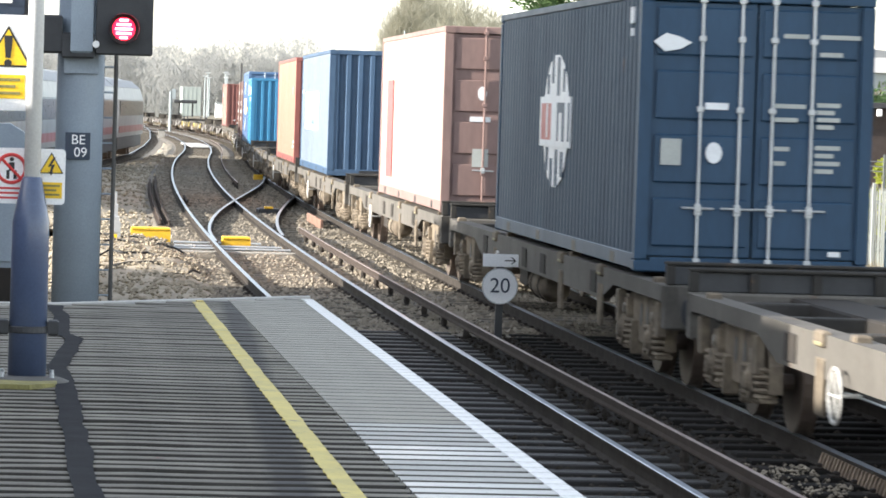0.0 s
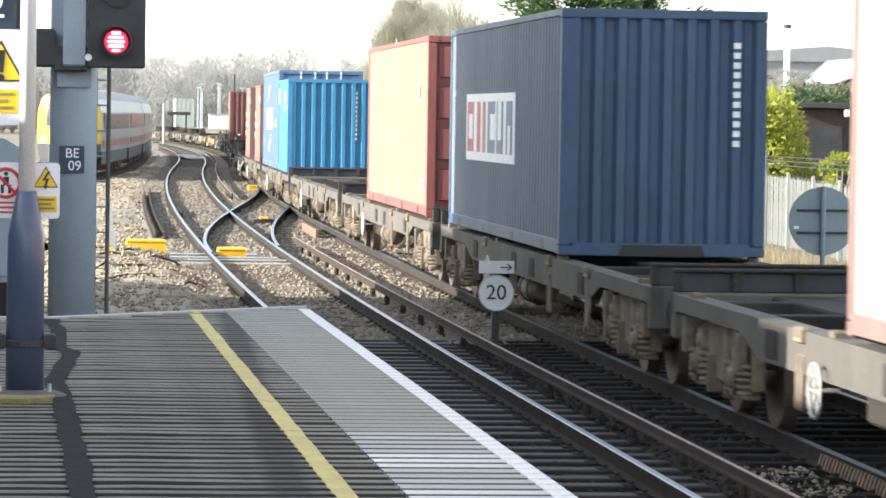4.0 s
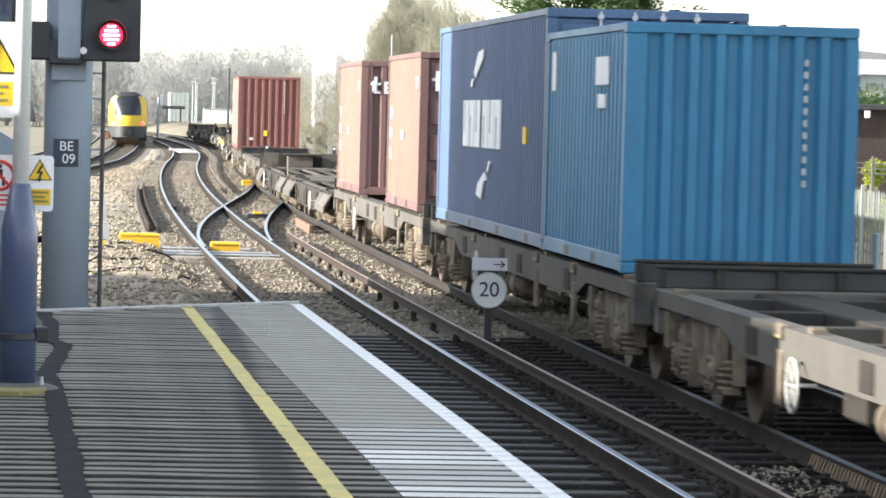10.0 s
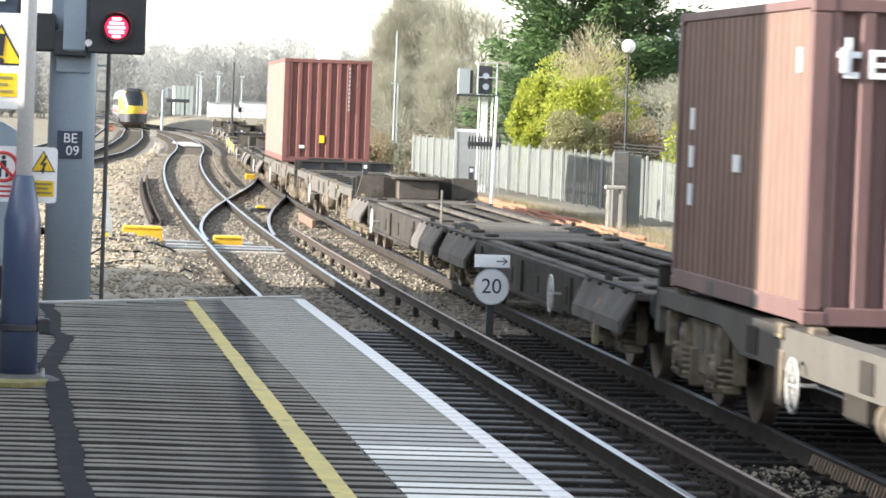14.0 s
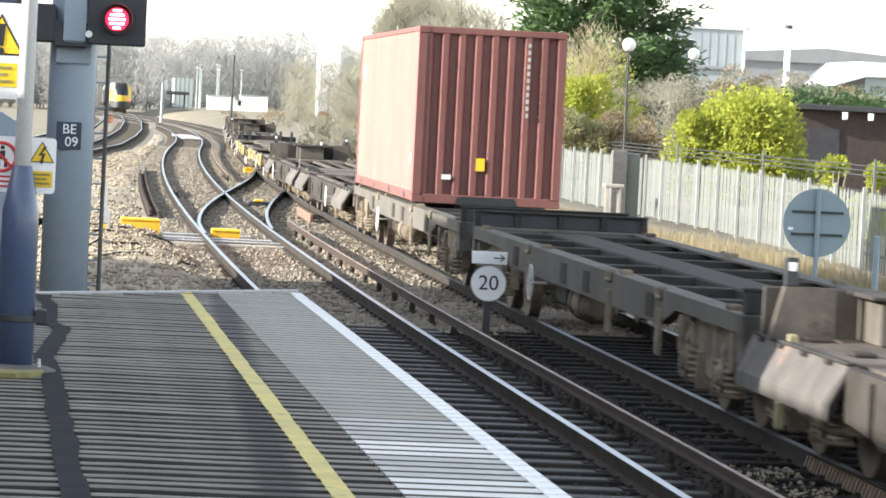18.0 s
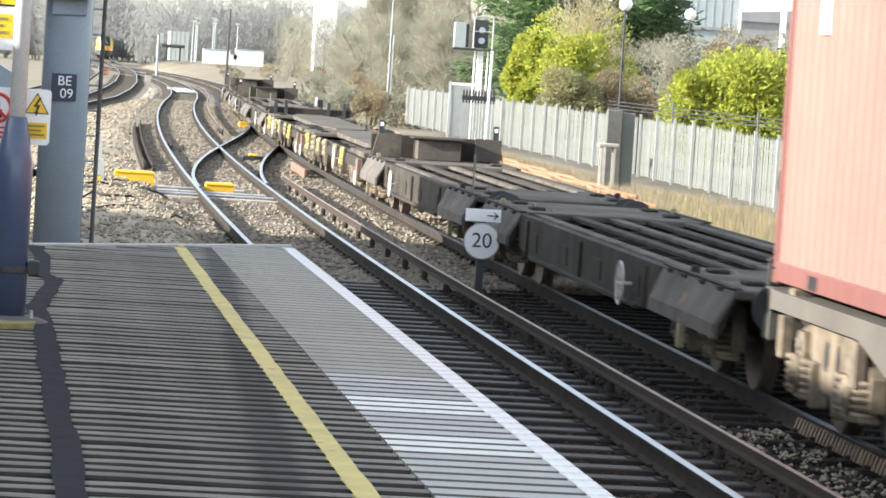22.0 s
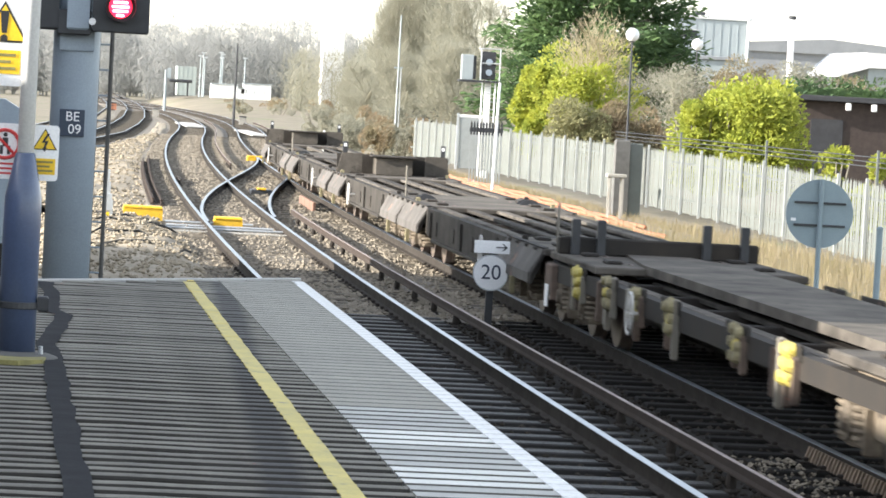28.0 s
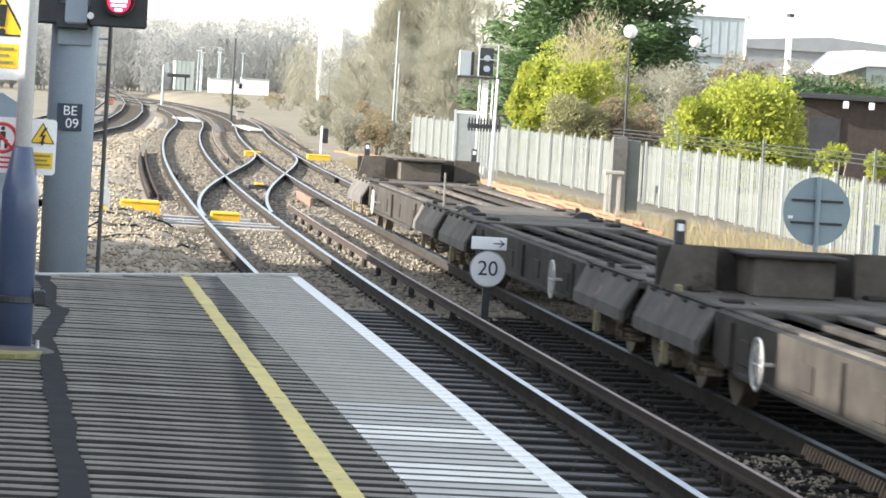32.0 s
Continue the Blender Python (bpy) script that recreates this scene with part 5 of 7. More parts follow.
def goods_train():
    half = 10.05
    first = skeletal_wagon(half)
    starts = [(13.4, 34.7), (34.7, 56.0), (56.0, 77.3), (77.3, 98.6), (98.6, 119.9), (119.9, 141.2), (141.2, 162.5), (162.5, 183.8), (220.9, 242.0), (242.6, 263.8)]
    mids = {}
    for i, (a, b) in enumerate(starts):
        w = first if i == 0 else copy_thing(first, Matrix())
        TRAIN.append((w, (a + b) / 2, half, Matrix()))
        mids[i] = (a + b) / 2
    kinds = {}
    for a, b, bulk, lev in ((184.3, 202.7, 0, False), (203.1, 221.3, 2, False), (264.3, 282.8, 0, False), (283.2, 302.0, 2, False), (302.6, 322.2, 0, True), (322.6, 342.3, 1, True),
                            (342.9, 360.2, 0, False), (360.6, 378.2, 2, False), (378.8, 396.8, 0, False), (397.2, 415.2, 2, False)):
        h = 9.0 if not lev else 9.6
        if (bulk, lev) not in kinds:
            w = kinds[(bulk, lev)] = panel_wagon(h, bulk, lev)
        else:
            w = copy_thing(kinds[(bulk, lev)], Matrix())
        TRAIN.append((w, (a + b) / 2, h, Matrix()))

    W, R, G = "decalwhite", "decalred", "decalgrey"
    L4, L2, HC, ST = 12.192, 6.058, 2.896, 2.591
    boxes = []
    # navy box with an oval emblem: white field, navy strokes, framed red and white panel
    N, e0 = "c_navy", 0.27
    d = [("sideshape", W, oval(e0, 1.50, 1.15, 0.80))]
    for a, b, z0, z1 in ((-0.75, -0.55, 1.85, 2.12), (-0.30, -0.05, 1.80, 2.26), (0.22, 0.42, 1.95, 2.30), (0.62, 0.80, 1.82, 2.06), (-0.72, -0.50, 0.84, 1.14), (-0.26, -0.04, 0.72, 1.16), (0.20, 0.40, 0.72, 1.05), (0.60, 0.78, 0.90, 1.18)):
        d.append(("side", N, e0 + a, e0 + b, z0, z1))
    d += [("side", W, -1.08, 1.64, 1.19, 1.79), ("side", N, -1.00, 0.10, 1.26, 1.72), ("side", R, 0.62, 1.50, 1.27, 1.71), ("side", W, -0.85, -0.60, 1.26, 1.72), ("side", W, -0.35, -0.10, 1.26, 1.60), ("side", W, 0.90, 1.02, 1.3, 1.7),
          ("side", W, -5.65, -5.45, 2.55, 2.72), ("side", W, -5.60, -5.5, 2.42, 2.5),
          ("endshape", W, [(-1.09, 2.36), (-0.96, 2.45), (-0.83, 2.42), (-0.69, 2.36), (-0.81, 2.29), (-0.97, 2.26)]),
          ("end", W, -0.53, -0.29, 1.68, 1.75), ("end", G, -0.98, -0.77, 1.10, 1.37), ("endshape", W, [(-0.43 + 0.085 * math.cos(a * 0.524), 1.235 + 0.11 * math.sin(a * 0.524)) for a in range(12)]),
          ("bars", G, 0.27, 2.48, 0.26, 1, 0.14), ("bars", G, 0.65, 2.48, 0.42, 1, 0.15), ("bars", G, 0.65, 2.30, 0.24, 1, 0.15), ("bars", G, 0.20, 1.76, 0.32, 2, 0.14), ("bars", G, 0.64, 1.78, 0.24, 4, 0.075), ("bars", G, 0.20, 1.32, 0.16, 2, 0.15), ("bars", G, 0.63, 1.34, 0.26, 4, 0.08), ("end", W, 0.8, 0.92, 0.20, 0.25)]
    boxes.append((container("shipping_container", L4, HC, "navy", "dark navy high-cube shipping container with white emblem and door rods", True, d), 43.45, 1))
    # faded pink-brown
    d = [("side", "decalred", 3.4, 4.6, 0.35, 2.1), ("endshape", W, [(-0.62 + 0.07 * math.cos(a * 0.524), 1.86 + 0.11 * math.sin(a * 0.524)) for a in range(12)]), ("end", W, -0.22, 0.30, 1.75, 2.2), ("end", R, -0.20, 0.28, 1.66, 1.74), ("end", W, -0.80, -0.48, 1.42, 1.50), ("end", G, -0.75, -0.5, 0.72, 1.0)]
    boxes.append((container("shipping_container", L4, HC, "faded", "faded pinkish brown high-cube container with patched red area", True, d), 62.95, 2))
    # blue with long white panel
    d = [("side", W, -1.75, 3.85, 1.0, 1.93), ("side", R, 2.9, 3.7, 1.12, 1.82), ("side", W, 3.05, 3.5, 1.3, 1.65), ("side", R, 2.1, 2.5, 1.12, 1.82), ("side", R, 1.5, 1.8, 1.12, 1.82), ("side", "c_royal", 0.4, 1.2, 1.12, 1.82), ("side", W, 0.4, 0.9, 1.3, 1.65), ("side", "c_royal", -0.5, 0.15, 1.12, 1.82), ("side", W, -0.35, 0.0, 1.3, 1.82), ("side", "c_royal", -1.5, -0.9, 1.12, 1.82), ("side", W, -1.35, -1.1, 1.12, 1.5), ("side", W, 5.2, 5.3, 1.9, 2.0)]
    d += [("end", W, 0.82, 0.90, 2.45 - k * 0.115, 2.52 - k * 0.115) for k in range(11)]
    boxes.append((container("shipping_container", L4, HC, "blue", "dark blue high-cube container with white lettered panel", False, d), 90.75, 3))
    d = [("endshape", "c_sky", [(0.10 + 0.13 * math.cos(a * 0.524), 2.35 + 0.11 * math.sin(a * 0.524)) for a in range(12)]), ("endshape", W, [(0.10 + 0.08 * math.cos(a * 0.524), 2.35 + 0.06 * math.sin(a * 0.524)) for a in range(12)]),
         ("end", W, -0.12, 0.02, 1.62, 1.72), ("end", W, -0.12, 0.30, 1.15, 1.22), ("end", G, -0.12, 0.25, 0.65, 0.95), ("side", W, -5.4, -5.1, 0.42, 0.5), ("side", W, -5.55, -5.3, 0.55, 0.62), ("side", W, -4.6, -4.52, 1.9, 2.1)]
    boxes.append((container("shipping_container", L4, HC, "brown", "red-brown high-cube container with door bars", True, d), 106.4, 4))
    # short bright blue box
    d = [("end", G, 0.645, 0.685, 2.18 - k * 0.125, 2.25 - k * 0.125) for k in range(11)] + [("side", W, 2.2, 2.45, 1.9, 2.35), ("side", W, -1.9, -1.0, 1.95, 2.25), ("side", W, -1.7, -1.2, 1.7, 1.85)]
    boxes.append((container("shipping_container", L2, ST, "sky", "short bright blue standard container with corrugated end", False, d), 145.8, 6))
    d = []
    for n, k in enumerate((0, 1, 2, 3.3, 4.3, 5.3)):
        y1 = 2.7 - k * 0.72
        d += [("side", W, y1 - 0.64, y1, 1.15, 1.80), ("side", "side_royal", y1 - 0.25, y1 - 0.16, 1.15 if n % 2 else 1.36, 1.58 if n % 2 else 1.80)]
    d += [("sideshape", W, [(1.4, 2.18), (1.2, 2.1), (0.35, 2.36), (0.3, 2.5), (0.9, 2.46)]), ("sideshape", W, [(1.75, 2.0), (1.55, 1.98), (1.4, 2.08), (1.6, 2.1)]), ("sideshape", W, [(0.8, 0.5), (0.2, 0.45), (-0.1, 0.7), (-0.35, 0.72), (-0.1, 0.82), (0.6, 0.66)]), ("sideshape", W, [(-0.4, 0.85), (-0.6, 0.98), (-0.75, 0.96), (-0.55, 0.82)]), ("side", "signyellow", -4.45, -4.15, 1.25, 1.46)]
    boxes.append((container("shipping_container", L4, HC, "royal", "royal blue high-cube container with white logo blocks", True, d), 155.0, 6))
    word = [("end", W, -0.97, -0.91, 1.96, 2.28), ("end", W, -1.03, -0.84, 2.12, 2.17), ("end", W, -0.93, -0.85, 1.96, 2.01), ("end", W, -0.77, -0.57, 1.96, 2.01), ("end", W, -0.77, -0.72, 1.96, 2.19), ("end", W, -0.77, -0.57, 2.14, 2.19), ("end", W, -0.62, -0.57, 2.05, 2.19), ("end", W, -0.77, -0.57, 2.05, 2.09),
            ("endshape", W, [(-0.52, 1.96), (-0.45, 1.96), (-0.30, 2.19), (-0.37, 2.19)]), ("endshape", W, [(-0.37, 1.96), (-0.30, 1.96), (-0.45, 2.19), (-0.52, 2.19)])]
    for c, s in ((167.15, "near"), (179.4, "far")):
        dd = word + [("side", W, 2.1, 2.25, 1.5 - k * 0.35, 1.7 - k * 0.35) for k in range(3)] + [("side", W, -0.2, 0.1, 1.15, 1.30), ("side", W, -2.6, -2.5, 2.0, 2.2), ("end", G, -0.45, 0.1, 0.65, 0.95) if s == "near" else ("end", W, -1.0, -0.95, 2.0, 2.2)]
        boxes.append((container("shipping_container", L2, ST, "maroon", "short maroon container with white word mark on its end", s == "near", dd), c, 7))
    d = [("end", "signyellow", -0.19, -0.05, 0.56, 0.77), ("end", W, -0.75, -0.6, 0.40, 0.48), ("side", W, -5.5, -5.42, 0.6, 0.8), ("side", W, 4.6, 4.9, 2.0, 2.3)] + [("end", G, 0.585, 0.625, 2.62 - k * 0.115, 2.69 - k * 0.115) for k in range(11)]
    boxes.append((container("shipping_container", L4, HC, "red", "rust-red high-cube container with ribbed end and yellow label", False, d), 256.9, 9))
    for ob, c, i in boxes:
        TRAIN.append((ob, mids[i], half, Matrix.Translation((0, c - mids[i], 1.098))))


# ---- passenger train that leaves on the side track ----
REAR = [(0.0, 95), (1.5, 115), (3.0, 139), (4.5, 166), (6.0, 194), (7.0, 211), (9.0, 241), (10.0, 257), (12.0, 298), (14.0, 345), (17.0, 428), (19.0, 495), (25.0, 700), (32.0, 940)]


SIDE = [(1.12, 0.5), (1.30, 1.0), (1.36, 1.9), (1.33, 2.7), (1.15, 3.25), (0.7, 3.6), (0.45, 3.72)]     # half width by height


def car_mesh(name, half, material):
    prof = [(-1.33, 1.0), (-1.36, 1.9), (-1.33, 2.7), (-1.15, 3.25), (-0.7, 3.6), (0, 3.72), (0.7, 3.6), (1.15, 3.25), (1.33, 2.7), (1.36, 1.9), (1.33, 1.0)]
    return Geo().prism(prof, -half, half, "y")


def passenger_train():
    cars = []
    for i in range(4):
        half = 11.3
        t = thing("train_carriage", "silver passenger carriage with yellow end" if i == 0 else "silver passenger carriage with dark windows", "train carriage", "passenger train carriages")
        part("body", car_mesh("body", half, None), M["emugrey"], t, smooth=False)
        part("roof", Geo().prism([(-1.17, 3.26), (-0.72, 3.62), (0, 3.745), (0.72, 3.62), (1.17, 3.26)], -half + 0.3, half - 0.1, "y"), M["emuroof"], t)
        for sx in (-1, 1):
            part("window_band", Geo().box(min(sx * 1.345, sx * 1.375), max(sx * 1.345, sx * 1.375), -half + 1.6, half - 1.0, 1.95, 2.65, 0.01), M["glass"], t, "dark window band")
            part("skirt", Geo().box(min(sx * 1.2, sx * 1.3), max(sx * 1.2, sx * 1.3), -half + 1, half - 1, 0.45, 1.0, 0.02), M["darkgrey"], t)
            part("stripe", Geo().box(min(sx * 1.355, sx * 1.372), max(sx * 1.355, sx * 1.372), -half + 1.2, half - 0.6, 1.2, 1.5), M["emured"], t)
        if i == 0:
            def front(x, z):
                lean = 1 - 0.72 * (max(z - 1.9, 0) / 1.85) ** 1.4
                return -half - 1.45 * (1 - min(abs(x) / 1.37, 1) ** 2.3) * lean

            def wide(z):
                for (xa, za), (xb, zb) in zip(SIDE, SIDE[1:]):
                    if z <= zb:
                        return xa + (xb - xa) * (z - za) / (zb - za)
                return SIDE[-1][0]

            def face(u0, u1, z0, z1, out=0.0, n=16, m=10):
                g, v, f = Geo(), [], []
                for j in range(m + 1):
                    z = z0 + (z1 - z0) * j / m
                    for i in range(n + 1):
                        x = wide(z) * (u0 + (u1 - u0) * i / n)
                        v.append((x, front(x, z) - out, z))
                for j in range(m):
                    for i in range(n):
                        k = j * (n + 1) + i
                        f.append((k, k + 1, k + n + 2, k + n + 1))
                return g.add(v, f)
            part("cab_end", face(-1, 1, 1.25, 3.70), M["emuyellow"], t, "rounded yellow cab end", True)
            part("windscreen", face(-0.68, 0.68, 2.08, 3.42, 0.03), M["glass"], t, "dark raked windscreen", True)
            part("roof_cap", face(-1.0, 1.0, 3.40, 3.70, 0.02), M["darkgrey"], t, "", True)
            part("lower_apron", face(-1, 1, 0.55, 1.34, 0.01), M["darkgrey"], t, "dark lower apron", True)
            part("coupler_hood", face(-0.42, 0.42, 0.7, 1.32, 0.05), M["black"], t, "", True)
            for sx, m2, lab in ((-1, "white", "unlit white lamp cluster"), (1, "taillamp", "lit red tail light")):
                x = sx * 1.0
                y = front(x, 1.5)
                part("lamp_cluster", Geo().tube((x, y + 0.1, 1.5), (x, y - 0.06, 1.5), 0.17, 0.14, n=14), M["white"], t, "pale oval lamp cluster")
                part("tail_light", Geo().tube((x, y - 0.05, 1.5), (x, y - 0.085, 1.5), 0.10, n=12), M[m2], t, lab)
            part("coupler", Geo().box(-0.25, 0.25, -half - 1.75, -half - 0.5, 0.72, 1.02, 0.03), M["black"], t)
        for y in (-7.8, 7.8):
            b = new("bogie")
            b.parent = t
            b.matrix_basis = pose(0, y, 0)
            part("bogie_frame", Geo().box(-1.1, 1.1, -1.6, 1.6, 0.35, 0.75, 0.05), M["darkgrey"], b)
            for sy in (-1, 1):
                part("wheelset", Geo().tube((-0.8, sy * 1.2, 0.42), (0.8, sy * 1.2, 0.42), 0.42, n=18), M["wheel"], b)
        cars.append(t)
    return cars


def car_rows(offset):
    rows = []
    for t, y in REAR:
        a, b = y + offset - 8, y + offset + 8
        xa, xb = left_x(a), left_x(b)
        rows.append((t, Matrix.Translation(((xa + xb) / 2, (a + b) / 2, 0)) @ Matrix.Rotation(math.atan2(-(xb - xa), 16.0), 4, "Z")))
    return rows


def motions():
    for ob, d0, half, m in TRAIN:
        walk(ob, [(t, p @ m) for t, p in ride(d0, half)])
    for i, ob in enumerate(CARS):
        walk(ob, car_rows(11.3 + i * 23.2))


# ---- platform furniture and signals ----
def lamp_column():
    t = thing("platform_column", "navy steel column base carrying a white pole on a mossy footing", "column", at=pose(0.002, 23.25, 0.91))
    part("base_column", Geo().lathe([(0.12, 0.0), (0.116, 0.9), (0.116, 1.0), (0.106, 1.05), (0.062, 1.27), (0.056, 1.28)], n=28), M["polepaint"], t, "navy painted root column", True)
    part("collar", Geo().lathe([(0.116, 0.0), (0.128, 0.008), (0.128, 0.042), (0.116, 0.05)], (0, 0, 0.30), 24), M["darkgrey"], t, "dark clamp strap")
    for a in (-1, 1):
        part("collar_bolt", Geo().box(a * 0.155 - 0.035, a * 0.155 + 0.035, -0.05, 0.05, 0.29, 0.385, 0.01), M["darkgrey"], t)
    part("white_pole", Geo().tube((0, 0, 1.26), (0, 0, 6.2), 0.052, 0.045, 20), M["white"], t, "white painted upper pole", True)
    part("base_plate", Geo().box(-0.19, 0.19, -0.19, 0.19, 0.0, 0.018, 0.004), M["polepaint"], t)
    for a in (-1, 1):
        for b in (-1, 1):
            part("anchor_bolt", Geo().tube((a * 0.155, b * 0.155, 0.0), (a * 0.155, b * 0.155, 0.06), 0.014, n=8), M["steel"], t)
    f = thing("footing", "low mossy concrete footing under the column", "footing", at=pose(0.0, 23.2, 0.905))
    part("mound", Geo().lathe([(0.27, 0.0), (0.265, 0.018), (0.22, 0.035), (0.10, 0.042), (0.02, 0.043)], (0.0, -0.05, 0), 28), M["oldconc"], f, "", True)
    part("moss_patch", Geo().prism([(-0.36, -0.55), (0.02, -0.60), (0.17, -0.44), (0.19, -0.22), (0.05, -0.16), (-0.12, -0.24), (-0.34, -0.2)], 0.0, 0.03, "z"), M["moss"], f, "yellow moss patch")


def sign_board(name, label, x0, x1, z0, z1, y, material):
    t = thing(name, label, "sign", at=pose((x0 + x1) / 2, y, (z0 + z1) / 2))
    w, h = (x1 - x0) / 2, (z1 - z0) / 2
    r = 0.025
    out = []
    for cx, cz, a0 in ((w - r, h - r, 0), (-w + r, h - r, 90), (-w + r, -h + r, 180), (w - r, -h + r, 270)):
        out += [(cx + r * math.cos(radians(a0 + a)), cz + r * math.sin(radians(a0 + a))) for a in (0, 30, 60, 90)]
    part("board", Geo().prism(out, 0, 0.004, "y"), material, t)
    part("bracket", Geo().box(-w * 0.9, w * 0.9, 0.006, 0.03, -0.02, 0.02), M["steel"], t)
    return t


def triangle(parent, cx, cz, s, mark):
    h = s * 0.866
    for k, m, o in ((1.0, "black", -0.003), (0.86, "signyellow", -0.006)):
        q = [(cx - s / 2 * k, cz - h / 3 * k), (cx + s / 2 * k, cz - h / 3 * k), (cx, cz + h * 2 / 3 * k)]
        part("warning_triangle", Geo().prism(q, o, o + 0.003, "y"), M[m], parent)
    if mark == "bolt":
        q = [(0.02, 0.09), (-0.035, -0.005), (0.0, 0.0), (-0.015, -0.055), (-0.03, -0.05), (0.0, -0.09), (0.022, -0.045), (0.008, -0.05), (0.035, 0.022), (0.0, 0.015), (0.045, 0.09)]
        part("bolt_symbol", Geo().prism([(cx + a * s / 0.24, cz + b * s / 0.24) for a, b in q], -0.009, -0.006, "y"), M["black"], parent)
    else:
        q = [(-0.028, 0.11), (0.028, 0.11), (0.016, -0.03), (-0.016, -0.03)]
        part("mark_symbol", Geo().prism([(cx + a * s / 0.3, cz + b * s / 0.3) for a, b in q], -0.009, -0.006, "y"), M["black"], parent)
        part("mark_dot", Geo().tube((cx, -0.009, cz - 0.062 * s / 0.3), (cx, -0.006, cz - 0.062 * s / 0.3), 0.024 * s / 0.3, n=14), M["black"], parent)


def signs():
    y = 23.33
    t = sign_board("warning_sign", "white board with no-walking symbol and electric shock triangle", -0.218, 0.209, 2.017, 2.367, y, M["whitesign"])
    triangle(t, 0.125, 0.065, 0.155, "bolt")
    part("text_panel", Geo().box(0.055, 0.195, -0.004, 0.0, -0.135, -0.035), M["signyellow"], t)
    for k in range(3):
        part("text_bar", Geo().box(0.07, 0.18 - 0.02 * (k % 2), -0.007, -0.004, -0.062 - k * 0.028, -0.050 - k * 0.028), M["moss"], t)
    part("prohibition_ring", Geo().ring((-0.125, -0.004, 0.045), 0.088, 0.011, "y", 32, 6), M["signred"], t)
    g = Geo().tube((-0.185, -0.004, 0.105), (-0.065, -0.004, -0.015), 0.010, n=6)
    part("prohibition_bar", g, M["signred"], t)
    g = Geo().box(-0.14, -0.105, -0.003, 0.0, 0.03, 0.085).box(-0.155, -0.135, -0.003, 0.0, -0.02, 0.035).box(-0.11, -0.09, -0.003, 0.0, -0.02, 0.035).tube((-0.123, -0.003, 0.103), (-0.123, 0.0, 0.103), 0.014, n=12)
    part("walker_symbol", g, M["black"], t)
    for k in range(3):
        part("text_bar", Geo().box(-0.205, -0.045, -0.003, 0.0, -0.085 - k * 0.03, -0.072 - k * 0.03), M["signred"], t)
    t = sign_board("caution_sign", "white caution board with exclamation triangle and yellow text panel", -0.373, -0.033, 2.60, 3.20, y, M["whitesign"])
    triangle(t, 0.035, 0.06, 0.30, "mark")
    part("text_panel", Geo().box(-0.14, 0.145, -0.004, 0.0, -0.225, -0.075), M["signyellow"], t)
    for k in range(3):
        part("text_bar", Geo().box(-0.12, 0.115 - 0.03 * (k % 2), -0.007, -0.004, -0.115 - k * 0.042, -0.097 - k * 0.042), M["moss"], t)
    t = sign_board("platform_number_sign", "dark platform number sign with white numeral", -0.503, -0.073, 3.20, 3.50, y + 0.06, M["signnavy"])
    part("numeral", letters("2", 0.22, M["whitesign"]), None, t, at=pose(0.09, -0.008, -0.01))
    part("light_box", Geo().box(0.13, 0.29, 0.02, 0.10, -0.22, 0.2, 0.01), M["darkgrey"], t)


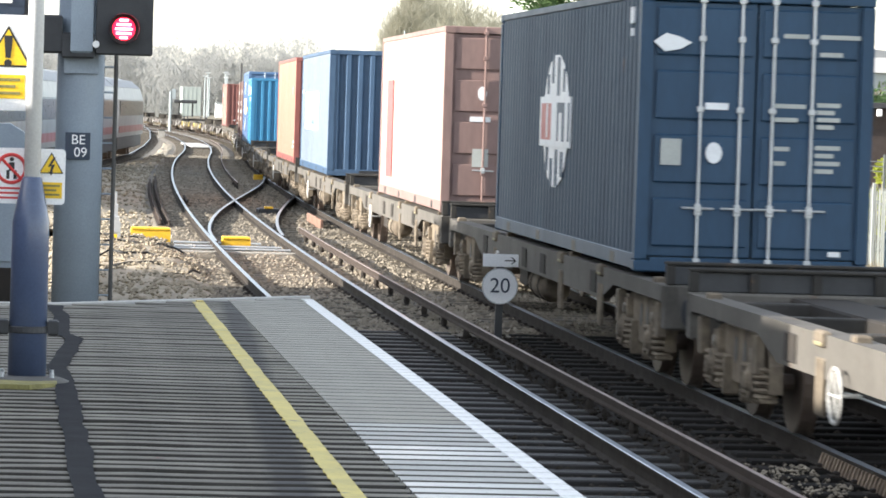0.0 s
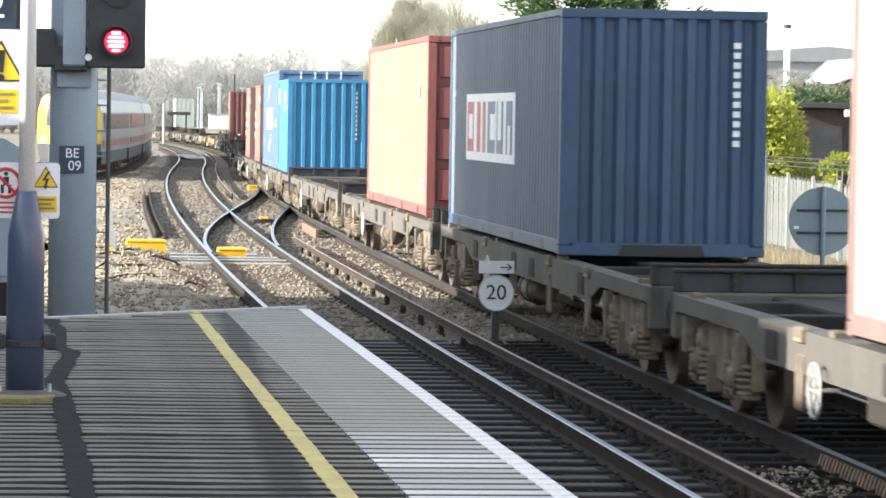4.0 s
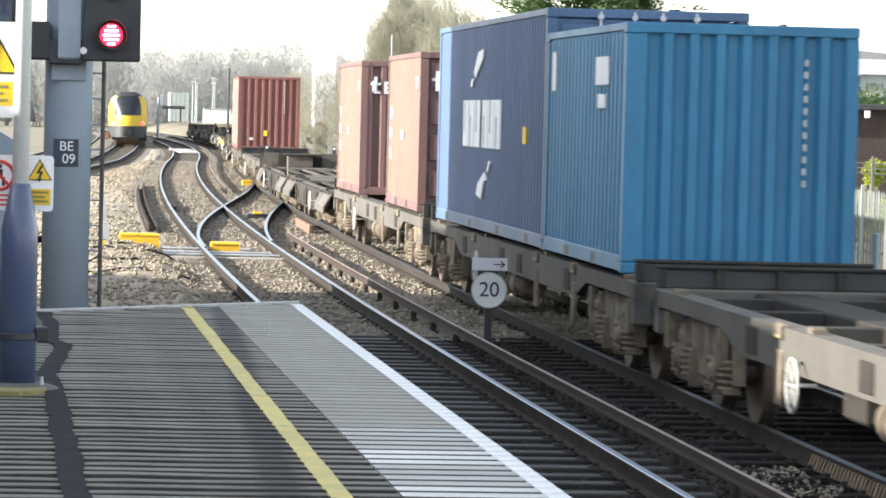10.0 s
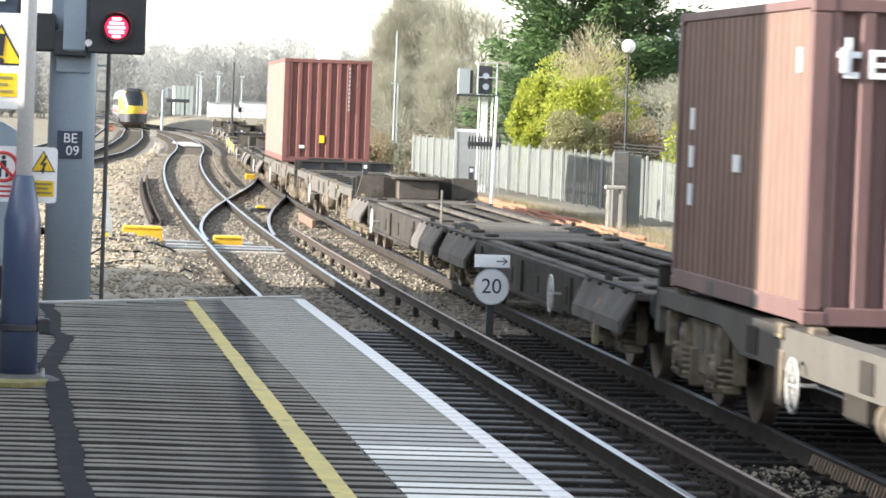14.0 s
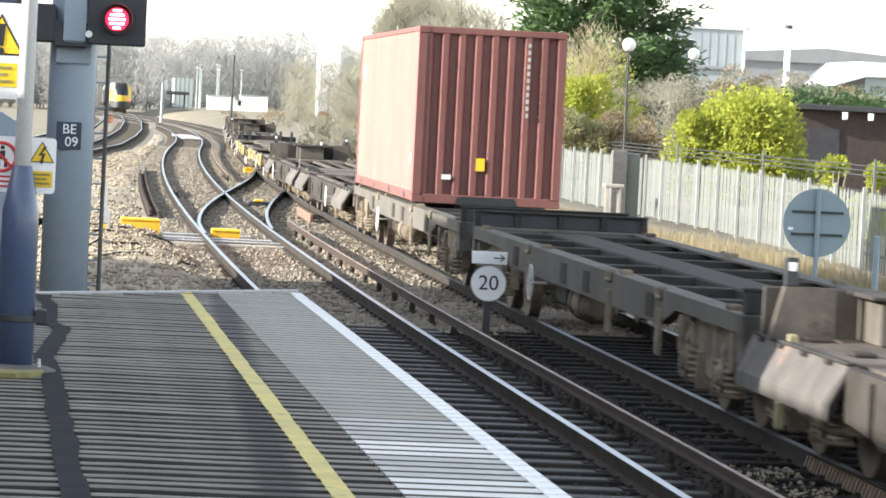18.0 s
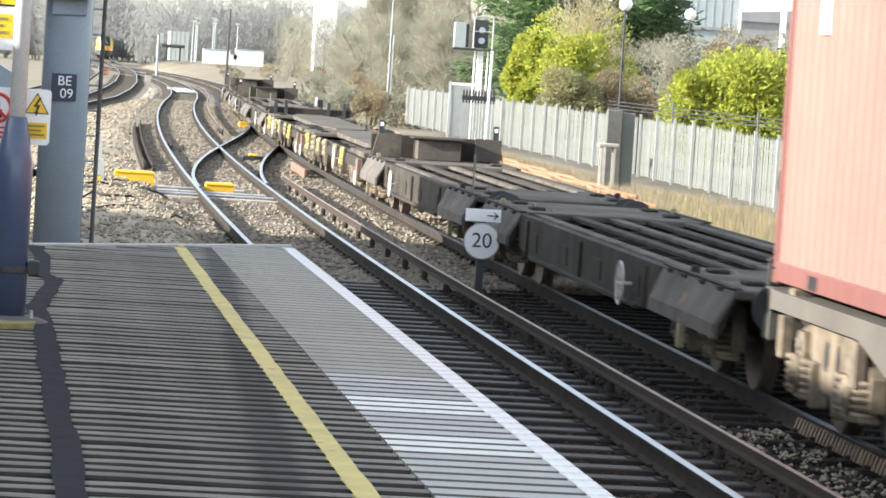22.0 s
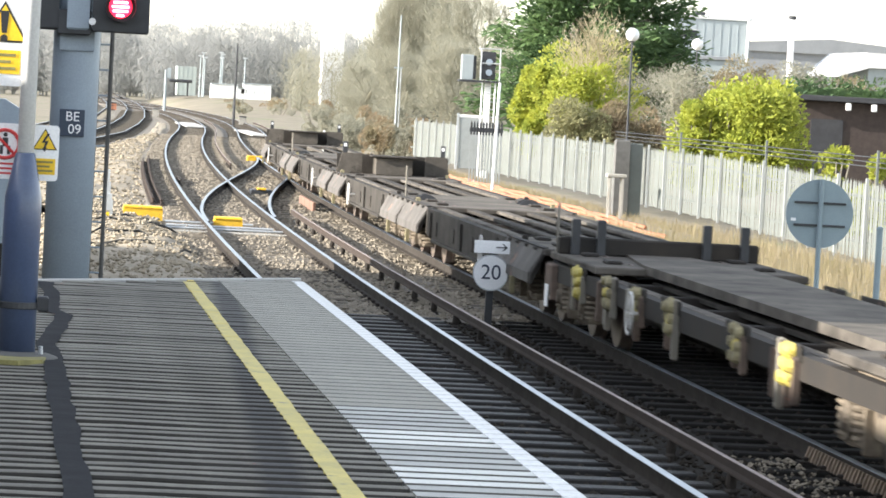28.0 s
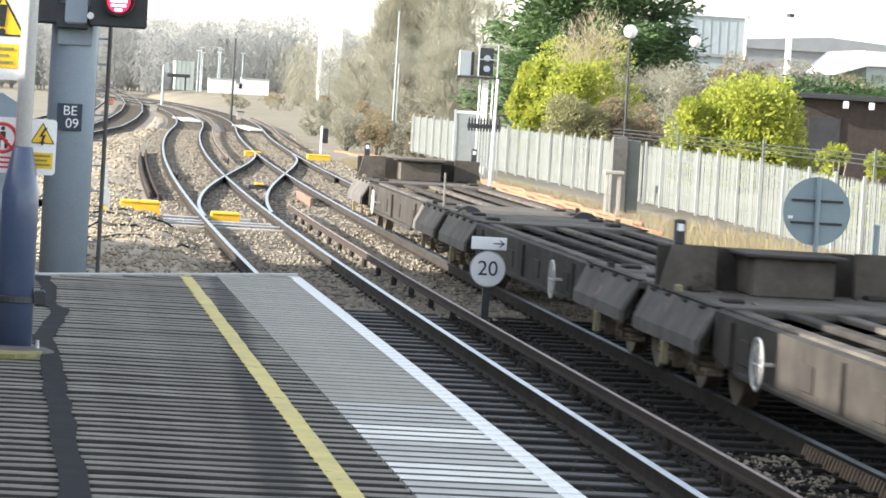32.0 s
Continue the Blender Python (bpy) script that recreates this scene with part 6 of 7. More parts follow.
def main_signal():
    t = thing("colour_light_signal", "red colour-light signal on a thick blue-grey post", "railway signal", at=pose(0.46, 37.2, -0.4))
    part("post", Geo().lathe([(0.235, 0.0), (0.235, 6.5)], n=32), M["sigpost"], t, "blue-grey painted steel post", True)
    part("post_bracket", Geo().box(-0.17, 0.17, -0.26, -0.2, 3.33, 3.58, 0.01), M["sigpost"], t)
    h = new("signal_head")
    h.parent = t
    h.matrix_basis = pose(0.405, -0.40, 3.79)
    part("housing", Geo().box(-0.27, 0.29, -0.10, 0.20, -0.26, 1.25, 0.015), M["darkgrey"], h, "dark signal backboard")
    part("lens_hood", Geo().tube((0.0, -0.28, 0.0), (0.0, -0.10, 0.0), 0.15, n=24, caps=False), M["black"], h)
    part("red_lens", Geo().tube((0.0, -0.115, 0.0), (0.0, -0.105, 0.0), 0.112, n=28), M["redlamp"], h, "lit red signal lens")
    for k, w in enumerate((0.045, 0.072, 0.085, 0.075, 0.04)):
        z = 0.085 - k * 0.043
        part("led_strip", Geo().box(-w, w, -0.125, -0.117, z - 0.012, z + 0.012, 0.004), M["redled"], h, "bright row of lamps")
    part("dark_lens", Geo().tube((0.0, -0.16, 0.46), (0.0, -0.10, 0.46), 0.12, n=24), M["black"], h)
    part("gantry_box", Geo().box(-0.88, -0.60, 0.0, 0.3, -0.26, 0.12, 0.02), M["darkgrey"], h)
    part("mount_box", Geo().box(-0.52, -0.30, -0.05, 0.2, -0.25, 0.9, 0.02), M["sigpost"], h)
    part("mount_plate", Geo().box(-0.60, -0.28, -0.02, 0.22, -0.30, -0.05, 0.015), M["darkgrey"], h)
    part("lower_lamp", Geo().tube((-0.27, -0.12, -0.16), (-0.27, -0.04, -0.16), 0.035, n=14), M["white"], h)
    p = thing("signal_plate", "dark navy signal plate with white letters on the post", "sign", at=pose(0.445, 36.94, 2.215))
    part("plate", Geo().box(-0.125, 0.125, 0.0, 0.012, -0.135, 0.135, 0.004), M["signnavy"], p)
    part("lettering", letters("BE", 0.135, M["whitesign"], 0.002), None, p, at=pose(0.005, -0.003, 0.06))
    part("lettering", letters("09", 0.135, M["whitesign"], 0.002), None, p, at=pose(0.03, -0.003, -0.065))
    l = thing("access_ladder", "slim grey ladder and cable pipe beside the signal post", "ladder", at=pose(0.80, 38.0, -0.4))
    for x in (0.03, -0.10):
        part("stile", Geo().tube((x, 0, 0), (x, 0, 6.5), 0.022 if x > 0 else 0.014, n=8), M["oldconc"], l)
    for k in range(24):
        part("rung", Geo().tube((-0.10, 0, 0.3 + 0.26 * k), (0.03, 0, 0.3 + 0.26 * k), 0.010, n=6), M["sigpost"], l)


def speed_sign():
    t = thing("speed_sign", "round white 20 speed sign with arrow plate on dark post", "speed sign", at=pose(5.90, 46.1, -0.2))
    part("post", Geo().box(-0.045, 0.045, 0.02, 0.07, 0.0, 1.10, 0.006), M["darkgrey"], t)
    part("disc", Geo().tube((0, 0.0, 0.69), (0, 0.015, 0.69), 0.222, n=48), M["whitesign"], t)
    part("disc_rim", Geo().ring((0, 0.002, 0.69), 0.222, 0.008, "y", 48, 6), M["steel"], t)
    part("number", letters("20", 0.265, M["signnavy"], 0.002), None, t, at=pose(0.0, -0.003, 0.69))
    part("arrow_plate", Geo().box(-0.225, 0.225, 0.0, 0.015, 0.935, 1.095, 0.004), M["whitesign"], t)
    part("arrow", Geo().box(0.05, 0.19, -0.004, 0.0, 1.008, 1.022).prism([(0.125, 1.058), (0.145, 1.058), (0.20, 1.015), (0.145, 0.972), (0.125, 0.972), (0.178, 1.015)], -0.004, 0.0, "y"), M["black"], t)
    d = thing("round_sign_back", "large round sign seen from its blue-grey back on a post", "sign", at=pose(10.93, 50.0, -0.42))
    back = mat("sign_back_grey_blue", (0.24, 0.31, 0.34), 0.55, 0.0, scale=3, mix=0.15)
    part("disc", Geo().tube((0, 0.05, 1.76), (0, 0.062, 1.76), 0.475, n=56), back, d)
    for z in (1.60, 1.91):
        part("back_rail", Geo().box(-0.36, 0.36, 0.015, 0.05, z - 0.015, z + 0.015, 0.004), M["darkgrey"], d)
    part("post", Geo().tube((0, 0, 0), (0, 0, 2.24), 0.035, n=14), back, d)
    part("label", Geo().box(-0.40, -0.33, 0.044, 0.05, 1.65, 1.69), M["whitesign"], d)
    s = thing("marker_post", "short grey steel marker post", "post", at=pose(11.78, 50.0, -0.42))
    part("shaft", Geo().tube((0, 0, 0), (0, 0, 1.58), 0.045, n=12), back, s)
    part("cap", Geo().lathe([(0.05, 0), (0.05, 0.03), (0.01, 0.05)], (0, 0, 1.58), 12), back, s)


def hose(way, r, n=6):
    """One continuous round cable along a line of points running mainly across the track."""
    v, f = [], []
    for p in way:
        for a in range(n):
            v.append((p[0], p[1] + r * math.cos(2 * math.pi * a / n), p[2] + r * math.sin(2 * math.pi * a / n)))
    for j in range(len(way) - 1):
        for i in range(n):
            k = (i + 1) % n
            f.append((j * n + i, j * n + k, (j + 1) * n + k, (j + 1) * n + i))
    f += [tuple(range(n)), tuple(range((len(way) - 1) * n, len(way) * n))]
    return mesh_of("sheath", v, f, M["rubber"], True)


def relay_cabinet():
    t = thing("relay_cabinet", "grey steel relay cabinet with rounded top beyond the platform", "cabinet", at=pose(-0.72, 45.0, -0.42))
    part("plinth", Geo().box(-0.75, 0.72, -0.4, 0.4, 0.0, 1.05, 0.02), M["near_black"], t, "dark plinth")
    part("body", Geo().prism([(-0.72, 1.05), (0.69, 1.05), (0.69, 2.45), (0.62, 2.68), (0.45, 2.78), (-0.72, 2.78)], -0.38, 0.38, "y"), M["sigpost"], t)
    for x in (-0.36, 0.34):
        part("door", Geo().box(x - 0.33, x + 0.33, -0.41, -0.38, 1.12, 2.42, 0.012), M["sigpost"], t)
        part("door_handle", Geo().box(x + 0.22, x + 0.26, -0.44, -0.41, 1.7, 1.86, 0.008), M["darkgrey"], t)


def points_gear():
    for x0, x1, y, z0, z1, lab in ((2.02, 2.82, 75.0, -0.12, 0.10, "long yellow point machine box on the earth heap"), (3.78, 4.34, 73.2, -0.17, 0.02, "yellow point drive box between the rails"), (10.6, 11.45, 138.0, -0.30, 0.02, "yellow point machine box beside the far track"), (8.3, 8.9, 139.0, -0.17, 0.0, "worn yellow box between far rails")):
        t = thing("point_machine", lab, "point machine", "point machines", at=pose((x0 + x1) / 2, y, -0.30))
        w = (x1 - x0) / 2
        part("casing", Geo().box(-w, w, -0.25, 0.25, 0.0, z1 + 0.30, 0.03), M["yellowbox"], t)
        part("lid", Geo().box(-w * 0.98, w * 0.98, -0.27, 0.27, z1 + 0.27, z1 + 0.33, 0.02), M["yellowbox"], t)
        part("foot", Geo().box(-w * 1.05, w * 1.05, -0.3, 0.3, -0.12, 0.02, 0.01), M["darkgrey"], t)
    r = thing("stretcher_bars", "steel drive rods across the switch rails", "drive rod", "", "")
    for y, a, b in ((71.0, 2.6, 5.0), (72.2, 2.8, 4.9), (73.9, 2.85, 4.6)):
        part("rod", Geo().tube((a, y, -0.12), (b, y, -0.12), 0.025, n=8), M["steel"], r)
    part("cross_sleeper", Geo().box(2.75, 5.15, 70.0, 70.3, -0.30, -0.13, 0.01), M["concrete"], r, "pale cross timber")
    # upturned conductor-rail ramps and troughs by the side
    for i, (xa, ya, xb, yb) in enumerate(((3.05, 84, 4.30, 133), (2.86, 85, 4.02, 128))):
        t = thing("old_rail", "loose rusty rail lying beside the track", "rail", "loose rails")
        n = 16
        ys = [ya + (yb - ya) * k / n for k in range(n + 1)]
        xs = [track_x(1, y) - 1.36 - 0.18 * i for y in ys]
        v, f = sweep(rail_profile(0.032, 0.14), xs, ys, -0.02)
        part("length", mesh_of("length", v, f, M["railrust"]), None, t)
    t = thing("detector_box", "dark points detector with a yellow lid and short cables", "point machine", "point machines", at=pose(6.2, 97.0, -0.30))
    part("casing", Geo().box(-0.28, 0.28, -0.5, 0.5, 0.0, 0.26, 0.03), M["darkgrey"], t)
    part("lid", Geo().box(-0.12, 0.10, -0.54, -0.1, 0.26, 0.31, 0.01), M["yellowbox"], t)
    for k in (-0.2, 0.1, 0.3):
        part("cable", Geo().tube((k, -0.5, 0.12), (k - 0.5, -2.2, 0.10), 0.03, n=6), M["rubber"], t)
    # small trackside cabinets on posts
    for x, y, h in ((1.58, 70.0, 0.95), (1.62, 70.8, 0.7)):
        t = thing("lineside_post", "grey steel lineside post with small box", "post", "lineside posts", at=pose(x, y, -0.35))
        part("shaft", Geo().box(-0.035, 0.035, -0.03, 0.03, 0, h + 0.35, 0.005), M["steel"], t)
        part("box", Geo().box(-0.09, 0.09, -0.1, 0.0, h * 0.55, h * 0.55 + 0.32, 0.012), M["steel"], t)
        part("tag", Geo().box(-0.05, 0.05, -0.107, -0.1, h * 0.55 - 0.12, h * 0.55 - 0.02), M["signyellow"], t)
    # black cables snaking over the heap
    for k in range(5):
        t = thing("cable", "black cable snaking over the earth heap", "cable", "cables on the heap")
        rng = random.Random(k)
        x, y, way = 0.3, 58 + k * 4.6, []
        while x < 2.9:
            way.append((x, y, earth_z(x, y) + 0.035))
            x += 0.13
            y += rng.uniform(-0.35, 0.42)
        part("sheath", hose(way, 0.024), None, t)
    # insulating boards along the third rail by the points
    for y in (86.5, 88.6, 90.2):
        t = thing("guard_board", "weathered orange-brown guard board beside the rail", "board", "guard boards", at=pose(track_x(2, y) - 1.25, y, -0.2))
        part("plank", Geo().box(-0.03, 0.03, -0.85, 0.85, 0.0, 0.24, 0.01), M["guard"], t)


def fence():
    f = thing("palisade_fence", "grey galvanised palisade fence along the railway", "fence", "", "structure")
    pale = Geo().prism([(-0.035, 0.0), (-0.012, 0.018), (0.012, 0.018), (0.035, 0.0), (0.012, 0.014), (-0.012, 0.014)], 0.05, 1.60, "z")
    pale.add([(-0.035, 0.0, 1.60), (0.035, 0.0, 1.60), (0.0, 0.012, 1.68)], [(0, 1, 2)])
    me = pale.mesh("pale", M["fence"])
    postm = Geo().box(-0.03, 0.03, -0.03, 0.03, 0.0, 1.74, 0.006).mesh("fence_post", M["fencepost"])
    railm = Geo().box(-0.02, 0.02, -1.35, 1.35, -0.03, 0.03, 0.006).mesh("fence_rail", M["fence"])
    x = 17.2
    y, n, rest = 66.0, 0, Geo()
    turn = Matrix.Rotation(radians(90), 4, "Z")
    k = 0
    while y < 164:
        z = -0.42 + 0.32 * min(1, (y - 60) / 30)
        if k % 17 == 0:
            o = new("fence_post", postm)
            o.parent = f
            o.matrix_basis = pose(x - 0.07, y, z)
            for h in (0.4, 1.35):
                o = new("fence_rail", railm)
                o.parent = f
                o.matrix_basis = pose(x + 0.03, y + 1.35, z + h)
        m = Matrix.Translation((x + random.uniform(-0.01, 0.01), y, z + random.uniform(-0.02, 0.02))) @ turn @ Matrix.Rotation(radians(random.uniform(-1, 1)), 4, "Y")
        if n < 300:
            o = new("pale", me)
            o.parent = f
            o.matrix_basis = m
        else:
            rest.add([tuple(m @ v.co) for v in me.vertices], [tuple(p.vertices) for p in me.polygons])
        n += 1
        y += 0.158
        k += 1
    tagged(part("pales", rest, M["fence"], f), kind="stuff")
    # wire strands above
    w = Geo()
    for h in (1.80, 1.90, 2.0):
        w.tube((x + 0.12, 66, -0.1 + h), (x + 0.12, 108, -0.1 + h), 0.012, n=5)
    part("top_wire", w, M["darkgrey"], f, "dark wire strands over the fence")
    for y in (74, 85.5, 97):
        part("wire_arm", Geo().box(x + 0.09, x + 0.14, y - 0.03, y + 0.03, 0.0, 2.05, 0.005), M["fence"], f)
    # grey gate panels and dark pales
    g = thing("fence_gate", "pale grey sheet gate set in the fence", "gate", at=pose(16.83, 140.0, -0.1))
    part("leaf", Geo().box(-0.42, 0.42, -0.03, 0.03, 0.05, 2.05, 0.01), M["gatepale"], g)
    part("leaf_frame", Geo().box(-0.47, 0.47, -0.04, -0.02, 2.0, 2.1, 0.01), M["white"], g)
    for sx in (-1, 1):
        part("gate_post", Geo().box(sx * 0.50 - 0.04, sx * 0.50 + 0.04, -0.05, 0.05, 0, 2.15, 0.01), M["steel"], g)
    d = thing("spiked_paling", "short pale paling with dark spiked tops before the fence", "fence", at=pose(16.2, 130.0, -0.4))
    for k in range(11):
        x = -0.54 + k * 0.108
        part("paling_slat", Geo().box(x - 0.025, x + 0.025, -0.012, 0.012, 0.0, 1.76, 0.004), M["gatepale"], d)
        part("spike", Geo().prism([(x - 0.034, 1.76), (x + 0.034, 1.76), (x + 0.034, 2.16), (x, 2.27), (x - 0.034, 2.16)], -0.012, 0.012, "y"), M["darkgrey"], d, "dark spiked top")
    part("paling_rail", Geo().box(-0.6, 0.6, 0.012, 0.04, 1.86, 2.02, 0.006), M["darkgrey"], d)
    # concrete post and a small table-like stand
    c = thing("concrete_post", "tall weathered concrete post by the fence", "post", at=pose(16.5, 101.5, -0.40))
    part("shaft", Geo().box(-0.22, 0.18, -0.18, 0.18, 0, 2.12, 0.03), M["oldconc"], c)
    part("side_panel", Geo().box(0.20, 0.55, -0.1, 0.1, 0, 2.05, 0.02), M["fence"], c, "grey side panel")
    s = thing("cable_stand", "low concrete stand with thin legs", "stand", at=pose(15.95, 99.0, -0.40))
    part("slab", Geo().box(-0.26, 0.26, -0.2, 0.2, 1.12, 1.22, 0.02), M["concrete"], s)
    for a in (-1, 1):
        for b in (-1, 1):
            part("leg", Geo().box(a * 0.17 - 0.03, a * 0.17 + 0.03, b * 0.13 - 0.03, b * 0.13 + 0.03, 0, 1.12, 0.008), M["concrete"], s)
    # orange ducts laid on the verge
    for k, (off, ya, yb) in enumerate(((0.0, 86, 150), (0.35, 92, 165), (-0.5, 100, 170))):
        t = thing("cable_duct", "orange cable duct lying along the verge", "duct", "cable ducts")
        ys = [ya + (yb - ya) * i / 60 for i in range(61)]
        xs = [15.0 + off + 0.77 * math.sin((y - 86) / 26.0) + 0.12 * math.sin(y * 0.9 + k) for y in ys]
        v, f = sweep([(0.06 * math.cos(a * math.pi / 4), 0.06 * math.sin(a * math.pi / 4)) for a in range(8)], xs, ys, -0.36)
        part("duct", mesh_of("duct", v, f, M["orange"], True), None, t)


def grass_tufts():
    rng = np.random.RandomState(3)
    v, f = [], []
    for i in range(52000):
        y = rng.uniform(44, 150)
        x = rng.uniform(track_x(2, y) + 2.9, 17.1)
        if 14.2 < x < 16.2 and y > 84 and rng.uniform() < 0.8:
            continue
        hgt = rng.uniform(0.06, 0.22) * (2.2 if x > 12 and y < 92 else 1.1)
        a = rng.uniform(0, 6.28)
        w = rng.uniform(0.005, 0.012)
        dx, dy = math.cos(a) * w, math.sin(a) * w
        lx, ly = rng.uniform(-0.1, 0.1, 2)
        k = len(v)
        v += [(x - dx, y - dy, -0.43), (x + dx, y + dy, -0.43), (x + lx, y + ly, -0.42 + hgt)]
        f.append((k, k + 1, k + 2))
    tagged(new("dry_grass", mesh_of("dry_grass", v, f, M["grass"])), "dry straw-coloured grass on the verge", "grass", kind="stuff")


# ---- plants ----
def limbs(g, p, d, length, r, depth, rng, tips, spread=0.5, up=0.25):
    q = p + d * length
    g.tube(p, q, r, r * 0.68, n=6 if depth > 1 else 4, caps=False)
    if depth == 0:
        tips.append((q, d))
        return
    for _ in range(rng.choice((2, 3, 3))):
        e = Vector((rng.uniform(-1, 1), rng.uniform(-1, 1), rng.uniform(-0.4, 1))) * spread + d + Vector((0, 0, up))
        limbs(g, q - d * length * rng.uniform(0, 0.4), e.normalized(), length * rng.uniform(0.62, 0.85), r * 0.6, depth - 1, rng, tips, spread, up)


def bare_tree(name, label, x, y, z, height, width, seed, twigs=2500, material="twig", trunk=0.18):
    rng = random.Random(seed)
    t = thing(name, label, "tree", "bare trees", at=pose(x, y, z))
    g, tips = Geo(), []
    limbs(g, Vector((0, 0, 0)), Vector((rng.uniform(-0.05, 0.05), 0, 1)).normalized(), height * 0.18, trunk * 0.32, 4, rng, tips, 0.55, 0.22)
    zmax = max(p.z for p, _ in tips)
    xmax = max(abs(p.x) for p, _ in tips)
    sx, sz = width / 2 / max(xmax, 0.1), height * 0.95 / zmax
    g.v = [(a * sx, b * sx, c * sz) for a, b, c in g.v]
    part("trunk", g, M[material], t)
    v, f = [], []
    # fine twigs fill a broad egg-shaped crown, gathered in loose sprays
    mid = Vector((0, 0, height * 0.56))
    sprays = []
    for i in range(150):
        d = Vector((rng.gauss(0, 1), rng.gauss(0, 1), rng.gauss(0, 1))).normalized() * rng.uniform(0.35, 1.0) ** 0.6
        sprays.append(mid + Vector((d.x * width * 0.46, d.y * width * 0.46, d.z * height * 0.42)))
    for i in range(twigs):
        p = rng.choice(sprays)
        a = p + Vector((rng.gauss(0, 0.06) * width, rng.gauss(0, 0.06) * width, rng.gauss(0, 0.035) * height))
        e = ((a - mid * 0.6).normalized() + Vector((rng.gauss(0, 0.8), rng.gauss(0, 0.8), rng.uniform(-0.1, 1.1)))).normalized()
        ln = rng.uniform(0.03, 0.075) * height
        w = e.orthogonal().normalized() * rng.uniform(0.010, 0.026) * min(height, 9.0) / 9.0
        k = len(v)
        v += [tuple(a - w), tuple(a + w), tuple(a + e * ln)]
        f.append((k, k + 1, k + 2))
    part("crown", mesh_of("crown", v, f, M[material]), None, t)
    return t


def leafy(name, label, category, x, y, z, rx, ry, height, n, leaf, material, seed, lumps=14, stems=6, base=0.0, group=""):
    """A shrub: stems and a crown of many small leaves gathered in uneven lumps."""
    rng = random.Random(seed)
    t = thing(name, label, category, group, at=pose(x, y, z))
    for i in range(stems):
        a = rng.uniform(0, 6.28)
        q = Vector((math.cos(a) * rx * 0.5, math.sin(a) * ry * 0.5, height * 0.75))
        part("stem", Geo().tube((q.x * 0.2, q.y * 0.2, 0), q, 0.05, 0.015, 6), M["bark"], t)
    cs = []
    for i in range(lumps):
        a, r = rng.uniform(0, 6.28), math.sqrt(rng.uniform(0, 1))
        u = rng.uniform(0.15, 1.0)
        cap = math.sqrt(max(0.05, 1 - (u - 0.35) ** 2 / 0.85))
        cs.append((Vector((math.cos(a) * r * rx * 0.75 * cap, math.sin(a) * r * ry * 0.75 * cap, base + u * (height - base) * 0.86)), rng.uniform(0.22, 0.42) * min(rx, height * 0.6)))
    v, f = [], []
    for i in range(n):
        c, r = rng.choice(cs)
        d = Vector((rng.gauss(0, 1), rng.gauss(0, 1), rng.gauss(0, 1))).normalized()
        p = c + d * r * rng.uniform(0.72, 1.06)
        if p.z < 0.05:
            continue
        e = (d + Vector((rng.uniform(-1, 1), rng.uniform(-1, 1), rng.uniform(-0.6, 1)))).normalized()
        s = leaf * rng.uniform(0.6, 1.3)
        w = e.orthogonal().normalized() * s * 0.32
        nrm = e.cross(w).normalized() * s * 0.12
        k = len(v)
        v += [tuple(p), tuple(p + e * s * 0.5 + w + nrm), tuple(p + e * s), tuple(p + e * s * 0.5 - w + nrm)]
        f += [(k, k + 1, k + 2, k + 3)]
    part("crown", mesh_of("crown", v, f, M[material]), None, t)
    return t


def conifer(x, y, z, height, width, seed, n=14000):
    rng = random.Random(seed)
    t = thing("conifer_tree", "tall dark green conifer with drooping sprays", "tree", at=pose(x, y, z))
    g = Geo().tube((0, 0, 0), (0, 0, height * 0.96), 0.32, 0.05, 10)
    sprays = []
    for i in range(110):
        u = rng.uniform(0.14, 1.0)
        a = rng.uniform(0, 6.28)
        r = width / 2 * (1.0 - 0.72 * u ** 2.2) * rng.uniform(0.55, 1.12)
        p0 = Vector((0, 0, height * (u - 0.10)))
        p1 = Vector((math.cos(a) * r, math.sin(a) * r, height * u + rng.uniform(-0.3, 0.4)))
        g.tube(p0, p1, 0.05, 0.015, 5, caps=False)
        sprays.append((p0, p1))
    part("trunk", g, M["bark"], t)
    v, f = [], []
    for i in range(n):
        p0, p1 = rng.choice(sprays)
        s = rng.uniform(0.35, 1.08)
        p = p0.lerp(p1, s) + Vector((rng.gauss(0, 0.32), rng.gauss(0, 0.32), rng.gauss(-0.05, 0.28)))
        e = ((p1 - p0).normalized() + Vector((rng.uniform(-0.7, 0.7), rng.uniform(-0.7, 0.7), rng.uniform(-0.9, 0.35)))).normalized()
        ln = rng.uniform(0.18, 0.5)
        w = e.orthogonal().normalized() * ln * 0.16
        k = len(v)
        v += [tuple(p), tuple(p + e * ln * 0.4 + w), tuple(p + e * ln), tuple(p + e * ln * 0.4 - w)]
        f.append((k, k + 1, k + 2, k + 3))
    part("crown", mesh_of("crown", v, f, M["conifer"]), None, t)


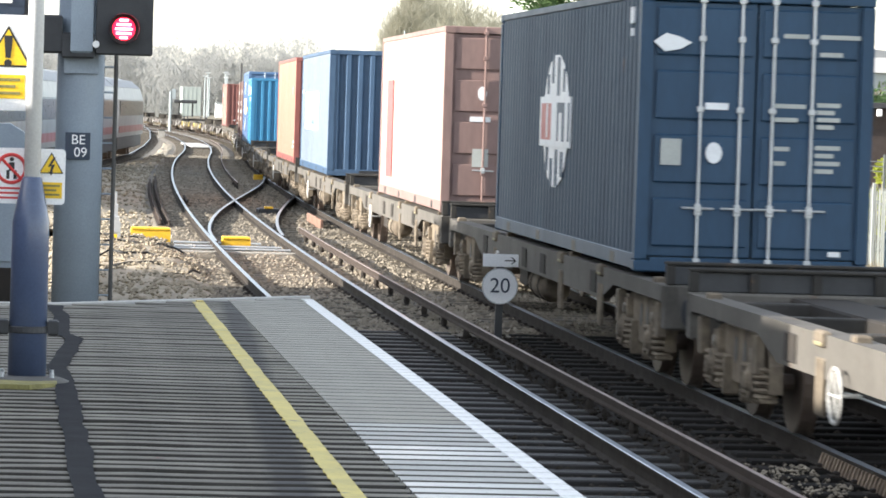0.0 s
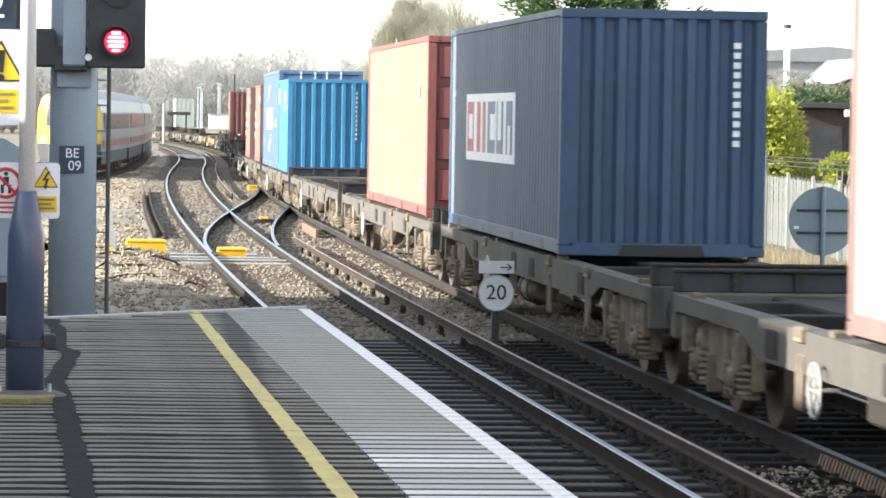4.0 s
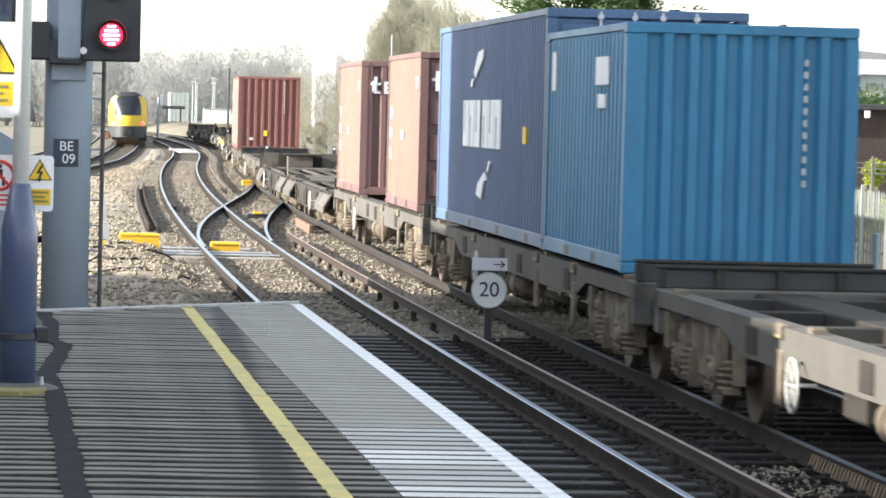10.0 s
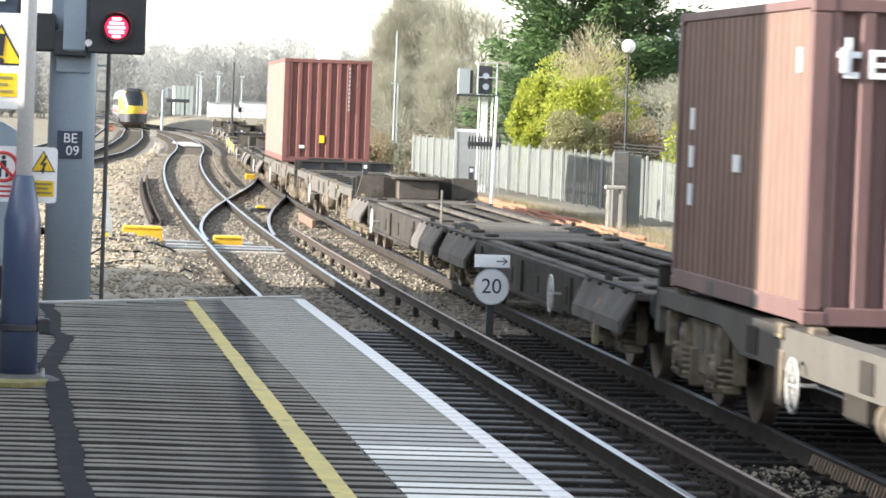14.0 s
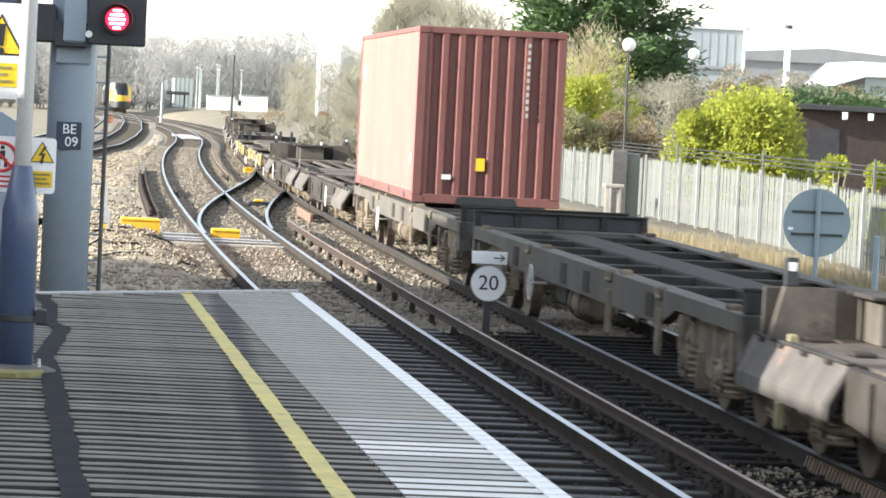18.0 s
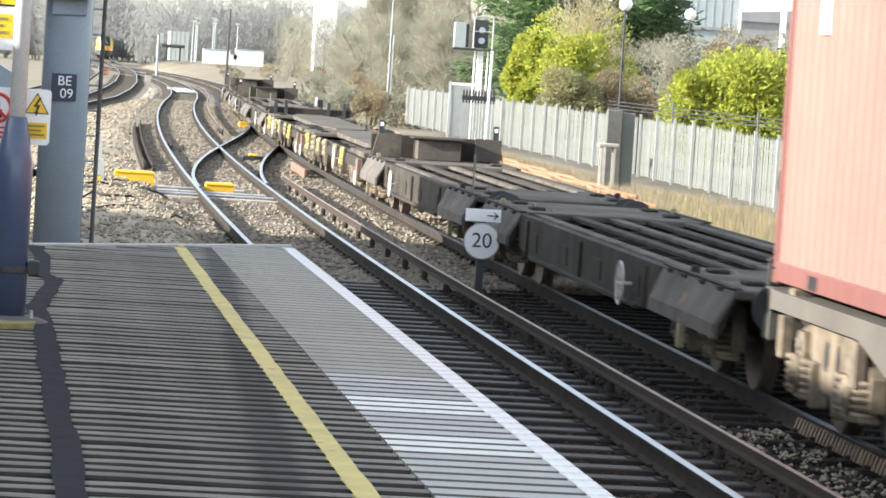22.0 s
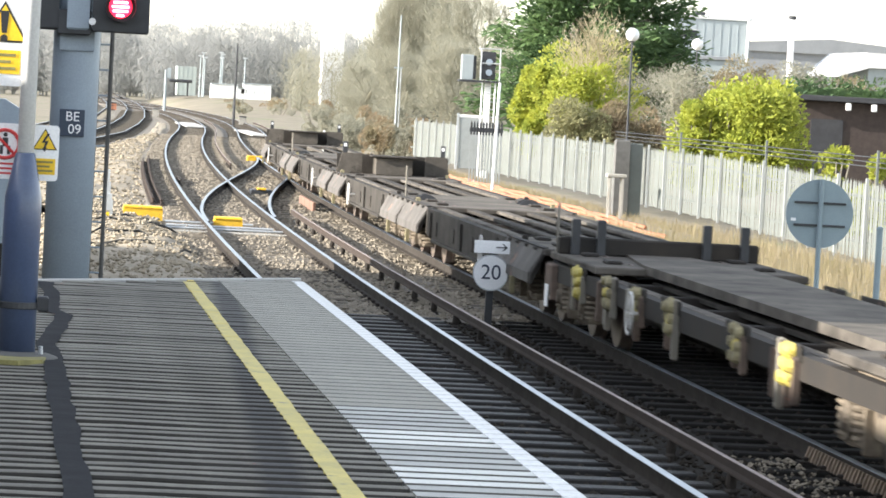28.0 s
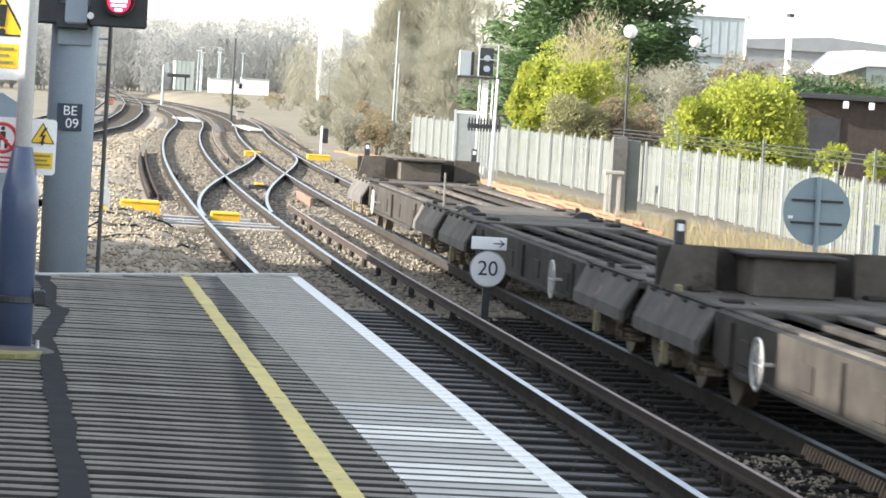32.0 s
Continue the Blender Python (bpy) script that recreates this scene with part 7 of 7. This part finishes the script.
def plants():
    leafy("laurel_bush", "bright yellow-green rounded laurel bush behind the fence", "bush", 20.95, 107, 0.2, 2.35, 2.0, 3.3, 20000, 0.155, "laurel", 1, 60, 8)
    leafy("laurel_bush", "low yellow-green laurel beside the rounded bush", "bush", 19.7, 107, 0.2, 0.85, 1.2, 2.95, 6500, 0.155, "laurel", 33, 22, 4)
    leafy("laurel_bush", "yellow-green bush with upright stems behind the fence", "bush", 20.9, 150, 0.0, 1.2, 1.4, 4.5, 8000, 0.19, "laurel", 2, 20, 6)
    leafy("laurel_bush", "tall yellow-green and olive bush under the conifer", "bush", 23.2, 153, 0.0, 2.6, 1.5, 5.0, 7500, 0.16, "laurel", 7, 40, 9, 1.6)
    leafy("shrub", "russet and olive thorny shrub along the fence", "bush", 23.4, 146, 0.0, 3.0, 1.2, 2.7, 9000, 0.13, "twigred", 3, 26, 8)
    leafy("shrub", "olive shrub along the fence", "bush", 21.6, 145, 0.0, 1.8, 1.0, 2.8, 6000, 0.13, "olive", 4, 16, 6)
    for i, (x, y, r, h) in enumerate(((23.4, 105, 0.7, 2.0), (24.4, 104, 0.6, 1.75), (21.6, 88, 0.9, 1.3), (26.0, 106, 0.5, 1.6), (20.0, 86, 0.6, 1.0))):
        leafy("shrub", "small leafy shrub at the fence top", "bush", x, y, -0.1, r, r, h, 1100, 0.16, "laurel" if i != 3 else "olive", 20 + i, 8, 4)
    bare_tree("bare_bush", "pale bare upright bush", 23.2, 150.5, 0.0, 6.5, 3.6, 5, 2600, "straw", 0.10)
    bare_tree("bare_bush", "pale bare bush beside the lamp", 29.0, 165, 0.0, 4.6, 8.0, 6, 9000, "twig", 0.06)
    bare_tree("bare_bush", "brown bare bush over the laurel", 33.0, 160, 0.0, 4.6, 8.0, 16, 9000, "twig", 0.06)
    for i, (x, y, h) in enumerate(((28.6, 158, 4.7), (30.8, 157, 5.2), (33.0, 156, 5.0), (35.2, 155, 4.6), (37.4, 154, 4.2))):
        leafy("scrub", "tangled brown leafless scrub behind the bushes", "bush", x, y, 0.0, 1.9, 1.1, h, 6500, 0.12, ("twig", "twigred")[i % 2], 130 + i, 26, 7, 0.8, group="scrub before the works")
    leafy("laurel_bush", "ragged yellow-green bush along the fence", "bush", 22.2, 147.5, 0.0, 1.7, 0.9, 4.3, 4200, 0.17, "laurel", 41, 24, 7, 1.2)
    conifer(25.4, 172, 0.0, 12.0, 8.4, 3, 34000)
    conifer(28.7, 175, 0.0, 10.8, 7.6, 4, 22000)
    # bare trees in the middle distance
    for i, (x, y, h, w) in enumerate(((26.7, 262, 11.2, 5.6), (27.6, 262, 11.8, 5.6), (28.0, 246, 12.0, 4.2), (29.8, 244, 11.0, 5.0), (26.4, 230, 7.0, 4.6), (24.0, 236, 6.2, 4.8), (30.2, 236, 7.0, 4.6), (22.6, 250, 5.2, 4.4))):
        bare_tree("bare_tree", "tall bare winter tree with fine grey-brown twigs", x, y, -0.4, h, w, 40 + i, (22000, 20000, 5500, 6500, 14000, 14000, 9000, 13000)[i])
    leafy("ivy_tree", "dark ivy-clad trunk among bare trees", "tree", 26.4, 246, -0.4, 1.2, 0.9, 6.6, 3600, 0.24, "ivydark", 61, 26, 4)
    for i in range(5, 13):
        x = 17.5 + i * 1.15
        y = 320 - i * 8 + (i % 3) * 10
        leafy("scrub", "brown leafless scrub beside the line", "bush", x + (1.2 if i < 6 else 0), y, -0.4, 1.7, 1.3, 2.2 + (i * 37 % 5) * 0.38, 3600, 0.12, ("twig", "twigred", "twig", "twig")[i % 4], 70 + i, 10, 4, group="trackside scrub")
    for i, (x, y) in enumerate(((16.2, 169), (17.4, 171), (18.5, 170), (15.3, 176))):
        leafy("scrub", "brown brambles round the foot of the pole", "bush", x, y, -0.4, 1.1, 0.9, 1.9 - 0.2 * (i % 2), 3400, 0.10, "twig" if i % 2 else "twigred", 110 + i, 10, 4, group="trackside scrub")
    for i in range(9):
        leafy("scrub", "low brambly scrub at the end of the fence", "bush", 17.2 + (i % 3) * 1.3, 178 + i * 7, -0.4, 1.4, 1.3, 1.5 + (i * 31 % 4) * 0.3, 3800, 0.11, ("twig", "twig", "twigred")[i % 3], 90 + i, 10, 4, group="trackside scrub")
    for i in range(16):
        leafy("scrub", "low brown scrub on the bank before the yard", "bush", 19.5 + (i * 29 % 16) * 0.72, 338 + (i * 7 % 16) * 5.2, 0.0, 1.5, 1.0, 0.9 + (i * 13 % 5) * 0.16, 900, 0.12, ("twig", "twigred")[i % 2], 150 + i, 8, 3, group="scrub on the bank")
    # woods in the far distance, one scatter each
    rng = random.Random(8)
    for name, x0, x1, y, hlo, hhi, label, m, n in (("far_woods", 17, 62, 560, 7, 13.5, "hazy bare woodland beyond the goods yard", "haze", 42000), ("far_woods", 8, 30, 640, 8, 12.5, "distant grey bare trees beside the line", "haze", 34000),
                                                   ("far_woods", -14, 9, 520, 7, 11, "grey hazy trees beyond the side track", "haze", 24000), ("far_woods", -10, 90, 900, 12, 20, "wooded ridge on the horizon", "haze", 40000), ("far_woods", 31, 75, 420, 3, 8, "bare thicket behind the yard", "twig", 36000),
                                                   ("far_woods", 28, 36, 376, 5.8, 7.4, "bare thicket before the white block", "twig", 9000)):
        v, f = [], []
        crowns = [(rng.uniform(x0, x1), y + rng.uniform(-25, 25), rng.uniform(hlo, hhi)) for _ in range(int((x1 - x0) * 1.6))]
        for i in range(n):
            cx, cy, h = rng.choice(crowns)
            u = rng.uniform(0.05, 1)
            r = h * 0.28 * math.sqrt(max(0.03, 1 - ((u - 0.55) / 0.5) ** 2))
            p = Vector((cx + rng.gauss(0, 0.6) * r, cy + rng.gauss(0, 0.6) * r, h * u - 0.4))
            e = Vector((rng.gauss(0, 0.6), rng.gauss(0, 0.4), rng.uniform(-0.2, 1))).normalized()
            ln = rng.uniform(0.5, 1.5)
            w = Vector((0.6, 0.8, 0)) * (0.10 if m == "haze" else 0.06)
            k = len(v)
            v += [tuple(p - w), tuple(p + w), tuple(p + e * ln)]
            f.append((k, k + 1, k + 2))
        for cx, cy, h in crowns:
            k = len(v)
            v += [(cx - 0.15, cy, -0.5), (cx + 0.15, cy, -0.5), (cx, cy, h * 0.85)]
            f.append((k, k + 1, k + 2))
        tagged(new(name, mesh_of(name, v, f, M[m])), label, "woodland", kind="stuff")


# ---- buildings, lamps and far things ----
def buildings():
    t = thing("works_building", "pale grey flat-roofed works building with small window", "building", at=pose(48.6, 262, -0.4))
    part("wall", Geo().box(-2.8, 2.75, 0, 8, 0, 9.6, 0.03), M["palebld"], t)
    part("roof", Geo().box(-2.95, 2.9, -0.15, 8.1, 9.6, 9.85, 0.03), M["whiteroof"], t)
    w = part("window", Geo().box(-2.1, -1.1, -0.03, 0.05, 8.2, 8.75, 0.02), M["glass"], t)
    part("frame", Geo().box(-2.16, -1.04, -0.045, -0.02, 8.14, 8.2).box(-2.16, -1.04, -0.045, -0.02, 8.75, 8.81), M["whiteroof"], w)
    part("roof_vent", Geo().box(-0.9, -0.2, 2, 3, 9.85, 10.15, 0.03), M["darkgrey"], t)
    part("flue", Geo().tube((2.6, -0.1, 6.5), (2.6, -0.1, 10.3), 0.09, n=10), M["white"], t)
    for i in range(9):
        part("cladding_rib", Geo().box(-2.5 + i * 0.62, -2.45 + i * 0.62, -0.025, 0.0, 0.5, 9.5), M["palebld"], t)
    t = thing("low_annexe", "pale lean-to annexe beside the works", "building", at=pose(45.6, 255, -0.4))
    part("wall", Geo().box(-1.8, 3.5, 0, 5, 0, 6.6, 0.03), M["palebld"], t)
    part("roof", Geo().box(-2.0, 3.7, -0.2, 5.2, 6.6, 6.85, 0.03), M["greyroof"], t)
    t = thing("chimney", "slim white chimney with dark cowl", "chimney", at=pose(53.97, 260, -0.4))
    part("shaft", Geo().tube((0, 0, 0), (0, 0, 9.9), 0.26, 0.20, 18), M["white"], t)
    part("cowl", Geo().lathe([(0.22, 0), (0.30, 0.02), (0.30, 0.22), (0.2, 0.28)], (0, 0, 9.85), 16), M["darkgrey"], t)
    t = thing("warehouse", "low warehouse with a bright white roof", "building", at=pose(57.5, 252, -0.4))
    part("wall", Geo().box(0.4, 8, 0, 12, 0, 6.6, 0.03), M["palebld"], t)
    part("roof", Geo().prism([(-1.8, 5.9), (0.2, 7.65), (8.5, 7.65), (8.5, 6.6), (0.4, 6.6)], -0.4, 12, "y"), M["whiteroof"], t, "bright white sheet roof")
    for i in range(4):
        part("bay_door", Geo().box(0.8 + i * 1.8, 2.0 + i * 1.8, -0.05, 0.0, 3.5, 6.0, 0.01), M["greyroof"], t)
    t = thing("long_shed", "long low grey shed on the skyline", "building", at=pose(66, 302, -0.4))
    part("wall", Geo().box(-11, 12, 0, 15, 0, 8.3, 0.03), M["greyroof"], t)
    part("roof", Geo().prism([(-11.3, 8.2), (-11.3, 8.6), (0, 9.5), (12.3, 8.6), (12.3, 8.2)], -0.3, 15.3, "y"), M["greyroof"], t)
    t = thing("brown_outbuilding", "low dark brown outbuilding behind the fence", "building", at=pose(26.2, 111, -0.4))
    part("wall", Geo().box(-2.9, 4, 0, 5, 0, 3.55, 0.03), M["brick"], t)
    part("roof", Geo().box(-3.2, 4.3, -0.4, 5.3, 3.55, 3.72, 0.02), M["roofdark"], t)
    for x in (-1.35, -0.55, 0.25):
        part("eave_lamp", Geo().box(x - 0.07, x + 0.07, -0.5, -0.36, 3.30, 3.52, 0.02), M["white"], t)
    part("door_panel", Geo().box(-2.4, -1.4, -0.04, 0.0, 0.1, 3.0, 0.01), M["roofdark"], t)
    t = thing("hedge", "dark clipped hedge behind the outbuilding", "hedge", at=pose(29.5, 131, -0.4))
    rng = random.Random(4)
    v, f = [], []
    for i in range(4500):
        p = Vector((rng.uniform(-2.4, 3.5), rng.uniform(-0.5, 0.5), rng.uniform(1.5, 4.35 + 0.2 * math.sin(i))))
        e = Vector((rng.gauss(0, 1), rng.gauss(0, 1), rng.gauss(0.3, 1))).normalized() * 0.2
        w = e.orthogonal().normalized() * 0.06
        k = len(v)
        v += [tuple(p - w), tuple(p + w), tuple(p + e)]
        f.append((k, k + 1, k + 2))
    part("leaves", mesh_of("leaves", v, f, M["conifer"]), None, t)
    part("core", Geo().box(-2.3, 3.4, -0.35, 0.35, 0, 4.1, 0.2), M["conifer"], t)
    t = thing("white_block", "small white block building among trees", "building", at=pose(32.2, 394, -0.4))
    part("wall", Geo().box(-1.1, 1.1, 0, 4, 0, 9.0, 0.02), M["whiteroof"], t)
    for x0, x1, h in ((21.2, 24.3, 1.6), (25.0, 28.2, 1.8), (24.36, 24.94, 1.2)):
        t = thing("white_cabin", "low white site cabin beside the distant tracks", "cabin", "site cabins", at=pose((x0 + x1) / 2, 432, 0.95))
        w = (x1 - x0) / 2
        part("wall", Geo().box(-w, w, 0, 2.6, 0, h, 0.03), M["white"], t)
        part("roof", Geo().box(-w - 0.08, w + 0.08, -0.1, 2.7, h, h + 0.12, 0.02), M["palebld"], t)
        for k in range(2):
            part("window", Geo().box(-w * 0.6 + k * w * 0.8, -w * 0.6 + k * w * 0.8 + 0.6, -0.03, 0.0, 0.7, 1.15), M["whiteroof"], t)
    t = thing("glass_shed", "pale translucent shed in the distance", "building", at=pose(20.0, 472, 0.9))
    part("wall", Geo().box(-1.2, 1.2, 0, 8, 0, 3.7, 0.02), M["glasspale"], t)
    for k in range(5):
        part("wall_rib", Geo().box(-1.15 + k * 0.55, -1.08 + k * 0.55, -0.03, 0, 0, 3.7), M["glasspale"], t)
    for i, x in enumerate((20.0, 20.9, 21.65, 22.4, 23.1, 23.85, 25.25)):
        t = thing("yard_lamp_post", "slender white yard lamp post", "lamp post", "yard lamp posts", at=pose(x, 436 + (i % 3) * 12, 0.9))
        part("shaft", Geo().tube((0, 0, 0), (0, 0, 4.9 + (i % 2) * 0.5), 0.09, 0.06, 8), M["palebld"], t)
        part("lamp", Geo().box(-0.3, 0.3, -0.12, 0.12, 4.8 + (i % 2) * 0.5, 4.95 + (i % 2) * 0.5, 0.03), M["steel"], t)
    for x, y, h, g0 in ((20.43, 125, 5.15, 0.235), (29.05, 160, 5.55, 0.26)):
        t = thing("globe_lamp", "street lamp with a white globe on a dark post", "street lamp", "globe lamps", at=pose(x, y, -0.2))
        part("post", Geo().tube((0, 0, 0), (0, 0, h), 0.045, 0.035, 10), M["darkgrey"], t)
        r = g0
        part("globe", Geo().lathe([(r * math.sin(a * math.pi / 12), -r * math.cos(a * math.pi / 12)) for a in range(1, 12)], (0, 0, h + r * 0.7), 20), M["globe"], t, "white glass globe", True)
        part("collar", Geo().lathe([(0.05, 0), (0.09, 0.03), (0.09, 0.08)], (0, 0, h - 0.08), 12), M["darkgrey"], t)
    # second signal
    t = thing("lineside_signal", "white-posted lineside signal seen from behind with cabinet", "railway signal", at=pose(17.4, 140, -0.4))
    part("post", Geo().box(-0.11, 0.11, -0.1, 0.1, 0, 3.75, 0.01), M["white"], t)
    for x in (-0.25, 0.25):
        part("ladder_stile", Geo().tube((x, -0.3, 0), (x, -0.3, 3.75), 0.03, n=8), M["white"], t)
    for k in range(9):
        part("ladder_rung", Geo().tube((-0.25, -0.3, 1.2 + k * 0.29), (0.25, -0.3, 1.2 + k * 0.29), 0.015, n=6), M["steel"], t)
    part("platform_grid", Geo().box(-1.15, 0.42, -0.45, 0.25, 3.66, 3.74, 0.01), M["darkgrey"], t)
    part("cabinet", Geo().box(-1.05, -0.62, -0.2, 0.2, 3.74, 4.70, 0.02), M["palebld"], t)
    part("cabinet_side", Geo().box(-0.62, -0.50, -0.15, 0.2, 3.78, 4.66, 0.02), M["darkgrey"], t)
    part("signal_head", Geo().box(-0.28, 0.25, -0.1, 0.25, 3.78, 4.85, 0.03), M["darkgrey"], t)
    for z in (4.05, 4.45):
        part("lens_back", Geo().tube((0.0, -0.2, z), (0.0, -0.1, z), 0.12, n=14), M["sigpost"], t)
    g = Geo()
    for a, b in (((-0.35, -0.4, 3.74), (-0.35, -0.4, 4.95)), ((0.38, -0.4, 3.74), (0.38, -0.4, 4.95)), ((-0.35, -0.4, 4.95), (0.38, -0.4, 4.95)), ((-0.35, -0.4, 4.4), (0.38, -0.4, 4.4))):
        g.tube(a, b, 0.025, n=6)
    part("guard_rail", g, M["steel"], t)
    t = thing("stay_pole", "tall white leaning stay pole by the fence", "pole", at=pose(15.25, 120, -0.4))
    part("shaft", Geo().tube((0, 0, 0), (0.06, 0, 3.6), 0.05, 0.045, 10), M["white"], t)
    t = thing("telegraph_pole", "pale slender pole with cross arm", "pole", at=pose(17.92, 180, -0.4))
    part("shaft", Geo().tube((0, 0, 0), (0.02, 0, 6.9), 0.055, 0.04, 10), M["palebld"], t)
    part("cross_arm", Geo().box(-0.2, 0.22, -0.03, 0.03, 4.28, 4.36, 0.01), M["palebld"], t)
    part("conduit", Geo().tube((0.14, 0, 0), (0.14, 0, 4.3), 0.035, n=8), M["steel"], t)
    t = thing("dark_pole", "thin dark pole beside the tracks", "pole", at=pose(14.15, 255, -0.4))
    part("shaft", Geo().tube((0, 0, 0), (0.03, 0, 5.9), 0.10, 0.06, 8), M["darkgrey"], t)
    t = thing("distant_signal", "distant signal on a pale post", "railway signal", at=pose(12.1, 330, -0.4))
    part("post", Geo().tube((0, 0, 0), (0, 0, 4.0), 0.13, 0.1, 8), M["palebld"], t)
    part("signal_head", Geo().box(0.15, 0.45, -0.1, 0.2, 3.3, 4.2, 0.03), M["palebld"], t)
    t = thing("marker_board", "small white marker post by the far track", "post", at=pose(12.05, 150, -0.4))
    part("shaft", Geo().box(-0.04, 0.04, -0.03, 0.03, 0, 1.4, 0.01), M["white"], t)
    part("box", Geo().box(0.05, 0.28, 0.0, 0.2, 0.7, 1.3, 0.02), M["darkgrey"], t)
    for i, (x, y) in enumerate(((8.4, 260), (10.2, 330), (15.2, 262), (9.3, 300), (12.6, 290))):
        t = thing("lineside_box", "small rusty lineside box", "box", "lineside boxes", at=pose(x - 2.6 if i != 2 else x, y, -0.42))
        part("casing", Geo().box(-0.25, 0.25, -0.2, 0.2, 0, 0.8, 0.03), M["orange"] if i % 2 else M["concrete"], t)
        part("lid", Geo().box(-0.28, 0.28, -0.23, 0.23, 0.8, 0.86, 0.01), M["darkgrey"], t)
    # white walkway boards in the far tracks
    for k in (1, 2):
        y, w = (236, 0.62) if k == 1 else (212, 0.42)
        t = thing("walkway_board", "bright white walkway board between the rails", "board", "walkway boards", at=pose(track_x(k, y), y, -0.05))
        part("panel", Geo().box(-w, w, -9, 9, -0.06, 0.03, 0.01), M["palestone"], t)
    t = thing("dark_canopy", "low dark flat canopy beside the distant tracks", "shelter", at=pose(18.6, 452, 0.9))
    part("roof", Geo().box(-1.6, 1.2, -1, 2, 1.6, 2.0, 0.1), M["darkgrey"], t)
    for x in (-0.9, 0.7):
        part("leg", Geo().box(x - 0.1, x + 0.1, 0, 0.3, 0, 1.6), M["darkgrey"], t)


ground()
yard_bank()
tracks()
heap()
platform()
station_building()
lamp_column()
signs()
main_signal()
relay_cabinet()
speed_sign()
points_gear()
fence()
goods_train()
CARS = passenger_train()
buildings()
plants()
grass_tufts()
stones()
motions()
